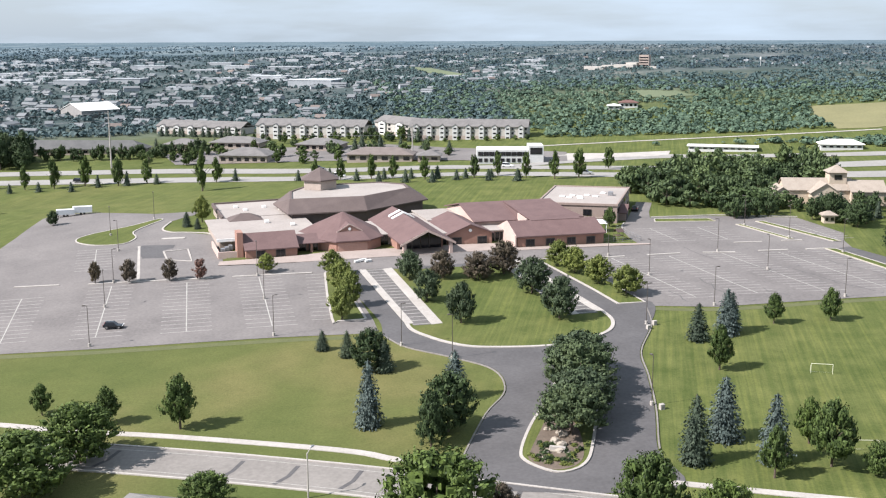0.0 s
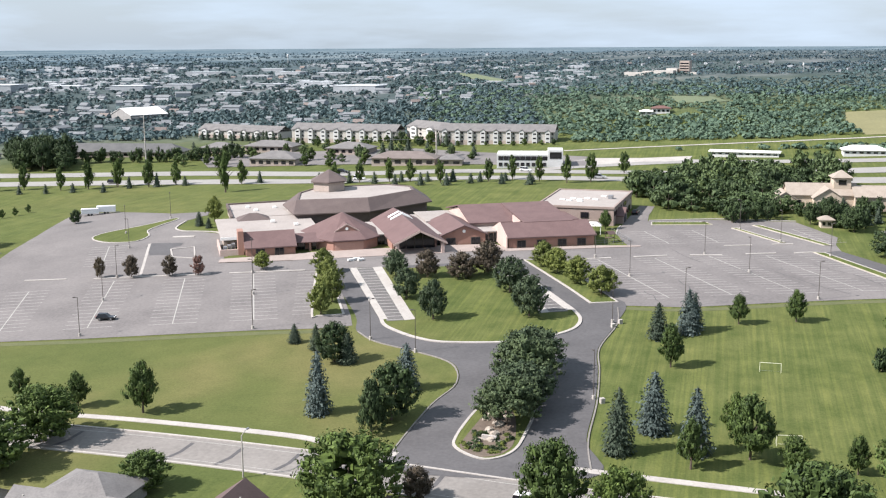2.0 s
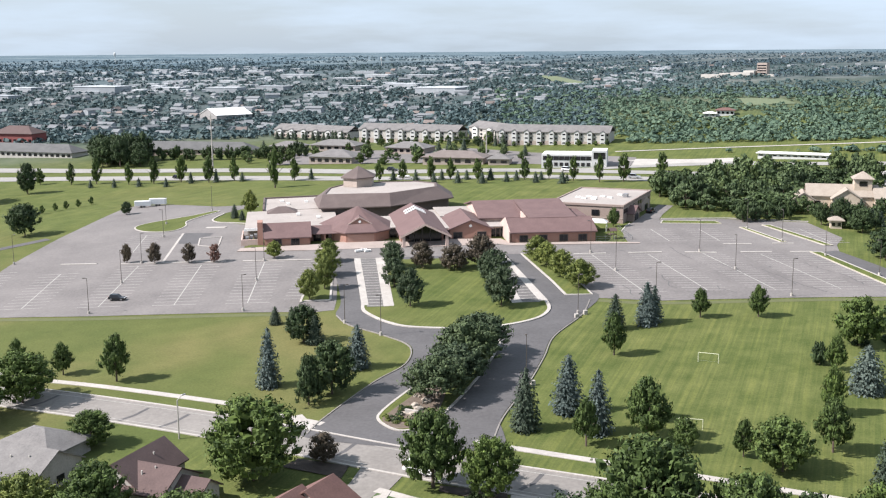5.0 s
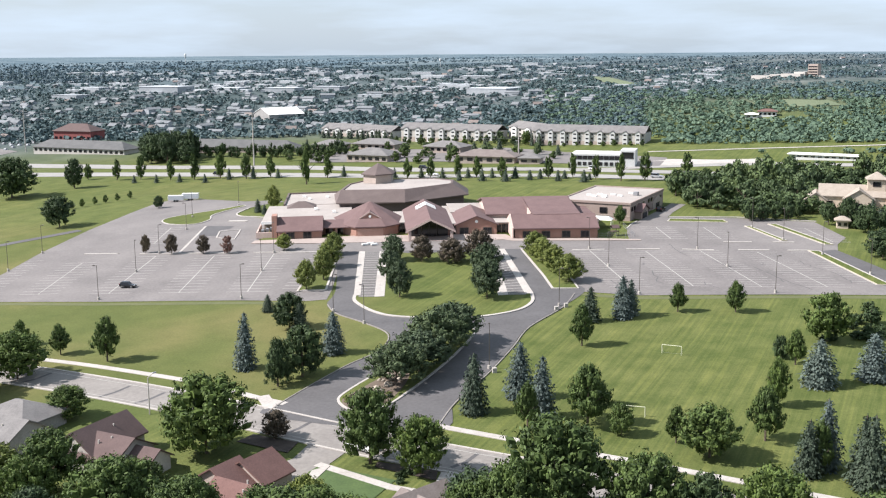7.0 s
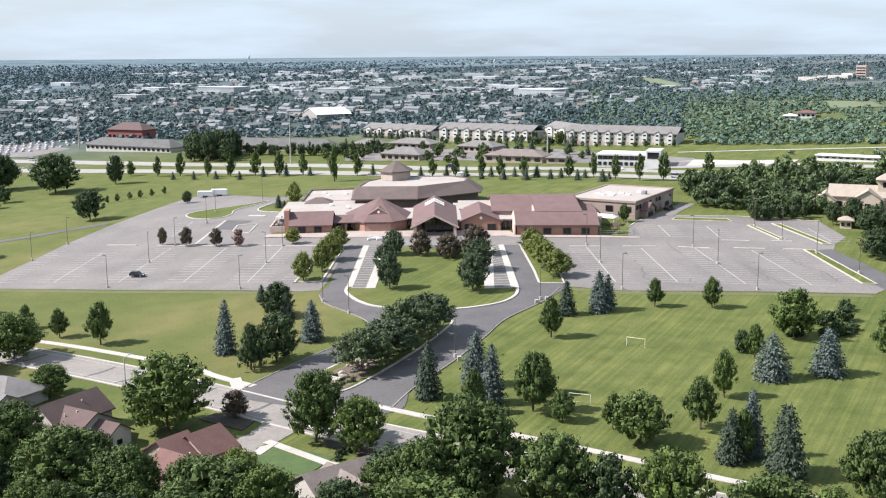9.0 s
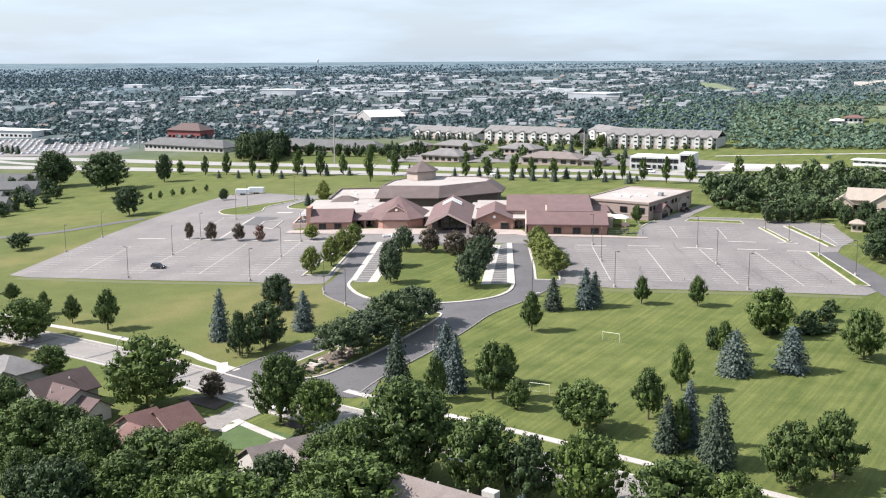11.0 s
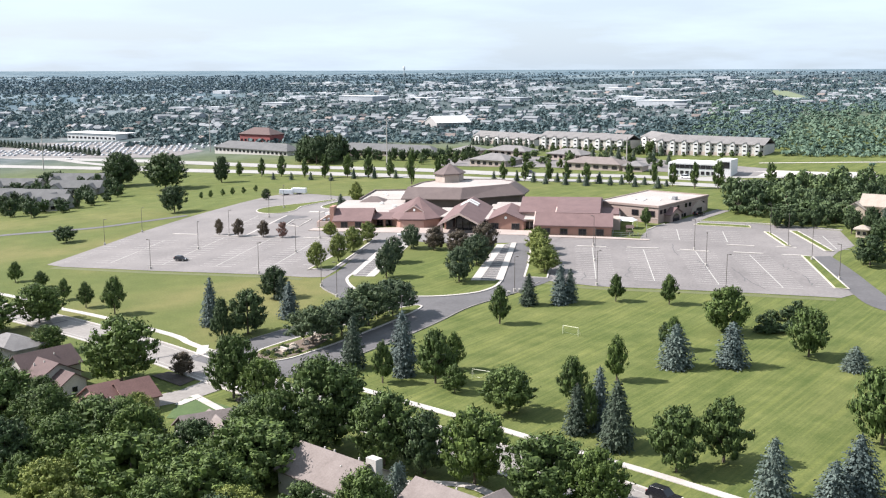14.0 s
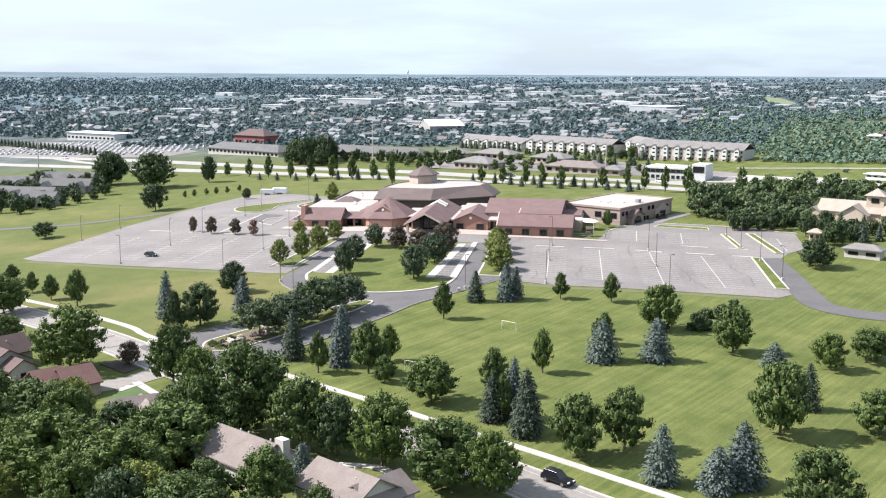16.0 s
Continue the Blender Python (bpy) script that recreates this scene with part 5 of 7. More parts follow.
grove("street_maple", [(63.5, -110.6, 14.4, 15.0), (74.6, -113.8, 11.0, 11.0), (89.0, -116.5, 10.6, 10.2), (11.0, -88.5, 12.4, 14.6), (36.7, -91.9, 11.4, 9.6), (44.6, -95.7, 8.8, 8.0), (100.2, -120.7, 9.5, 11.7), (106.7, -121.3, 8.5, 8.5), (8.2, -115.7, 10.6, 12.6), (-6.5, -103.3, 9.5, 10.3), (40.8, -124.3, 9.5, 8.7), (50.0, -138.1, 10.6, 15.1), (60.7, -139.0, 9.5, 13.7), (33.1, -122.5, 9.5, 12.5), (60.4, -126.2, 9.5, 14.6), (78.9, -150.1, 9.5, 11.9), (-38.2, -53.2, 9.5, 12.5), (-18.0, -74.0, 6.0, 7.8), (-44.3, -63.0, 9.5, 14.9), (58.3, -116.7, 10.6, 8.8)], BIG_MAPLE, TRUNKS, "large leafy maple among the houses", "trees among the houses")
grove("street_maple", [(18.2, -117.5, 8.5, 11.0), (28.5, -117.5, 6.5, 9.0), (9.5, -108, 7.0, 7.5)], BIG_MAPLE, TRUNKS, "large leafy maple among the houses", "trees among the houses")
grove("ash_tree", [(81.2, -115.2, 9.2, 8.2), (54.5, -113.5, 8.5, 10.0)], DARKS, TRUNKS, "dark green tree among the houses", "trees among the houses")

# ---- far trees, woods and town ----
def in_poly(x, y, poly):
    inside = False
    n = len(poly)
    for i in range(n):
        (x0, y0), (x1, y1) = poly[i], poly[(i + 1) % n]
        if (y0 > y) != (y1 > y) and x < (x1 - x0) * (y - y0) / (y1 - y0) + x0:
            inside = not inside
    return inside


def scatter(poly, gap, seed, tries=4000):
    """Random places inside a polygon of the plan, at least gap apart."""
    rng = random.Random(seed)
    xs, ys = [p[0] for p in poly], [p[1] for p in poly]
    out = []
    for _ in range(tries):
        x, y = rng.uniform(min(xs), max(xs)), rng.uniform(min(ys), max(ys))
        if in_poly(x, y, poly) and all((x - a) ** 2 + (y - b) ** 2 > gap * gap for a, b in out):
            out.append((x, y))
    return out


WOODY = crowns("round", LEAF_WOOD, (51, 52, 53), **LITE)
# the wood beside the large house
WOOD = [(101, 98), (107, 91), (131, 85), (136, 90), (139, 112), (150, 122), (172, 128), (175, 155), (146, 160), (121, 152), (103, 144), (97, 118)]
_r = random.Random(77)
for x, y in scatter(WOOD, 5.4, 3):
    k = _r.choice((WOODY, WOODY, WOODY, FAR_DARKS)) if y > 92 else _r.choice((WOODY, FAR_DARKS))
    tree("wood_tree", x, y, _r.uniform(4.2, 7.2) + (2.6 if noise.noise(Vector((x * 0.06, y * 0.06, 2.0))) > 0.05 else 0.0), _r.uniform(6.5, 9.5), k, TRUNKS, "leafy green tree at the edge of a dense wood", group="trees of the wood")
for x, y in scatter([(137, 84), (141, 66), (150, 66), (176, 76), (176, 92), (160, 88), (146, 87)], 4.6, 5):
    tree("garden_tree", x, y, _r.uniform(4.0, 6.5), _r.uniform(3.6, 5.6), _r.choice((FAR_DARKS, FAR_DARKS, SMALL_SPRUCES)), TRUNKS, "dark green tree round the large house", group="trees of the large house")
for x, y in scatter([(-150, 281), (-126, 275), (-131, 298), (-143, 318), (-160, 310)], 6.0, 8):
    tree("grove_tree", x, y, _r.uniform(9, 15), _r.uniform(9, 13), GROVES, TRUNKS, "dense dark tree beyond the highway", group="grove beyond the highway")


for i in range(22):
    k = i / 21
    tree("grove_tree", -140 + 92 * k + _r.uniform(-2, 2), 300 - 12 * k + _r.uniform(-3, 5), _r.uniform(5, 8), _r.uniform(4.5, 7), FAR_DARKS, TRUNKS, "dark tree in a row before the long building", group="grove beyond the highway")


def far_woods(name, spots, seed, material, label, quads=24):
    """Many far crowns as one sheet of clumps; spots: x, y, height, width."""
    rng = np.random.default_rng(seed)
    s = np.array(spots)
    n = len(s)
    base = ground(s[:, 0], s[:, 1])
    cs = np.repeat(np.stack([s[:, 0], s[:, 1], base + s[:, 2] * 0.55], 1), quads, 0)
    d = rng.normal(size=(n * quads, 3))
    d /= np.linalg.norm(d, axis=1)[:, None]
    d[:, 2] = np.where(d[:, 2] < -0.3, -d[:, 2], d[:, 2])
    hw, hh = np.repeat(s[:, 3] / 2, quads), np.repeat(s[:, 2] * 0.47, quads)
    rad = rng.uniform(0.80, 1.06, n * quads)
    p = cs + d * np.stack([hw, hw, hh], 1) * rad[:, None]
    nrm = d + rng.normal(size=d.shape) * 0.3 + np.array([0, 0, 0.2])
    nrm /= np.linalg.norm(nrm, axis=1)[:, None]
    a = np.cross(nrm, rng.normal(size=d.shape))
    a /= np.linalg.norm(a, axis=1)[:, None]
    b = np.cross(nrm, a)
    z = (hw * rng.uniform(0.55, 1.0, n * quads) * 2.0 / math.sqrt(quads))[:, None]
    v = np.stack([p - a * z, p - b * z, p + a * z, p + b * z], 1).reshape(-1, 3)
    f = np.arange(len(v)).reshape(-1, 4)
    tagged(shown(name, np_mesh(name, v, f, material)), label, "trees", kind="stuff")


def far_spots(n, az, depth, size, seed, keep=None):
    """Spots by bearing and by the angle below the horizon, so that they lie as thick far off as near."""
    rng = random.Random(seed)
    table = {}
    out = []
    ds = np.arange(420, 2200, 6.0)
    while len(out) < n:
        a = rng.uniform(*az)
        ai = round(a)
        if ai not in table:
            t = math.radians(ai)
            hs = ground(70 + ds * math.sin(t), -240 + ds * math.cos(t))
            table[ai] = np.maximum.accumulate((hs - 58.0) / ds)
        dep = rng.uniform(*depth)
        i = int(np.searchsorted(table[ai], -math.tan(math.radians(dep))))
        if i >= len(ds):
            continue
        d = ds[i] + rng.uniform(0, 6)
        x, y = 70 + d * math.sin(math.radians(a)), -240 + d * math.cos(math.radians(a))
        if keep and not keep(x, y, a, dep, rng):
            continue
        k = rng.choice((0.55, 0.75, 0.9, 1.05, 1.3)) * rng.uniform(0.85, 1.15) * (size[0] + size[1] * dep) * d / 1912
        out.append((x, y, k * rng.uniform(0.7, 1.0), k * rng.uniform(1.25, 1.85)))
    return out


MEADOWS = [[(73, 636), (89, 607), (108, 538), (99, 532), (83, 579)], [(178, 384), (200, 376), (206, 352), (176, 357)], [(244, 303), (273, 298), (330, 300), (320, 230), (242, 226), (224, 236), (232, 273)], [(-330, 330), (-560, 380), (-560, 470), (-350, 440)], [(36, 262), (185, 224), (260, 200), (260, 236), (185, 250), (46, 292)]]
BUILT = [[(150, 328), (178, 324), (181, 344), (150, 352)], [(-30, 318), (30, 290), (104, 262), (108, 296), (36, 342), (-20, 360)], [(60, 195), (98, 195), (98, 240), (60, 240)]]


def woods_keep(x, y, a, dep, rng):
    return not any(in_poly(x, y, m) for m in MEADOWS + BUILT)


def town_keep(x, y, a, dep, rng):
    if not woods_keep(x, y, a, dep, rng):
        return False
    clump = noise.noise(Vector((x * 0.009, y * 0.018, 3.0))) + 0.5 * noise.noise(Vector((x * 0.04, y * 0.06, 9.0)))
    return clump > -0.12 or rng.random() < 0.3


# leaf colours here include the haze, bluest at the horizon
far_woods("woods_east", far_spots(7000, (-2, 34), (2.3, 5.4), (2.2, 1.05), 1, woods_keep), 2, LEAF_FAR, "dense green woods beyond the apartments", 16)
far_woods("woods_north", far_spots(5200, (-2, 34), (0.9, 2.7), (1.7, 1.35), 11, lambda x, y, a, dep, rng: woods_keep(x, y, a, dep, rng) and (dep > 1.9 or noise.noise(Vector((x * 0.008, y * 0.022, 6.0))) > -0.10)), 12, LEAF_HAZED_WOOD, "dark woods farther off, haze blue put into their leaves", 14)
far_woods("town_trees", far_spots(13500, (-46, 3), (0.9, 4.6), (1.6, 1.25), 3, town_keep), 4, LEAF_TOWN, "dark trees all through the far town, haze put into their colour", 10)
far_woods("horizon_woods", far_spots(17000, (-48, 36), (0.20, 1.6), (0.9, 1.6), 5, lambda x, y, a, dep, rng: (dep < 1.2 or a < -22 or rng.random() < 0.35) and noise.noise(Vector((x * 0.004, y * 0.018, 4.0))) > (-0.12 if a > -14 else -0.3)), 6, LEAF_HORIZON, "dark tree line towards the horizon, haze put into its colour", 5)


# ---- houses and blocks ----
def frame_at(x, y, rot):
    """A local plan: p along, q across, h above the ground at its middle."""
    z, c, s = gz(x, y), math.cos(radians(rot)), math.sin(radians(rot))
    return lambda p, q, h: (x + p * c - q * s, y + p * s + q * c, z + h)


ROOF_GREY = worn("grey_shingle", (0.17, 0.16, 0.155), (0.25, 0.235, 0.225), 0.4, 3.0, 0.9, 0.3)
ROOF_DARK = worn("dark_grey_shingle", (0.105, 0.105, 0.105), (0.160, 0.158, 0.155), 0.3, 3.0, 0.9, 0.3)
ROOF_BROWN = worn("maroon_shingle", (0.108, 0.070, 0.065), (0.148, 0.098, 0.090), 0.4, 4.0, 0.9, 0.4)
ROOF_RED = worn("red_shingle", (0.155, 0.080, 0.068), (0.210, 0.112, 0.096), 0.4, 4.0, 0.9, 0.4)
ROOF_TAN = worn("tan_shingle", (0.185, 0.150, 0.135), (0.255, 0.212, 0.192), 0.4, 4.0, 0.9, 0.4)
ROOF_TILE = worn("clay_tile", (0.36, 0.30, 0.245), (0.45, 0.385, 0.32), 0.5, 4.0, 0.9, 0.4)
SIDING = worn("pale_siding", (0.50, 0.47, 0.43), (0.60, 0.565, 0.52), 0.4, 4.0, 0.8, 0.1)
SIDING_GREY = worn("grey_siding", (0.30, 0.29, 0.28), (0.40, 0.385, 0.37), 0.4, 4.0, 0.8, 0.1)
CREAM = worn("cream_stucco", (0.58, 0.48, 0.37), (0.68, 0.57, 0.45), 0.3, 4.0, 0.9, 0.1)
OFFICE_WHITE = worn("white_panels", (0.66, 0.66, 0.64), (0.76, 0.76, 0.74), 0.2, 3.0, 0.6, 0.0)
RED_WALL = worn("red_brick", (0.25, 0.07, 0.065), (0.33, 0.10, 0.09), 0.2, 3.0, 0.9, 0.2)


def wing(root, fn, p0, p1, q0, q1, eave, ridge, along, roof, wall, name=""):
    """One gabled wing of a house."""
    if along:
        part("wall", gable_walls_u(p0, p1, q0, q1, eave, ridge, fn), wall, root)
        part("roof", gable_u(p0, p1, q0, q1, eave, ridge, 0.5, 0.22, fn, 0.4), roof, root)
    else:
        part("wall", gable_walls_v(p0, p1, q0, q1, eave, ridge, fn), wall, root)
        part("roof", gable_v(p0, p1, q0, q1, eave, ridge, 0.5, 0.22, fn, 0.4), roof, root)


def house_window(root, fn, p, q, w, h0, h1, side):
    """side: which way the wall looks, +-1 along p or +-2 along q."""
    if abs(side) == 1:
        b = block(p - 0.06, p + 0.06, q - w / 2, q + w / 2, h0, h1, fn)
    else:
        b = block(p - w / 2, p + w / 2, q - 0.06, q + 0.06, h0, h1, fn)
    part("window", b, DARK_GLASS, root, "dark house window")


def chimney_pipes(root, fn, spots):
    for p, q, h in spots:
        part("roof_pipe", block(p - 0.09, p + 0.09, q - 0.09, q + 0.09, h - 0.6, h + 0.12, fn), SIDING, root, "pale roof pipe")


def village_house(x, y, rot, roof, wall, wings, label, windows=(), pipes=(), chimney=None):
    root = tagged(new("house"), label, "house", "houses across the street")
    fn = frame_at(x, y, rot)
    for w in wings:
        wing(root, fn, *w, roof, wall)
    for w in windows:
        house_window(root, fn, *w)
    chimney_pipes(root, fn, pipes)
    if chimney:
        p, q, h = chimney
        part("chimney", block(p - 0.9, p + 0.9, q - 0.6, q + 0.6, -1, h, fn), wall, root, "pale chimney")
    return root


def low_hall(name, x, y, rot, a, b, eave, rise, roof, wall, label, group="", n=6):
    """A low building with a hipped roof and a row of windows."""
    root = tagged(new(name), label, "building", group)
    fn = frame_at(x, y, rot)
    part("wall", block(-a / 2, a / 2, -b / 2, b / 2, -2.5, eave, fn), wall, root)
    o, r = 0.7, max(a / 2 - b / 2, 0.4)
    ring = [(-a / 2 - o, -b / 2 - o), (a / 2 + o, -b / 2 - o), (a / 2 + o, b / 2 + o), (-a / 2 - o, b / 2 + o)]
    part("roof", poly_bm([[(*p, eave - 0.1) for p in ring], [(*p, eave + 0.15) for p in ring], [(-r, -0.1, eave + rise), (r, -0.1, eave + rise), (r, 0.1, eave + rise), (-r, 0.1, eave + rise)]], fn=fn), roof, root)
    for i in range(n):
        p = -a / 2 + a * (i + 0.5) / n
        part("window", block(p - a / n * 0.28, p + a / n * 0.28, -b / 2 - 0.08, -b / 2 + 0.05, 0.7, min(eave - 0.6, 2.2), fn), DARK_GLASS, root, "dark window")
    return root


village_house(-4.4, -91.2, 71, ROOF_BROWN, SIDING, [(-5.5, 5.5, -3.6, 3.6, 3.4, 6.0, True), (-6.0, 2.6, -8.0, 0.5, 2.9, 5.2, False), (-3.6, 1.2, -12.2, -6.0, 2.5, 4.0, False)], "split-level house with maroon roofs and pale siding", [(-1.2, -12.26, 1.0, 0.7, 1.6, -2), (-5.56, 0.4, 1.6, 1.0, 2.4, -1), (2.0, -8.06, 0.9, 0.9, 2.0, -2)], [(-2.4, -4.6, 5.2), (-3.6, -3.2, 4.8), (1.5, -1.4, 5.4)])
village_house(22.0, -104.0, 65, ROOF_RED, TAN_WALL, [(-4.0, 1.0, -1.4, 6.0, 2.7, 5.0, True), (0.0, 5.8, -3.1, 4.5, 2.7, 5.0, True), (-7.4, -1.2, -9.2, 1.0, 2.5, 4.2, False)], "low house with red shingled roofs and tan walls", [(-4.2, -9.26, 1.5, 0.7, 1.8, -2), (5.86, 0.7, 1.6, 0.8, 2.0, 1)], [(-2.9, -3.0, 4.1), (-5.4, -4.5, 4.0), (-3.2, -6.2, 4.0)])
village_house(46.3, -113.0, 50, ROOF_TAN, SIDING, [(-5, 5, -4, 4, 2.8, 5.2, True), (-3.5, 3.5, -7, 2, 2.8, 4.8, False)], "low house with a tan shingled roof", [(5.06, 0, 1.5, 0.8, 1.9, 1)], [(1, 1.2, 4.8)])
village_house(72.3, -125.2, -21.6, ROOF_TAN, SIDING, [(-6.2, 6.2, -4.4, 4.4, 3.2, 5.6, True)], "pale house with a broad tan shingled roof", [(6.26, -1.4, 1.4, 1.6, 2.8, 1)], [(-1.5, 1.5, 5.2), (2.5, 2.2, 4.9), (3, -1.5, 5.0), (-4, 2, 4.9)], (6.7, 0.9, 6.4))
village_house(91.5, -131.7, -22, ROOF_TAN, SIDING, [(-6, 5, -4, 4, 2.9, 5.2, True), (0, 6, -2, 5.5, 2.6, 4.4, False)], "pale house with a tan shingled roof", [(5.06, 0, 1.4, 0.9, 2.0, 1)], [(-3, 1, 4.9), (-1, 1.6, 4.7), (2, -1, 4.8)])
village_house(-24.0, -86.0, -20, ROOF_GREY, SIDING_GREY, [(-9, 7.5, -5, 4.5, 3.0, 5.6, True)], "grey house with weathered grey shingles", [(7.56, 0, 1.5, 0.9, 2.0, 1)], [(-3, -2, 5.0), (1, -2.5, 4.8), (4, -2, 5.0), (-7, -1.6, 5.1)])
low_hall("house", -24.2, -78.0, -20, 11, 9, 2.6, 2.4, ROOF_GREY, SIDING_GREY, "grey house with a hipped shingle roof", "houses across the street", 2)
village_house(-42.0, -79.0, -20, ROOF_GREY, SIDING_GREY, [(-5, 5, -4, 4, 3.0, 5.2, True)], "grey house with weathered grey shingles")

# town houses west of the field
for x, y, r, a, b in ((-182, 122, 15, 16, 9), (-199, 138, 15, 20, 10), (-206, 168, 20, 24, 10), (-228, 196, 20, 26, 10), (-226, 142, 15, 18, 10), (-250, 178, 18, 24, 10)):
    root = tagged(new("town_house"), "grey-roofed town house with pale walls", "house", "town houses west of the field")
    fn = frame_at(x, y, r)
    wing(root, fn, -a / 2, a / 2, -b / 2, b / 2, 3.6, 6.4, True, ROOF_DARK, SIDING_GREY)
    wing(root, fn, -a / 2 + 1, -a / 2 + 7, -b / 2 - 3.5, 0, 3.2, 5.4, False, ROOF_DARK, SIDING)
    wing(root, fn, a / 2 - 7, a / 2 - 1, -b / 2 - 3.5, 0, 3.2, 5.4, False, ROOF_DARK, SIDING)
    for k in (-a / 2 + 4, 0.0, a / 2 - 4):
        house_window(root, fn, k, -b / 2 - (3.56 if k else 0.06), 2.0, 0.8, 2.3, -2)


# apartments beyond the highway
def apartment(x0, y0, x1, y1, depth, storeys, bays, label):
    root = tagged(new("apartment_building"), label, "apartments", "apartments beyond the highway")
    ln = math.hypot(x1 - x0, y1 - y0)
    fn = frame_at((x0 + x1) / 2, (y0 + y1) / 2, math.degrees(math.atan2(y1 - y0, x1 - x0)))
    h = storeys * 2.0
    part("wall", block(-ln / 2, ln / 2, 0, depth, -3, h, fn), SIDING, root, "pale siding wall")
    part("brick_base", block(-ln / 2, ln / 2, -0.15, 0, -3, 1.7, fn), TAN_WALL, root, "tan brick ground floor")
    part("roof", gable_u(-ln / 2, ln / 2, 0, depth, h, h + 2.8, 0.5, 0.25, fn, 0.4), ROOF_GREY, root, "grey shingled roof")
    for i in range(bays):
        p = -ln / 2 + ln * (i + 0.5) / bays
        w = ln / bays
        part("bay", gable_walls_v(p - w * 0.19, p + w * 0.19, -1.0, depth / 2, h, h + 0.8, fn), OFFICE_WHITE, root, "white projecting bay")
        part("bay_roof", gable_v(p - w * 0.19, p + w * 0.19, -1.0, depth / 2, h, h + 0.8, 0.2, 0.2, fn, 0.2), ROOF_GREY, root)
        for s in range(storeys):
            part("window", block(p - w * 0.11, p + w * 0.11, -1.06, -0.95, s * 2.0 + 0.7, s * 2.0 + 1.35, fn), DARK_GLASS, root, "dark window")
            part("window", block(p + w * 0.30, p + w * 0.42, -0.22, 0.02, s * 2.0 + 0.6, s * 2.0 + 1.5, fn), DARK_GLASS, root, "dark window")


apartment(44, 294, 97, 279, 14, 3, 9, "long three-storey apartments with grey roof and white bays")
apartment(30, 331, 45, 306, 12, 3, 2, "end wing of the three-storey apartments")
apartment(-29, 342, 24, 322, 14, 3, 8, "three-storey apartments with white gabled bays")
apartment(-84, 388, -38, 362, 13, 2, 6, "pale apartments with grey roof behind trees")

# white office
office = tagged(new("office_building"), "white two-storey office with dark window bands", "office")
fo = frame_at(76.5, 216, -8)
part("wall", block(-13, 11, -5, 9, -2, 5.2, fo), OFFICE_WHITE, office, "white panel wall")
part("tower", block(7.5, 13.5, -5.6, 6, -2, 7.0, fo), OFFICE_WHITE, office, "taller white corner")
part("roof", block(-12.6, 7.4, -4.6, 8.6, 5.2, 5.35, fo), WHITE, office)
for p in range(9):
    part("window", block(-12.4 + 2.2 * p, -10.35 + 2.2 * p, -5.12, -4.95, 2.9, 4.5, fo), DARK_GLASS, office, "dark window")
    part("window", block(-12.2 + 2.2 * p, -10.8 + 2.2 * p, -5.12, -4.95, 0.5, 1.9, fo), DARK_GLASS, office, "dark window")
part("window", block(8.2, 12.9, -5.72, -5.55, 3.6, 6.2, fo), DARK_GLASS, office, "large dark window")


CL = "clinics beyond the highway"
low_hall("clinic", -29, 262, -16, 21, 15, 2.9, 3.0, ROOF_GREY, TAN_WALL, "low clinic with a grey hipped roof", CL)
low_hall("clinic", 27, 239, -13, 27, 13, 2.8, 2.6, ROOF_TAN, TAN_WALL, "low clinic with a tan hipped roof", CL)
low_hall("clinic", -36, 313, -16, 24, 13, 2.6, 2.6, ROOF_GREY, TAN_WALL, "low clinic with a grey hipped roof", CL)
low_hall("clinic", 3, 286, -20, 20, 13, 2.6, 2.6, ROOF_GREY, TAN_WALL, "low clinic with a grey hipped roof", CL)
low_hall("clinic", -62, 318, -14, 16, 12, 2.6, 2.4, ROOF_GREY, TAN_WALL, "low clinic with a grey hipped roof", CL)
low_hall("clinic", 46, 230, -10, 9, 8, 2.4, 2.0, ROOF_GREY, TAN_WALL, "small clinic wing with a grey roof", CL, 2)
GH = "long grey buildings beyond the highway"
low_hall("school_building", -205, 334, -17, 64, 13, 2.8, 4.0, ROOF_DARK, SIDING, "long low building with grey roof and pale walls", GH, 18)
low_hall("school_building", -112, 322, -9, 66, 13, 2.4, 3.8, ROOF_DARK, TAN_WALL, "long low building with a grey hipped roof", GH, 18)
low_hall("red_building", -240, 400, -12, 27, 14, 5.4, 4.4, ROOF_BROWN, RED_WALL, "red brick building with a dark red roof", "", 8)
hall = tagged(new("church_hall"), "large hall with a bright white gabled roof", "hall")
wing(hall, frame_at(-137, 486, 42), -13, 13, -12, 12, 3.6, 7.6, True, WHITE, SIDING_GREY)
part("wall_base", block(-12.9, 12.9, -11.9, 11.9, -8, 0.2, frame_at(-137, 486, 42)), SIDING_GREY, hall)
low_hall("woods_building", 163, 341, -12, 9, 6, 2.4, 1.4, ROOF_RED, OFFICE_WHITE, "small white building with a red roof in the woods", "", 4)
low_hall("woods_building", 155, 340, -12, 6, 5, 1.8, 1.0, WHITE, OFFICE_WHITE, "small white shed in the woods", "", 2)
low_hall("white_store", 165, 214, -23, 27, 7, 1.8, 0.3, WHITE, OFFICE_WHITE, "long white store beside the meadow", "", 10)
low_hall("white_store", 208, 199, -16, 16, 7, 2.0, 1.8, WHITE, OFFICE_WHITE, "white store with a small gable", "", 6)
low_hall("car_showroom", -408, 446, -9, 52, 20, 5.0, 0.3, WHITE, OFFICE_WHITE, "long white car showroom with dark windows", "", 12)

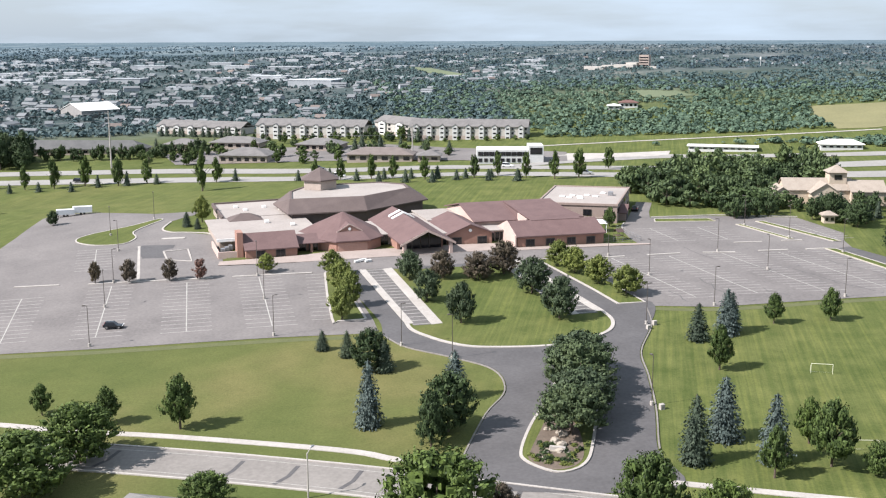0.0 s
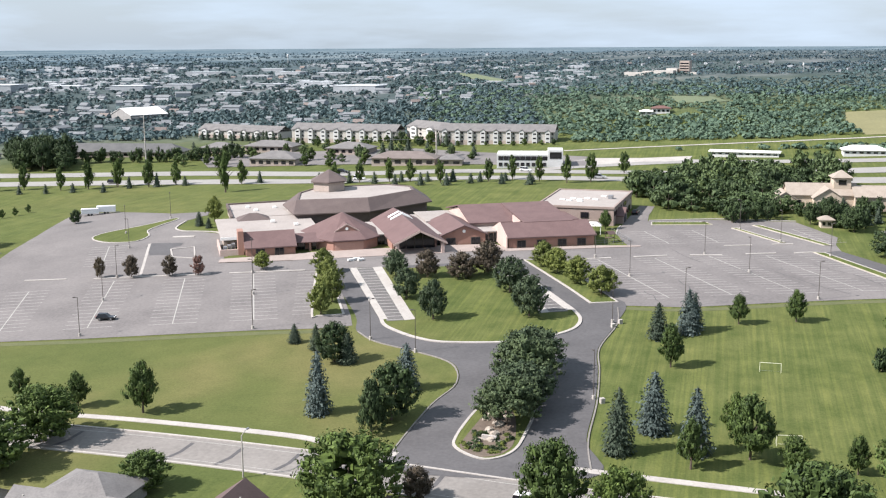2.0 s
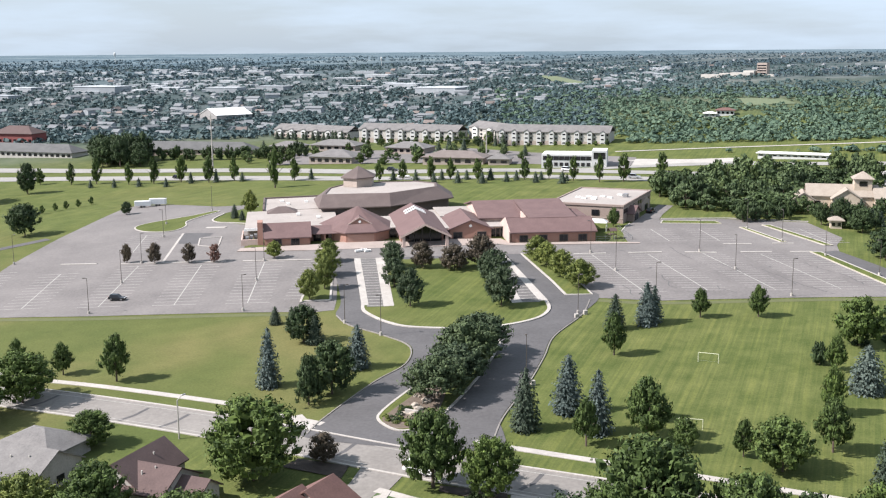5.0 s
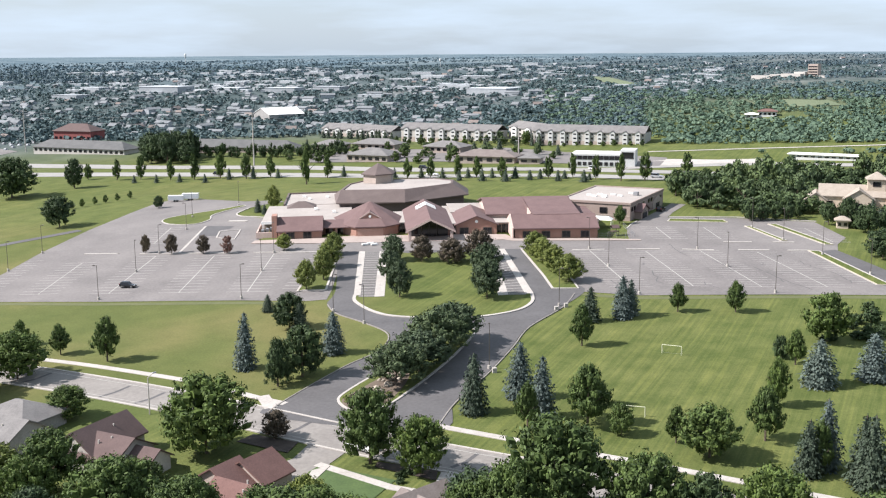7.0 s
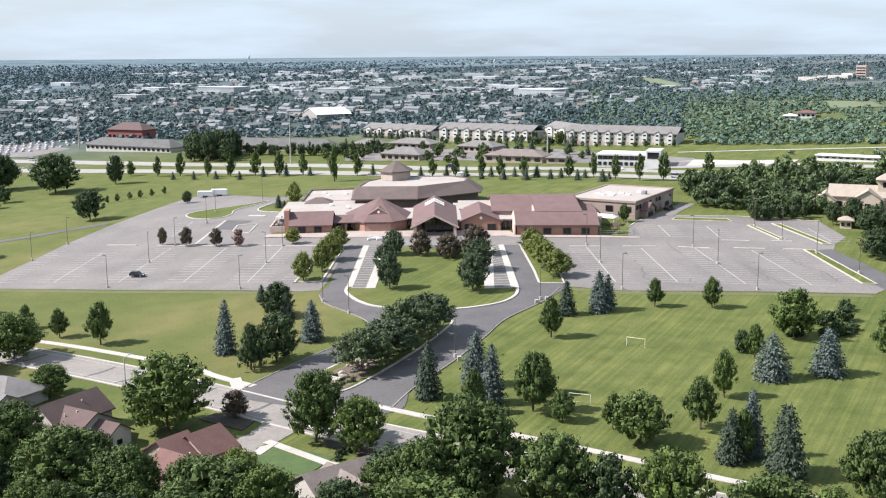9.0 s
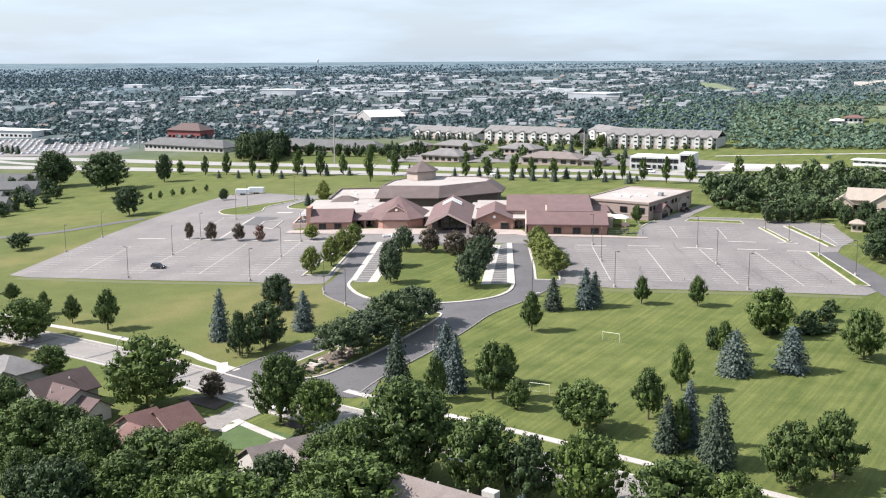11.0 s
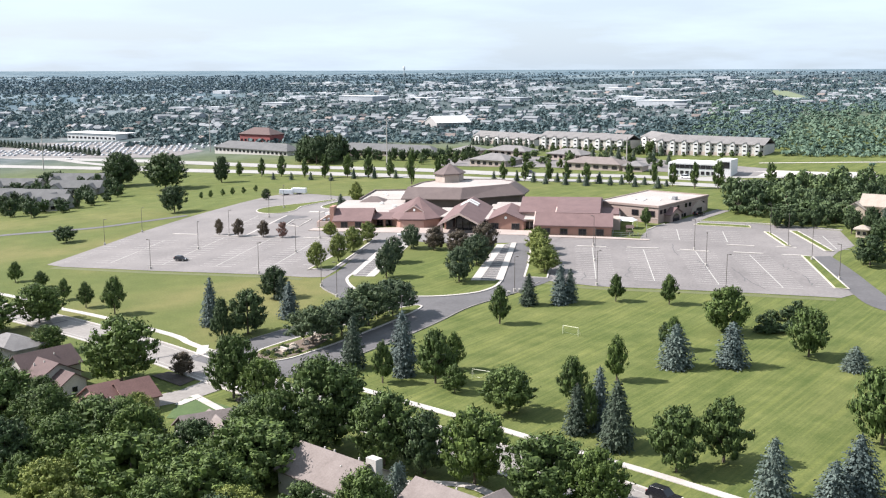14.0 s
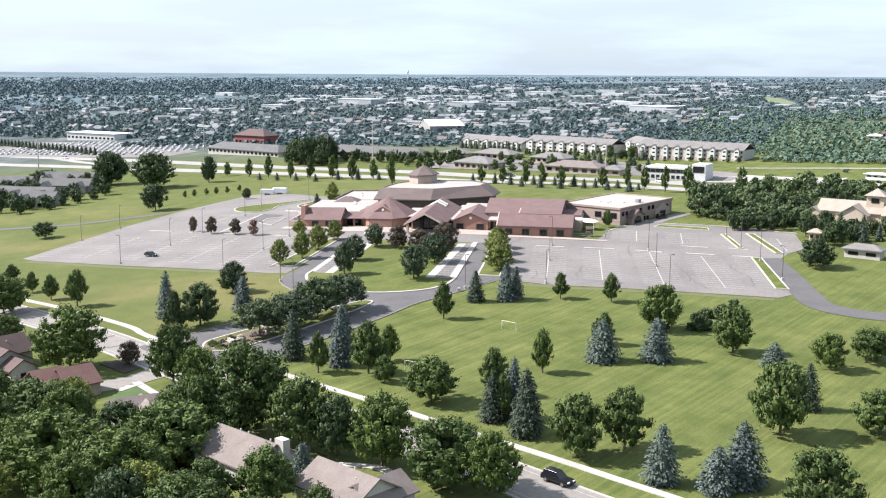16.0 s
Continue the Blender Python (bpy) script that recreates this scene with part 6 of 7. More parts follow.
# large house at the edge of the wood
villa = tagged(new("large_house"), "large cream house with clay-tile roofs and a turret", "house")
fv = frame_at(149.5, 97, -12)
for q in ((-11, 9, -4, 5, 4.2, 7.0, True), (-4, 4, -8, 2, 3.8, 6.4, False), (8, 18, -6, 4, 4.0, 6.6, True), (-15, -9, -6, 3, 3.0, 5.0, False)):
    wing(villa, fv, *q, ROOF_TILE, CREAM)
part("turret", block(2.4, 7.4, -2, 3, 0, 9.2, fv), CREAM, villa, "cream turret")
part("turret_roof", poly_bm([[(1.7, -2.7, 9.1), (8.1, -2.7, 9.1), (8.1, 3.7, 9.1), (1.7, 3.7, 9.1)], [(4.8, 0.4, 11.2), (5.0, 0.4, 11.2), (5.0, 0.6, 11.2), (4.8, 0.6, 11.2)]], fn=fv), ROOF_TILE, villa, "clay-tile turret roof")
for p, q, s in ((0, -8.06, -2), (-8, -4.06, -2), (12, -6.06, -2), (15, -6.06, -2), (-12, -6.06, -2)):
    house_window(villa, fv, p, q, 1.6, 1.0, 2.6, s)
house_window(villa, fv, 4.9, -2.06, 2.2, 7.0, 8.4, -2)
low_hall("garden_shed", 151.5, 49, -16, 9, 4, 2.2, 1.4, ROOF_GREY, SIDING, "pale garden shed with a grey roof", "", 2)
low_hall("gate_lodge", 138.6, 68.6, -10, 3.0, 2.6, 2.2, 1.1, ROOF_TILE, CREAM, "small cream lodge with a clay-tile roof", "", 2)

# hospital on the far hill
hosp = tagged(new("hospital"), "tan and brick hospital tower with low white wings", "hospital")
fh_full = frame_at(212, 470, -35)
fh = lambda p, q, h: fh_full(p * 0.8, q * 0.8, h * 0.74 - 1.2)
part("tower", block(-4, 4, -3, 3, -3, 12.5, fh), TAN_WALL, hosp, "brick and glass tower")
for i in range(5):
    part("window_band", block(-3.6, 3.6, -3.1, -2.9, 1 + 2.2 * i, 2.0 + 2.2 * i, fh), DARK_GLASS, hosp)
for p0, p1, q0, q1, h in ((-34, -6, -6, 2, 3.6), (-48, -30, -10, -2, 2.6), (-22, -6, -12, -5, 4.5), (-14, -5, -6, 4, 6.0), (5, 12, -4, 4, 3)):
    part("wing", block(p0, p1, q0, q1, -4, h, fh), SIDING, hosp, "low pale wing")


def water_tower(x, y, s):
    root = tagged(new("water_tower"), "white water tower on the horizon", "water tower", "water towers")
    fn = frame_at(x, y, 0)
    prof = [(0.16, -2), (0.14, 3.0), (0.5, 3.8), (0.62, 4.6), (0.45, 5.3), (0.03, 5.6)]
    part("tank", poly_bm([[(r * s * math.cos(a), r * s * math.sin(a), h * s) for a in (i * math.pi / 5 for i in range(10))] for r, h in prof], fn=fn), OFFICE_WHITE, root)


water_tower(-70, 838, 1.6)
water_tower(283, 455, 1.0)
water_tower(-450, 1160, 2.6)


for x, y in scatter([(113, 76), (131, 79), (133, 90), (126, 90), (114, 86)], 3.6, 19):
    tree("garden_tree", x, y, _r.uniform(4.0, 6.0), _r.uniform(3.6, 5.0), FAR_DARKS, TRUNKS, "dark green tree before the wood", group="trees before the wood")

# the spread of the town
# walls and roofs with distance haze mixed into their colours as pale blue
FAR_WALL = worn("hazed_pale_wall", (0.36, 0.385, 0.41), (0.46, 0.485, 0.51), 0.1, 1.0, 0.9, 0.0)
FAR_WHITE = worn("hazed_white_roof", (0.56, 0.59, 0.61), (0.68, 0.71, 0.73), 0.1, 1.0, 0.8, 0.0)
FAR_ROOF = worn("hazed_grey_shingle", (0.175, 0.188, 0.200), (0.250, 0.264, 0.276), 0.1, 1.0, 0.9, 0.0)


def town_meshes():
    out = []
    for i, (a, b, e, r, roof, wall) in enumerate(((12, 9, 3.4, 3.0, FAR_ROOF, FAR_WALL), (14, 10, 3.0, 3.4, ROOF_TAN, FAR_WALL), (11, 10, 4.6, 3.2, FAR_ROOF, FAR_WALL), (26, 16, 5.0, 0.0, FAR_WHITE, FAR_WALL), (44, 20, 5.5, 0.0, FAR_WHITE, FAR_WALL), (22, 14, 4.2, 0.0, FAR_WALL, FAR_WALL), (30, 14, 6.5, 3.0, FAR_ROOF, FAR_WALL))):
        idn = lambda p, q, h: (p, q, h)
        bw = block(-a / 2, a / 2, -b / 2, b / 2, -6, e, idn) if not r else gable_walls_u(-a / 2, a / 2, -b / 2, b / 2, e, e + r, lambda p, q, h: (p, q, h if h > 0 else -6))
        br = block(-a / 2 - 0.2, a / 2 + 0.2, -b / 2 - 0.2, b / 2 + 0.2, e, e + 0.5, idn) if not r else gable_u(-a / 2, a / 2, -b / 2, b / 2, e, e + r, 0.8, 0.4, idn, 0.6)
        row = []
        for nm, bm, mt in (("wall", bw, wall), ("roof", br, roof)):
            me = bpy.data.meshes.new(nm)
            bm.to_mesh(me)
            bm.free()
            me.materials.append(mt)
            row.append(me)
        out.append(row)
    return out


TOWN = town_meshes()


def town_block(x, y, kind, s, rot, label):
    root = tagged(new("far_house" if kind in (0, 1, 2, 6) else "far_store"), label, "house" if kind in (0, 1, 2, 6) else "store", "buildings of the far town")
    root.matrix_basis = Matrix.Translation((x, y, gz(x, y))) @ Matrix.Rotation(radians(rot), 4, "Z") @ Matrix.Diagonal((s, s, s * (1.0 if kind in (0, 1, 2, 6) else 0.6), 1))
    for nm, me in zip(("wall", "roof"), TOWN[kind]):
        shown(nm, me, root)


def merged_town(rows):
    """The small houses towards the horizon, as one thing nobody could count."""
    verts, faces, mats, slots = [], [], [], []
    for x, y, kind, s, rot in rows:
        m = Matrix.Translation((x, y, gz(x, y))) @ Matrix.Rotation(radians(rot), 4, "Z") @ Matrix.Diagonal((s, s, s, 1))
        for me in TOWN[kind][:2]:
            if me.materials[0] not in mats:
                mats.append(me.materials[0])
            b = len(verts)
            verts += [tuple(m @ v.co) for v in me.vertices]
            faces += [tuple(b + i for i in p.vertices) for p in me.polygons]
            slots += [mats.index(me.materials[0])] * len(me.polygons)
    me = mesh_of("distant_houses", verts, faces, mats[0])
    for q in mats[1:]:
        me.materials.append(q)
    me.polygons.foreach_set("material_index", slots)
    tagged(shown("distant_houses", me), "small pale houses and stores scattered towards the horizon", "houses", kind="stuff")


_t = random.Random(21)
TOWN_WORDS = ("far pale house with a grey roof", "far pale house with a brown roof", "far white house with a grey roof", "far white flat-roofed store", "long far white store", "far pale flat-roofed block", "far apartment block with a grey roof")
# the larger stores of the town: place and width
STORES = [(-517, 806, 36), (-288, 672, 44), (-422, 638, 26), (-360, 640, 30), (-232, 675, 32), (-178, 652, 31), (-133, 742, 36), (-138, 651, 28), (-93, 597, 23), (-362, 692, 25), (-354, 731, 29), (-460, 636, 28), (-85, 705, 26), (-57, 710, 26), (-19, 691, 32), (-66, 631, 24), (-29, 631, 32), (3, 569, 37), (11, 587, 27), (51, 666, 16), (136, 461, 14), (-241, 721, 21), (-192, 720, 24), (-179, 778, 25), (-76, 757, 24), (22, 807, 19), (-8, 802, 19)]
for i, (x, y, w) in enumerate(STORES):
    kind = (4, 3, 4, 5)[i % 4]
    town_block(x, y, kind, 0.9 * w / (44 if kind == 4 else 26 if kind == 3 else 22), -18 + _t.uniform(-8, 8), TOWN_WORDS[kind])
spots = far_spots(600, (-45, 4), (0.95, 4.3), (1, 0), 31, lambda x, y, a, dep, rng: woods_keep(x, y, a, dep, rng) and (a < 1 or dep < 2.4) and noise.noise(Vector((x * 0.009, y * 0.018, 3.0))) < 0.16 and (dep > 1.7 or rng.random() < (0.12 if a < -18 else 0.6)))
spots.sort(key=lambda q: math.hypot(q[0] - 70, q[1] + 240))
small = []
for i, (x, y, h, w) in enumerate(spots):
    d = math.hypot(x - 70, y + 240)
    dep = math.degrees(math.atan2(58 - gz(x, y), d))
    big = dep < 2.4 and _t.random() < 0.5
    kind = _t.choice((3, 5, 3)) if big else _t.choice((0, 0, 0, 1, 2, 2, 6))
    s = (4.0 + 3.1 * dep) * _t.uniform(0.6, 1.05) * d / 1912 / (18 if big else 14 if kind == 6 else 12)
    rot = _t.choice((-20, -20, 70, 10, -35)) + _t.uniform(-6, 6)
    if i < 270:
        town_block(x, y, kind, s, rot, TOWN_WORDS[kind])
    else:
        small.append((x, y, kind, s, rot))
for x, y, h, w in far_spots(60, (-4, 30), (0.5, 1.5), (1, 0), 33, woods_keep):
    small.append((x, y, _t.choice((0, 1, 2, 3)), 6 * math.hypot(x - 70, y + 240) / 1912 / 12, _t.uniform(0, 90)))
for x, y, h, w in far_spots(480, (-26, 7), (1.0, 2.2), (1, 0), 35, lambda x, y, a, dep, rng: woods_keep(x, y, a, dep, rng) and noise.noise(Vector((x * 0.006, y * 0.02, 8.0))) > -0.05):
    small.append((x, y, _t.choice((3, 3, 5, 4)), _t.uniform(9, 17) * math.hypot(x - 70, y + 240) / 1912 / 28, -20 + _t.uniform(-12, 12)))
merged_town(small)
# hedge before the showroom and trees among the clinics
for i in range(26):
    k = i / 25
    tree("hedge_tree", -478 + 150 * k, 412 - 72 * k, 6.0, 5.0, SMALL_SPRUCES, STEM, "dark clipped tree in a row before the showroom", group="hedge before the showroom")
for x, y in scatter([(-70, 262), (0, 240), (58, 222), (62, 250), (20, 300), (-40, 330), (-90, 320)], 9.5, 41, 900):
    if all(math.hypot(x - a, y - b) > 13 for a, b in ((-29, 262), (27, 239), (-36, 313), (3, 286), (-62, 318), (46, 230))):
        tree("clinic_tree", x, y, _t.uniform(3.5, 6.5), _t.uniform(3.5, 6.0), _t.choice((POPLARS, WOODY, SMALL_SPRUCES)), TRUNKS, "small green tree between the clinics", group="trees between the clinics")
for i in range(15):
    x, y = -80 + 44 * i / 14 + _t.uniform(-1, 1), 383 - 26 * i / 14 - 7
    tree("screen_tree", x, y, _t.uniform(4.5, 6.5), _t.uniform(3.0, 4.5), SMALL_SPRUCES, STEM, "dark conifer screening the apartments", group="conifers before the apartments")
for x, y in scatter([(-215, 105), (-165, 95), (-170, 150), (-215, 215), (-260, 215), (-250, 150)], 8, 43, 700):
    if all(math.hypot(x - a, y - b) > 11 for a, b in ((-182, 122), (-199, 138), (-206, 168), (-228, 196), (-226, 142), (-250, 178))):
        tree("yard_tree", x, y, _t.uniform(4.5, 8.0), _t.uniform(4.5, 8.0), FAR_DARKS, TRUNKS, "dark green tree between the town houses", group="trees between the town houses")

for i in range(16):
    x, y = 26 + 26 * (i % 8) / 8 + _t.uniform(-2, 2), 318 - 16 * (i % 8) / 8 - 12 + _t.uniform(-5, 5)
    tree("court_tree", x, y, _t.uniform(4.0, 7.0), _t.uniform(3.2, 5.0), _t.choice((POPLARS, FAR_DARKS, SMALL_SPRUCES)), TRUNKS, "green tree in the court of the apartments", group="trees of the apartments")
for i in range(14):
    x, y = -30 + 54 * i / 13 + _t.uniform(-1, 1), 342 - 20 * i / 13 - 9 + _t.uniform(-3, 0)
    tree("court_tree", x, y, _t.uniform(2.6, 4.6), _t.uniform(2.6, 4.2), _t.choice((POPLARS, FAR_DARKS)), TRUNKS, "green tree in the court of the apartments", group="trees of the apartments")
for i in range(9):
    x, y = 46 + 50 * i / 8 + _t.uniform(-1, 1), 294 - 15 * i / 8 - 6
    tree("court_tree", x, y, _t.uniform(1.8, 3.2), _t.uniform(2.0, 3.2), _t.choice((POPLARS, FAR_DARKS)), TRUNKS, "small green tree before the apartments", group="trees of the apartments")

# ---- close canopy of the gardens south of the street ----
HOUSE_SPOTS = [(-4, -91, 9), (2, -95, 7.5), (6, -96, 6), (21, -103, 8.5), (25, -108.5, 7.5), (46, -113, 7.5), (72.3, -125.2, 10), (91.5, -131.7, 9), (-27, -86, 12), (-40, -80, 8)]
_g = random.Random(12)
GARDEN = [(-20, -100), (-8, -103), (4, -113), (14, -118), (32, -112), (40, -120), (56, -112), (66, -117), (84, -124), (84, -140), (100, -146), (88, -152), (50, -150), (14, -132), (-12, -112)]
OPEN = [[(26, -79), (33, -82), (29, -92), (18, -104), (10, -112), (4, -108), (16, -97)], [(25, -95), (37, -93), (46, -101), (34, -110)]]
for x, y in scatter(GARDEN, 7.0, 15, 6000):
    if any(math.hypot(x - a, y - b) < r for a, b, r in HOUSE_SPOTS) or any(in_poly(x, y, q) for q in OPEN):
        continue
    h = _g.uniform(6.2, 9.4)
    tree("garden_maple", x, y, h, h * _g.uniform(0.85, 1.2), _g.choice((BIG_MAPLE, BIG_MAPLE, BIG_OVAL, BIG_OVAL, BIG_DARK, BIG_LIME)), TRUNKS, "leafy tree in the close canopy of the gardens", group="trees of the gardens")

grove("garden_spruce", [(26.8, -132.4, 8.6, 4.0), (82.6, -128.5, 7.4, 3.4), (-6.0, -96.1, 5.4, 2.5), (82.9, -128.0, 7.4, 3.4)], BLUES, STEM, "blue-green spruce among the garden trees", "conifers of the gardens")

# ---- lamps, vehicles and small things ----
def tube(bm, p, q, r0, r1=None, n=8):
    p, q = Vector(p), Vector(q)
    r1 = r0 if r1 is None else r1
    d = (q - p).normalized()
    x = d.orthogonal().normalized()
    y = d.cross(x)
    ra = [bm.verts.new(p + (x * math.cos(2 * math.pi * i / n) + y * math.sin(2 * math.pi * i / n)) * r0) for i in range(n)]
    rb = [bm.verts.new(q + (x * math.cos(2 * math.pi * i / n) + y * math.sin(2 * math.pi * i / n)) * r1) for i in range(n)]
    for i in range(n):
        bm.faces.new((ra[i], ra[(i + 1) % n], rb[(i + 1) % n], rb[i]))
    bm.faces.new(ra[::-1])
    bm.faces.new(rb)
    return bm


def box_bm(x0, x1, y0, y1, z0, z1, bevel=0.0):
    bm = block(x0, x1, y0, y1, z0, z1, lambda p, q, h: (p, q, h))
    if bevel:
        bmesh.ops.bevel(bm, geom=bm.edges[:], offset=bevel, segments=1, affect="EDGES")
    return bm


def lot_lamp():
    root = tagged(new("lot_lamp"), "dark bronze parking-lot lamp on a concrete footing", "lamp post", "lamps of the parking lots")
    part("footing", tube(bmesh.new(), (0, 0, -0.3), (0, 0, 0.75), 0.32, 0.30, 10), CONCRETE, root, "round concrete footing")
    part("pole", tube(bmesh.new(), (0, 0, 0.75), (0, 0, 8.4), 0.075, 0.055), POLE, root)
    part("arm", tube(bmesh.new(), (0, 0, 8.25), (0.45, 0, 8.35), 0.05), POLE, root)
    part("lamp_head", box_bm(0.35, 0.95, -0.2, 0.2, 8.30, 8.48, 0.05), POLE, root, "flat square lamp head")
    return root


LAMPS = [(-88.0, 35.0), (-88.8, 56.0), (-47.2, 2.2), (-48.8, 28.6), (-11.1, -0.6), (-13.9, 25.4), (-16.2, 45.2), (-50.2, 48.5), (-54.4, 81.6), (-59.9, 102.2), (13.3, -12.2), (21.9, -21.1), (50.5, -49.7), (62.3, -9.4), (69.2, 43.2), (73.7, 24.7), (79.8, -0.2), (96.7, 42.0), (102.0, 24.2), (109.3, 1.2), (114.3, 68.0), (120.0, 52.5), (126.6, 36.3), (133.4, 17.5), (-50.3, 121.9)]
first = lot_lamp()
first.matrix_basis = pose(*LAMPS[0], gz(*LAMPS[0]), 0, 0, 10)
for i, (x, y) in enumerate(LAMPS[1:]):
    copy_thing(first, pose(x, y, gz(x, y), 0, 0, (10, 190, 100)[i % 3]))


def street_lamp(x, y, rot):
    root = tagged(new("street_lamp"), "pale grey street lamp with a bent arm", "street lamp")
    root.matrix_basis = pose(x, y, gz(x, y), 0, 0, rot)
    part("pole", tube(bmesh.new(), (0, 0, -0.3), (0, 0, 6.4), 0.12, 0.09), CONCRETE, root)
    part("arm", tube(bmesh.new(), (0, 0, 6.35), (1.1, 0, 6.9), 0.06, 0.05), CONCRETE, root)
    part("lamp_head", box_bm(0.95, 1.75, -0.16, 0.16, 6.82, 7.0, 0.04), GALV, root)


street_lamp(-4.6, -72.0, 60)


GOAL_PAINT = plain("yellowed_goal_paint", (0.60, 0.60, 0.44), 0.6)


def soccer_goal(x, y, rot):
    root = tagged(new("soccer_goal"), "small white-framed soccer goal on the grass", "soccer goal", "soccer goals")
    root.matrix_basis = pose(x, y, gz(x, y), 0, 0, rot)
    w, h = 3.6, 1.75
    for s in (0, w):
        part("post", tube(bmesh.new(), (s, 0, 0), (s, 0, h), 0.05), GOAL_PAINT, root)
        part("back_stay", tube(bmesh.new(), (s, 0, h), (s, 0.9, 0.02), 0.04), GOAL_PAINT, root)
    part("crossbar", tube(bmesh.new(), (0, 0, h), (w, 0, h), 0.05), GOAL_PAINT, root)
    part("ground_bar", tube(bmesh.new(), (0, 0.9, 0.03), (w, 0.9, 0.03), 0.04), GOAL_PAINT, root)


soccer_goal(81.8, -40.5, -18)
soccer_goal(73.3, -71.9, -10)

TYRE = plain("tyre_rubber", (0.02, 0.02, 0.02), 0.9)
RIM = plain("alloy_rim", (0.35, 0.35, 0.36), 0.35, 0.8)
RED_PAINT = plain("red_car_paint", (0.30, 0.02, 0.02), 0.3)
SILVER = plain("silver_car_paint", (0.42, 0.43, 0.44), 0.35, 0.5)
WHITE_CAR = plain("white_car_paint", (0.75, 0.75, 0.74), 0.35)


def vehicle(name, x, y, rot, paint, label, ln=4.6, wd=1.85, ht=1.65, lift=0.1):
    """A car: lower body, tapered cabin of dark glass with a painted roof, wheels, lamps."""
    root = tagged(new(name), label, "car")
    root.matrix_basis = pose(x, y, gz(x, y) + lift, 0, 0, rot)
    a, w = ln / 2, wd / 2
    b = poly_bm([[(-a, -w, 0.35), (a, -w, 0.35), (a, w, 0.35), (-a, w, 0.35)], [(-a - 0.03, -w, 0.6), (a + 0.03, -w, 0.6), (a + 0.03, w, 0.6), (-a - 0.03, w, 0.6)], [(-a + 0.06, -w + 0.04, ht * 0.58), (a - 0.25, -w + 0.04, ht * 0.52), (a - 0.25, w - 0.04, ht * 0.52), (-a + 0.06, w - 0.04, ht * 0.58)]], fn=lambda p, q, h: (p, q, h))
    part("body", b, paint, root)
    part("cabin_glass", poly_bm([[(-a + 0.12, -w + 0.06, ht * 0.57), (a * 0.42, -w + 0.06, ht * 0.53), (a * 0.42, w - 0.06, ht * 0.53), (-a + 0.12, w - 0.06, ht * 0.57)], [(-a + 0.45, -w + 0.22, ht * 0.97), (a * 0.08, -w + 0.22, ht * 0.97), (a * 0.08, w - 0.22, ht * 0.97), (-a + 0.45, w - 0.22, ht * 0.97)]], fn=lambda p, q, h: (p, q, h)), DARK_GLASS, root, "dark car windows")
    part("car_roof", box_bm(-a + 0.4, a * 0.1, -w + 0.2, w - 0.2, ht * 0.965, ht, 0.02), paint, root)
    for sx in (-0.31, 0.31):
        for sy in (-1, 1):
            wh = part("wheel", tube(bmesh.new(), (sx * ln, sy * (w - 0.22), 0.33), (sx * ln, sy * (w + 0.01), 0.33), 0.33, None, 12), TYRE, root)
            part("rim", tube(bmesh.new(), (sx * ln, sy * (w - 0.2), 0.33), (sx * ln, sy * (w + 0.02), 0.33), 0.2, None, 10), RIM, wh)
    for sy in (-1, 1):
        part("headlight", box_bm(a - 0.1, a + 0.04, sy * (w - 0.35) - 0.2, sy * (w - 0.35) + 0.2, 0.62, 0.78), WHITE, root)
        part("tail_light", box_bm(-a - 0.04, -a + 0.08, sy * (w - 0.2) - 0.1, sy * (w - 0.2) + 0.1, 0.7, 1.0), RED_PAINT, root)
    return root


vehicle("parked_car", -44.3, 12.8, -4, BLACK, "black hatchback parked alone in the west lot", 4.0, 1.75, 1.42)
vehicle("parked_car", 91.2, 93.0, 66, BLACK, "black car parked beside the gymnasium", 4.2, 1.8, 1.45)
vehicle("parked_car", 114.0, -114.6, -24, BLACK, "black car at the kerb of the street")
vehicle("parked_car", -27.0, -70.3, 60, RED_PAINT, "red car in a driveway")
vehicle("parked_car", 34.5, -87.0, -26, WHITE_CAR, "white car parked under a street tree")
for k, (ln, o, c) in enumerate(((HW_N, 2, SILVER), (HW_S, -2, BLACK), (HW_N, -2, WHITE_CAR), (HW_S, 2, WHITE_CAR), (HW_N, 2, BLACK), (HW_S, 0, SILVER), (HW_N, 0, WHITE_CAR))):
    i = (9, 14, 6, 20, 24, 28, 30)[k]
    p, q = Vector(ln[i]), Vector(ln[i + 1])
    vehicle("highway_car", p.x, p.y + o, math.degrees(math.atan2(q.y - p.y, q.x - p.x)), c, "car on the highway lanes", lift=0.2)


def trailer(x, y, rot, ln, ht):
    root = tagged(new("box_trailer"), "white box trailer parked in the rear lot", "trailer", "trailers in the rear lot")
    root.matrix_basis = pose(x, y, gz(x, y) + 0.1, 0, 0, rot)
    part("box", box_bm(-ln / 2, ln / 2, -1.1, 1.1, 0.6, ht, 0.06), WHITE_CAR, root)
    part("drawbar", tube(bmesh.new(), (ln / 2, 0, 0.55), (ln / 2 + 1.3, 0, 0.5), 0.07), GALV, root)
    for sx in (-0.5, 0.5):
        for sy in (-1, 1):
            part("wheel", tube(bmesh.new(), (sx, sy * 0.9, 0.36), (sx, sy * 1.14, 0.36), 0.36, None, 12), TYRE, root)


trailer(-80.7, 142.4, 12, 5.6, 2.3)
trailer(-75.8, 144.2, 10, 6.0, 2.6)


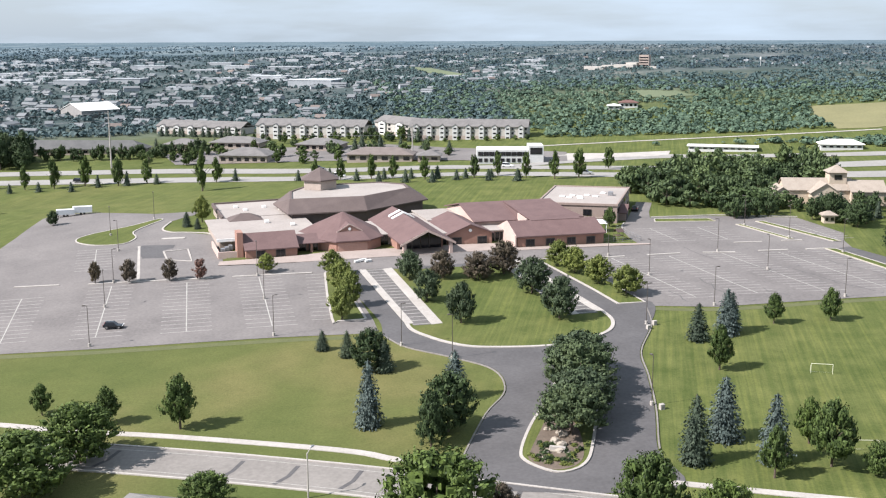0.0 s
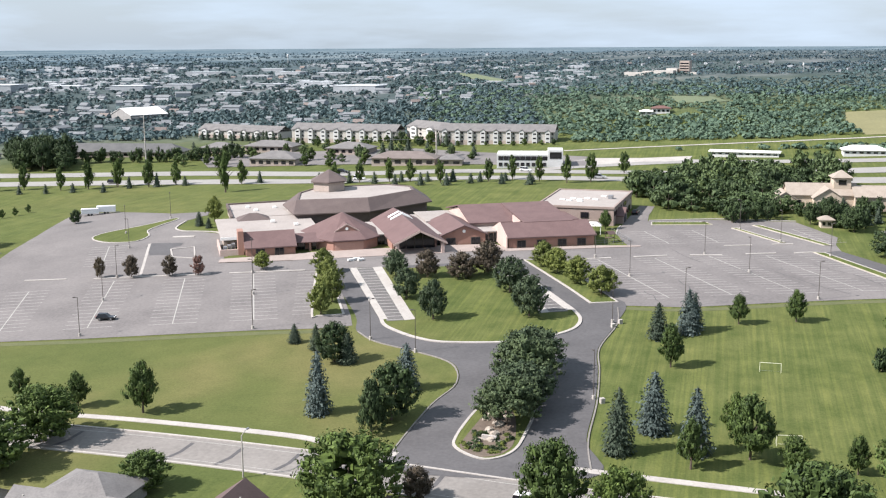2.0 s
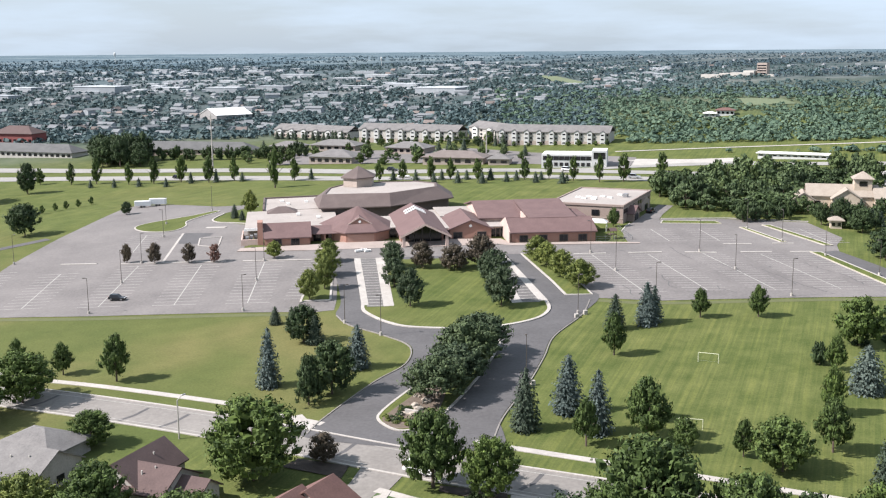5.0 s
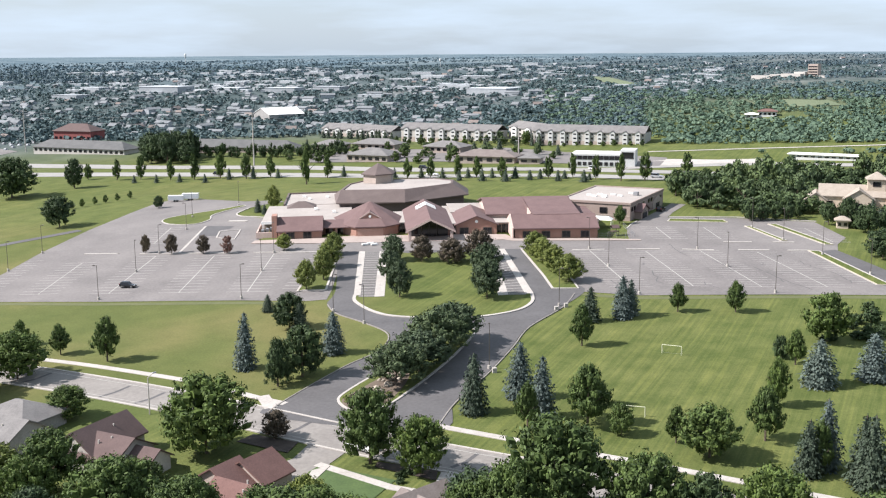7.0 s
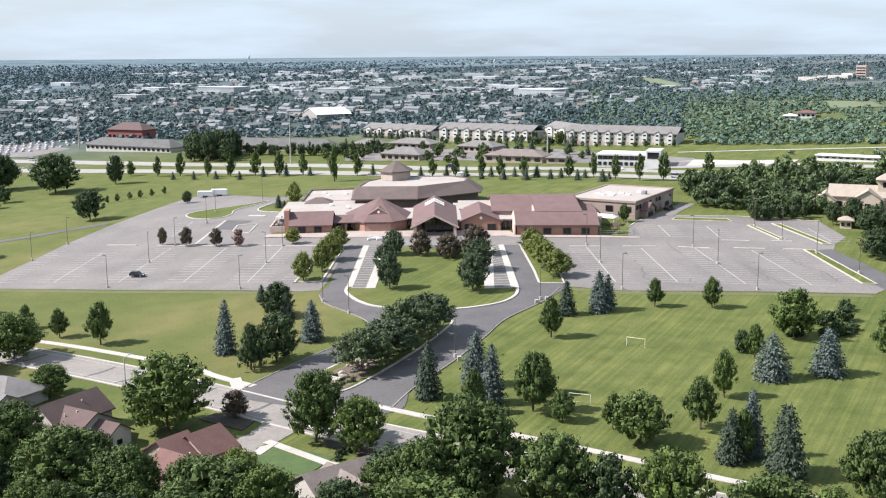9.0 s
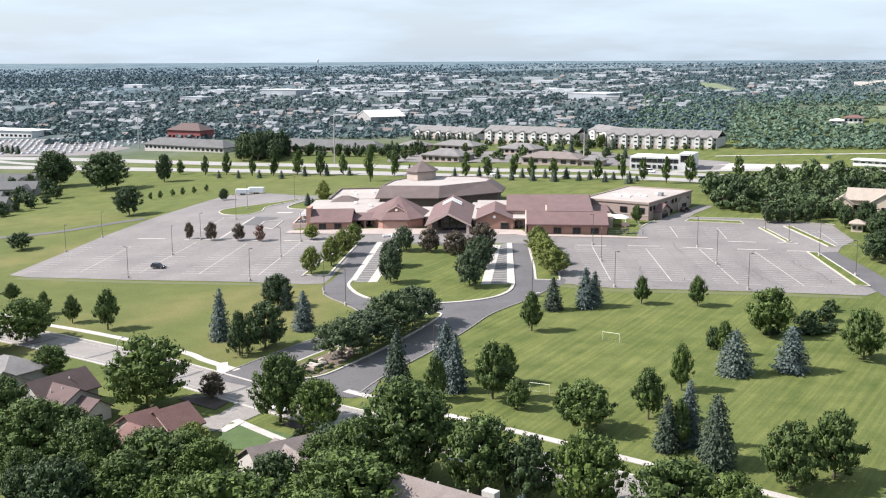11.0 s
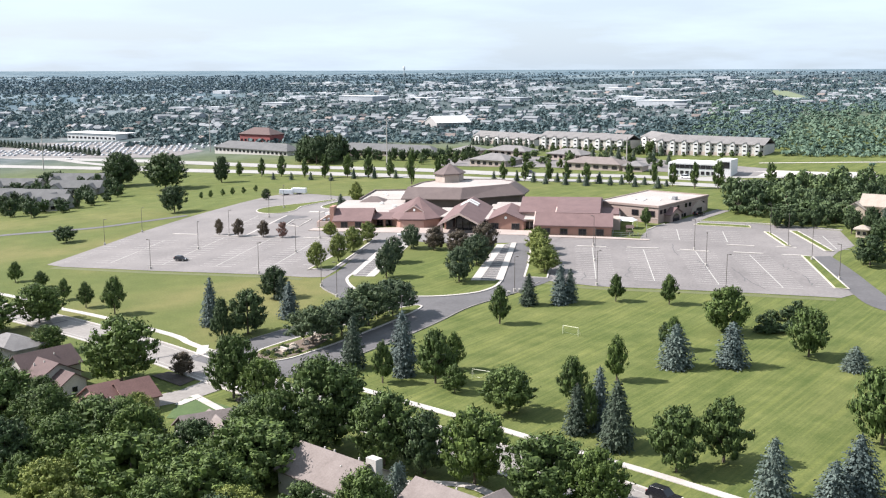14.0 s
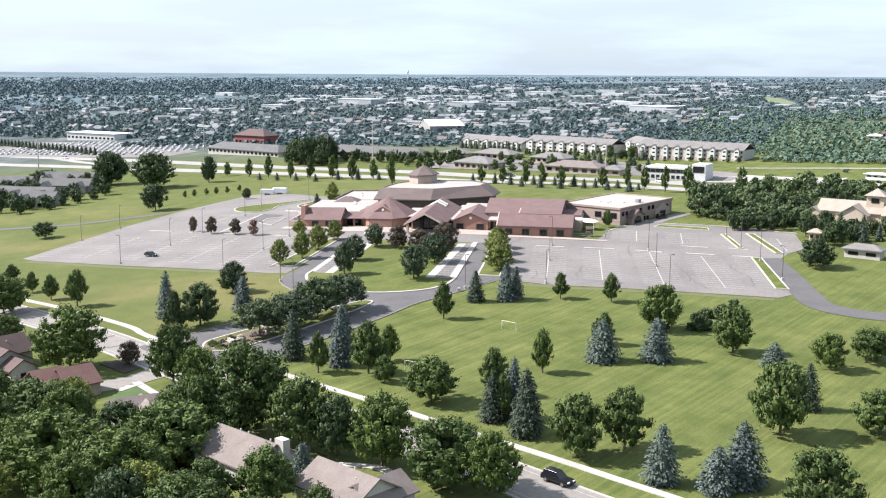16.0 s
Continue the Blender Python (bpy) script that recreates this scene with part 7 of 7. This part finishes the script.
# rock garden with a stone sign at the head of the drive
def boulder(x, y, s, seed):
    rng = random.Random(seed)
    bm = bmesh.new()
    bmesh.ops.create_icosphere(bm, subdivisions=2, radius=s)
    for v in bm.verts:
        v.co *= 0.8 + 0.35 * noise.noise(v.co * (1.3 / s) + Vector((seed, 0, 0))) + rng.uniform(-0.04, 0.04)
        v.co.z *= 0.7
    ob = tagged(part("boulder", bm, STONE), "pale weathered boulder in the rock garden", "boulder", "boulders of the rock garden")
    ob.matrix_basis = pose(x, y, gz(x, y) + 0.25 + s * 0.25, 0, 0, rng.uniform(0, 360))


STONE = worn("pale_stone", (0.36, 0.31, 0.25), (0.50, 0.44, 0.37), 1.2, 6.0, 0.95, 0.6)
DARK_MULCH = worn("dark_mulch", (0.040, 0.030, 0.024), (0.080, 0.060, 0.046), 0.8, 6.0, 0.95, 0.6)
MULCH = worn("brown_mulch", (0.12, 0.09, 0.068), (0.20, 0.155, 0.118), 0.8, 6.0, 0.95, 0.6)
ground_sheet("planting_bed", smooth_line([(29.2, -70.2), (27.0, -66.6), (28.0, -63.0), (31.0, -56.0), (33.4, -50.5), (35.6, -50.2), (36.6, -55.0), (36.0, -62.0), (34.6, -67.6), (32.2, -70.2)], 4, True), MULCH, 0.215, "mulched planting bed on the drive island", "planting bed", thick=0.03)
_b = random.Random(4)
for i in range(24):
    t = i / 23
    boulder(30.2 + 4.2 * t + _b.uniform(-1.6, 1.6), -66.5 + 14 * t + _b.uniform(-1, 1), _b.uniform(0.35, 1.0), 40 + i)
for i in range(44):
    a = _b.uniform(0, 6.28)
    x, y = 31.2 + 3.6 * math.cos(a) * _b.uniform(0.35, 1.1), -65.0 + 4.6 * math.sin(a) * _b.uniform(0.5, 1)
    tree("low_shrub", x, y, _b.uniform(0.6, 1.1), _b.uniform(0.8, 1.4), _b.choice((BUSHES, GREY_BUSHES)), STEM, "low round shrub in the rock garden", "shrub", "shrubs of the rock garden")
for q in ([(14.2, -84.1), (16.0, -81.1), (24.1, -84.4), (23.5, -88.5)], [(37.7, -91.6), (46.9, -94.2), (47.0, -97.8), (37.6, -93.4)]):
    ground_sheet("mulch_bed", q, DARK_MULCH, 0.12, "dark brown mulched bed in a front garden", "mulch bed", thick=0.03)
ground_sheet("garage_drive", [(47.1, -98.0), (47.5, -94.0), (52.0, -96.0), (51.3, -102.6), (49.8, -103.2)], CONCRETE, 0.11, "pale concrete garage drive", "drive")
ground_sheet("house_terrace", [(28.7, -97.8), (28.8, -94.9), (31.1, -93.2), (30.1, -98.0)], CONCRETE, 0.13, "pale concrete terrace beside the red-roofed house", "terrace", thick=0.04)
strip("walk_ramp", [[(12.4, -63.6), (15.6, -69.5)]], CONCRETE, 2.2, 0.07, 0.04, "pale concrete ramp from the sidewalk to the street", "ramp")
sign = tagged(new("stone_sign"), "low pale stone sign at the head of the drive", "sign")
sign.matrix_basis = pose(31.6, -64.5, gz(31.6, -64.5) + 0.2, 0, 0, -24)
part("sign_slab", box_bm(-1.2, 1.2, -0.22, 0.22, 0, 0.8, 0.05), CONCRETE, sign)
part("sign_foot", box_bm(-1.8, 1.8, -0.4, 0.4, -0.1, 0.18, 0.03), STONE, sign)

for x, y in ((61.8, -12.4), (51.6, -51.5), (63.8, -10.0)):
    ob = tagged(part("utility_box", box_bm(-0.4, 0.4, -0.35, 0.35, -0.1, 0.9, 0.05), CONCRETE), "small pale utility box on the verge", "utility box", "utility boxes")
    ob.matrix_basis = pose(x, y, gz(x, y), 0, 0, 15)
for x, y in ((8.0, 51.0), (10.6, 50.8), (9.4, 52.0)):
    ob = tagged(part("concrete_bench", box_bm(-0.9, 0.9, -0.3, 0.3, 0.0, 0.55, 0.06), WHITE), "pale concrete bench on the forecourt", "bench", "benches on the forecourt")
    ob.matrix_basis = pose(x, y, gz(x, y) + 0.15, 0, 0, 30)


# playground beside the east wing
canopy = tagged(new("shade_canopy"), "white fabric shade canopy on posts", "canopy")
canopy.matrix_basis = pose(73.0, 69.5, gz(73, 69.5), 0, 0, -10)
part("fabric", poly_bm([[(-3, -2, 2.4), (3, -2, 2.4), (3, 2, 2.4), (-3, 2, 2.4)], [(-1.8, -0.8, 3.2), (1.8, -0.8, 3.2), (1.8, 0.8, 3.2), (-1.8, 0.8, 3.2)]], fn=lambda p, q, h: (p, q, h)), WHITE, canopy)
for sx in (-2.8, 2.8):
    for sy in (-1.8, 1.8):
        part("post", tube(bmesh.new(), (sx, sy, -0.2), (sx, sy, 2.45), 0.07), WHITE, canopy)
PLAY_WOOD = plain("yellow_wood", (0.55, 0.40, 0.12), 0.6)
swing = tagged(new("play_tower"), "wooden play tower with a yellow slide", "play tower")
swing.matrix_basis = pose(76.2, 58.6, gz(76.2, 58.6), 0, 0, 20)
part("deck", box_bm(-0.9, 0.9, -0.9, 0.9, 1.2, 1.35), BARK, swing)
for sx in (-0.85, 0.85):
    for sy in (-0.85, 0.85):
        part("post", tube(bmesh.new(), (sx, sy, -0.2), (sx, sy, 2.4), 0.07), BARK, swing)
part("roof", gable_u(-1, 1, -1, 1, 2.3, 3.0, 0.1, 0.06, lambda p, q, h: (p, q, h), 0.1), ROOF_BROWN, swing)
part("slide", poly_bm([[(0.9, -0.35, 1.25), (0.9, 0.35, 1.25), (0.9, 0.35, 1.33), (0.9, -0.35, 1.33)], [(3.2, -0.35, 0.15), (3.2, 0.35, 0.15), (3.2, 0.35, 0.25), (3.2, -0.35, 0.25)]], fn=lambda p, q, h: (p, q, h)), PLAY_WOOD, swing, "yellow slide")
fence = tagged(new("playground_fence"), "grey metal fence round the playground", "fence")
for a, b in (((71.8, 56.2), (81.5, 56.2)), ((81.5, 56.2), (79, 70)), ((71, 61), (71.8, 56.2))):
    n = max(2, int(math.dist(a, b) / 2))
    for i in range(n + 1):
        x, y = a[0] + (b[0] - a[0]) * i / n, a[1] + (b[1] - a[1]) * i / n
        part("post", tube(bmesh.new(), (x, y, gz(x, y) - 0.1), (x, y, gz(x, y) + 1.3), 0.04, None, 5), GALV, fence)
    for h in (0.15, 0.7, 1.25):
        part("rail", tube(bmesh.new(), (*a, gz(*a) + h), (*b, gz(*b) + h), 0.03, None, 5), GALV, fence)


# power line
def power_pole(x, y, h):
    root = tagged(new("power_pole"), "tall slim steel power pole beside the highway", "power pole", "power poles")
    root.matrix_basis = pose(x, y, gz(x, y))
    part("mast", tube(bmesh.new(), (0, 0, -0.5), (0, 0, h), 0.36, 0.18, 10), CONCRETE, root)
    for k, z in enumerate((h - 1.0, h - 3.2, h - 5.4)):
        part("cross_arm", tube(bmesh.new(), (0, 0, z), (1.6 if k % 2 else -1.6, 0.4, z + 0.2), 0.1), GALV, root)


POWER = [(-86, 258, 25), (-249, 350, 24), (-309, 265, 22), (40, 240, 14)]
for q in POWER:
    power_pole(*q)
wires = tagged(new("power_wires"), "thin power wires sagging between the poles", "wires")
for a, b in ((1, 0), (0, 3)):
    (x0, y0, h0), (x1, y1, h1) = POWER[a], POWER[b]
    for dz in (1.0, 4.2):
        pts = [(x0 + (x1 - x0) * k / 12, y0 + (y1 - y0) * k / 12, gz(x0, y0) + h0 - dz + (gz(x1, y1) + h1 - gz(x0, y0) - h0) * k / 12 - 10 * (k / 12) * (1 - k / 12)) for k in range(13)]
        d = Vector((x1 - x0, y1 - y0, 0)).normalized()
        n = Vector((-d.y, d.x, 0))
        rings = [[tuple(Vector(p) + (n * math.cos(a) + Vector((0, 0, math.sin(a)))) * 0.05) for a in (0.8, 2.4, 3.9, 5.5)] for p in pts]
        bm = poly_bm(rings, fn=lambda u, v, h: (u, v, h))
        part("wire", bm, GALV, wires)

# cars before the showroom
verts, faces = [], []
_c = random.Random(8)
for r in range(9):
    for n in range(34):
        x, y = -455 + 5.2 * n + _c.uniform(-0.4, 0.4) + r * 5, 350 + 8.5 * r - 0.08 * n * 5 + _c.uniform(-0.3, 0.3)
        if _c.random() < 0.2 or x > -262:
            continue
        z = gz(x, y)
        b = len(verts)
        k = 0.72
        verts += [(x + a * k, y + b_ * k, z + c * k) for a, b_, c in ((-1, -2.2, 0), (1, -2.2, 0), (1, 2.2, 0), (-1, 2.2, 0), (-0.9, -2.1, 0.95), (0.9, -2.1, 0.95), (0.9, 2.1, 0.95), (-0.9, 2.1, 0.95), (-0.75, -0.9, 1.6), (0.75, -0.9, 1.6), (0.75, 1.5, 1.6), (-0.75, 1.5, 1.6))]
        for o in (0, 4):
            faces += [(b + o, b + o + 1, b + o + 5, b + o + 4), (b + o + 1, b + o + 2, b + o + 6, b + o + 5), (b + o + 2, b + o + 3, b + o + 7, b + o + 6), (b + o + 3, b + o, b + o + 4, b + o + 7)]
        faces.append((b + 8, b + 9, b + 10, b + 11))
CAR_MIX = worn("mixed_car_paint", (0.55, 0.56, 0.58), (0.80, 0.80, 0.80), 0.3, 2.0, 0.4, 0.0, 0.7)
tagged(shown("showroom_cars", mesh_of("showroom_cars", verts, faces, CAR_MIX)), "rows of parked cars before the showroom", "cars", kind="stuff")
ground_sheet("showroom_lot", [(-480, 345), (-262, 320), (-255, 352), (-330, 415), (-460, 430)], ASPHALT, 0.15, "grey asphalt lot before the showroom", "parking lot", cell=16)
ground_sheet("clinic_lot", [(-60, 262), (0, 246), (-6, 300), (20, 285), (48, 262), (60, 225), (98, 205), (104, 232), (60, 262), (30, 290), (-40, 306), (-70, 300)], ASPHALT, 0.15, "grey asphalt lots between the clinics", "parking lot", cell=16)

grove("young_spruce", [(-39.1, 107.2, 5.0, 2.6), (-35.6, 102.9, 3.6, 2.0)], SPRUCES, STEM, "small dark spruce beside the rear lane", "trees beside the rear lane")
grove("linden", [(-35.1, 112.0, 8.2, 5.6)], YELLOWS, TRUNKS, "bright yellow-green tree beside the rear lane", "trees beside the rear lane")
grove("young_tree", [(-120.9, 141.6, 3.1, 2.2), (-118.8, 145.4, 3.2, 2.3), (-116.0, 150.6, 3.2, 2.3), (-113.7, 154.6, 3.2, 2.3), (-110.5, 158.3, 3.2, 2.3), (-107.7, 164.1, 3.2, 2.3)], POPLARS, TRUNKS, "young tree in a row along the field bank", "young trees along the field bank")
grove("shrub", [(41.8, -96.6, 1.1, 1.6), (42.6, -95.4, 1.2, 1.7), (44.0, -95.4, 1.0, 1.5), (42.2, -98.7, 1.0, 1.4)], BUSHES, STEM, "dark round shrub beside a front walk", "shrubs")
grove("shrub", [(121.3, -30.1, 3.2, 3.4), (123.9, -20.7, 3.6, 4.0), (120.9, -20.5, 2.4, 3.0), (125.6, -12.6, 2.6, 3.6), (113.4, -31.9, 1.8, 3.0), (119.1, -23.8, 2.2, 3.0), (124.7, -26.6, 2.0, 2.6)], BUSHES, STEM, "dark green shrub on a low rise of the lawn", "shrubs")
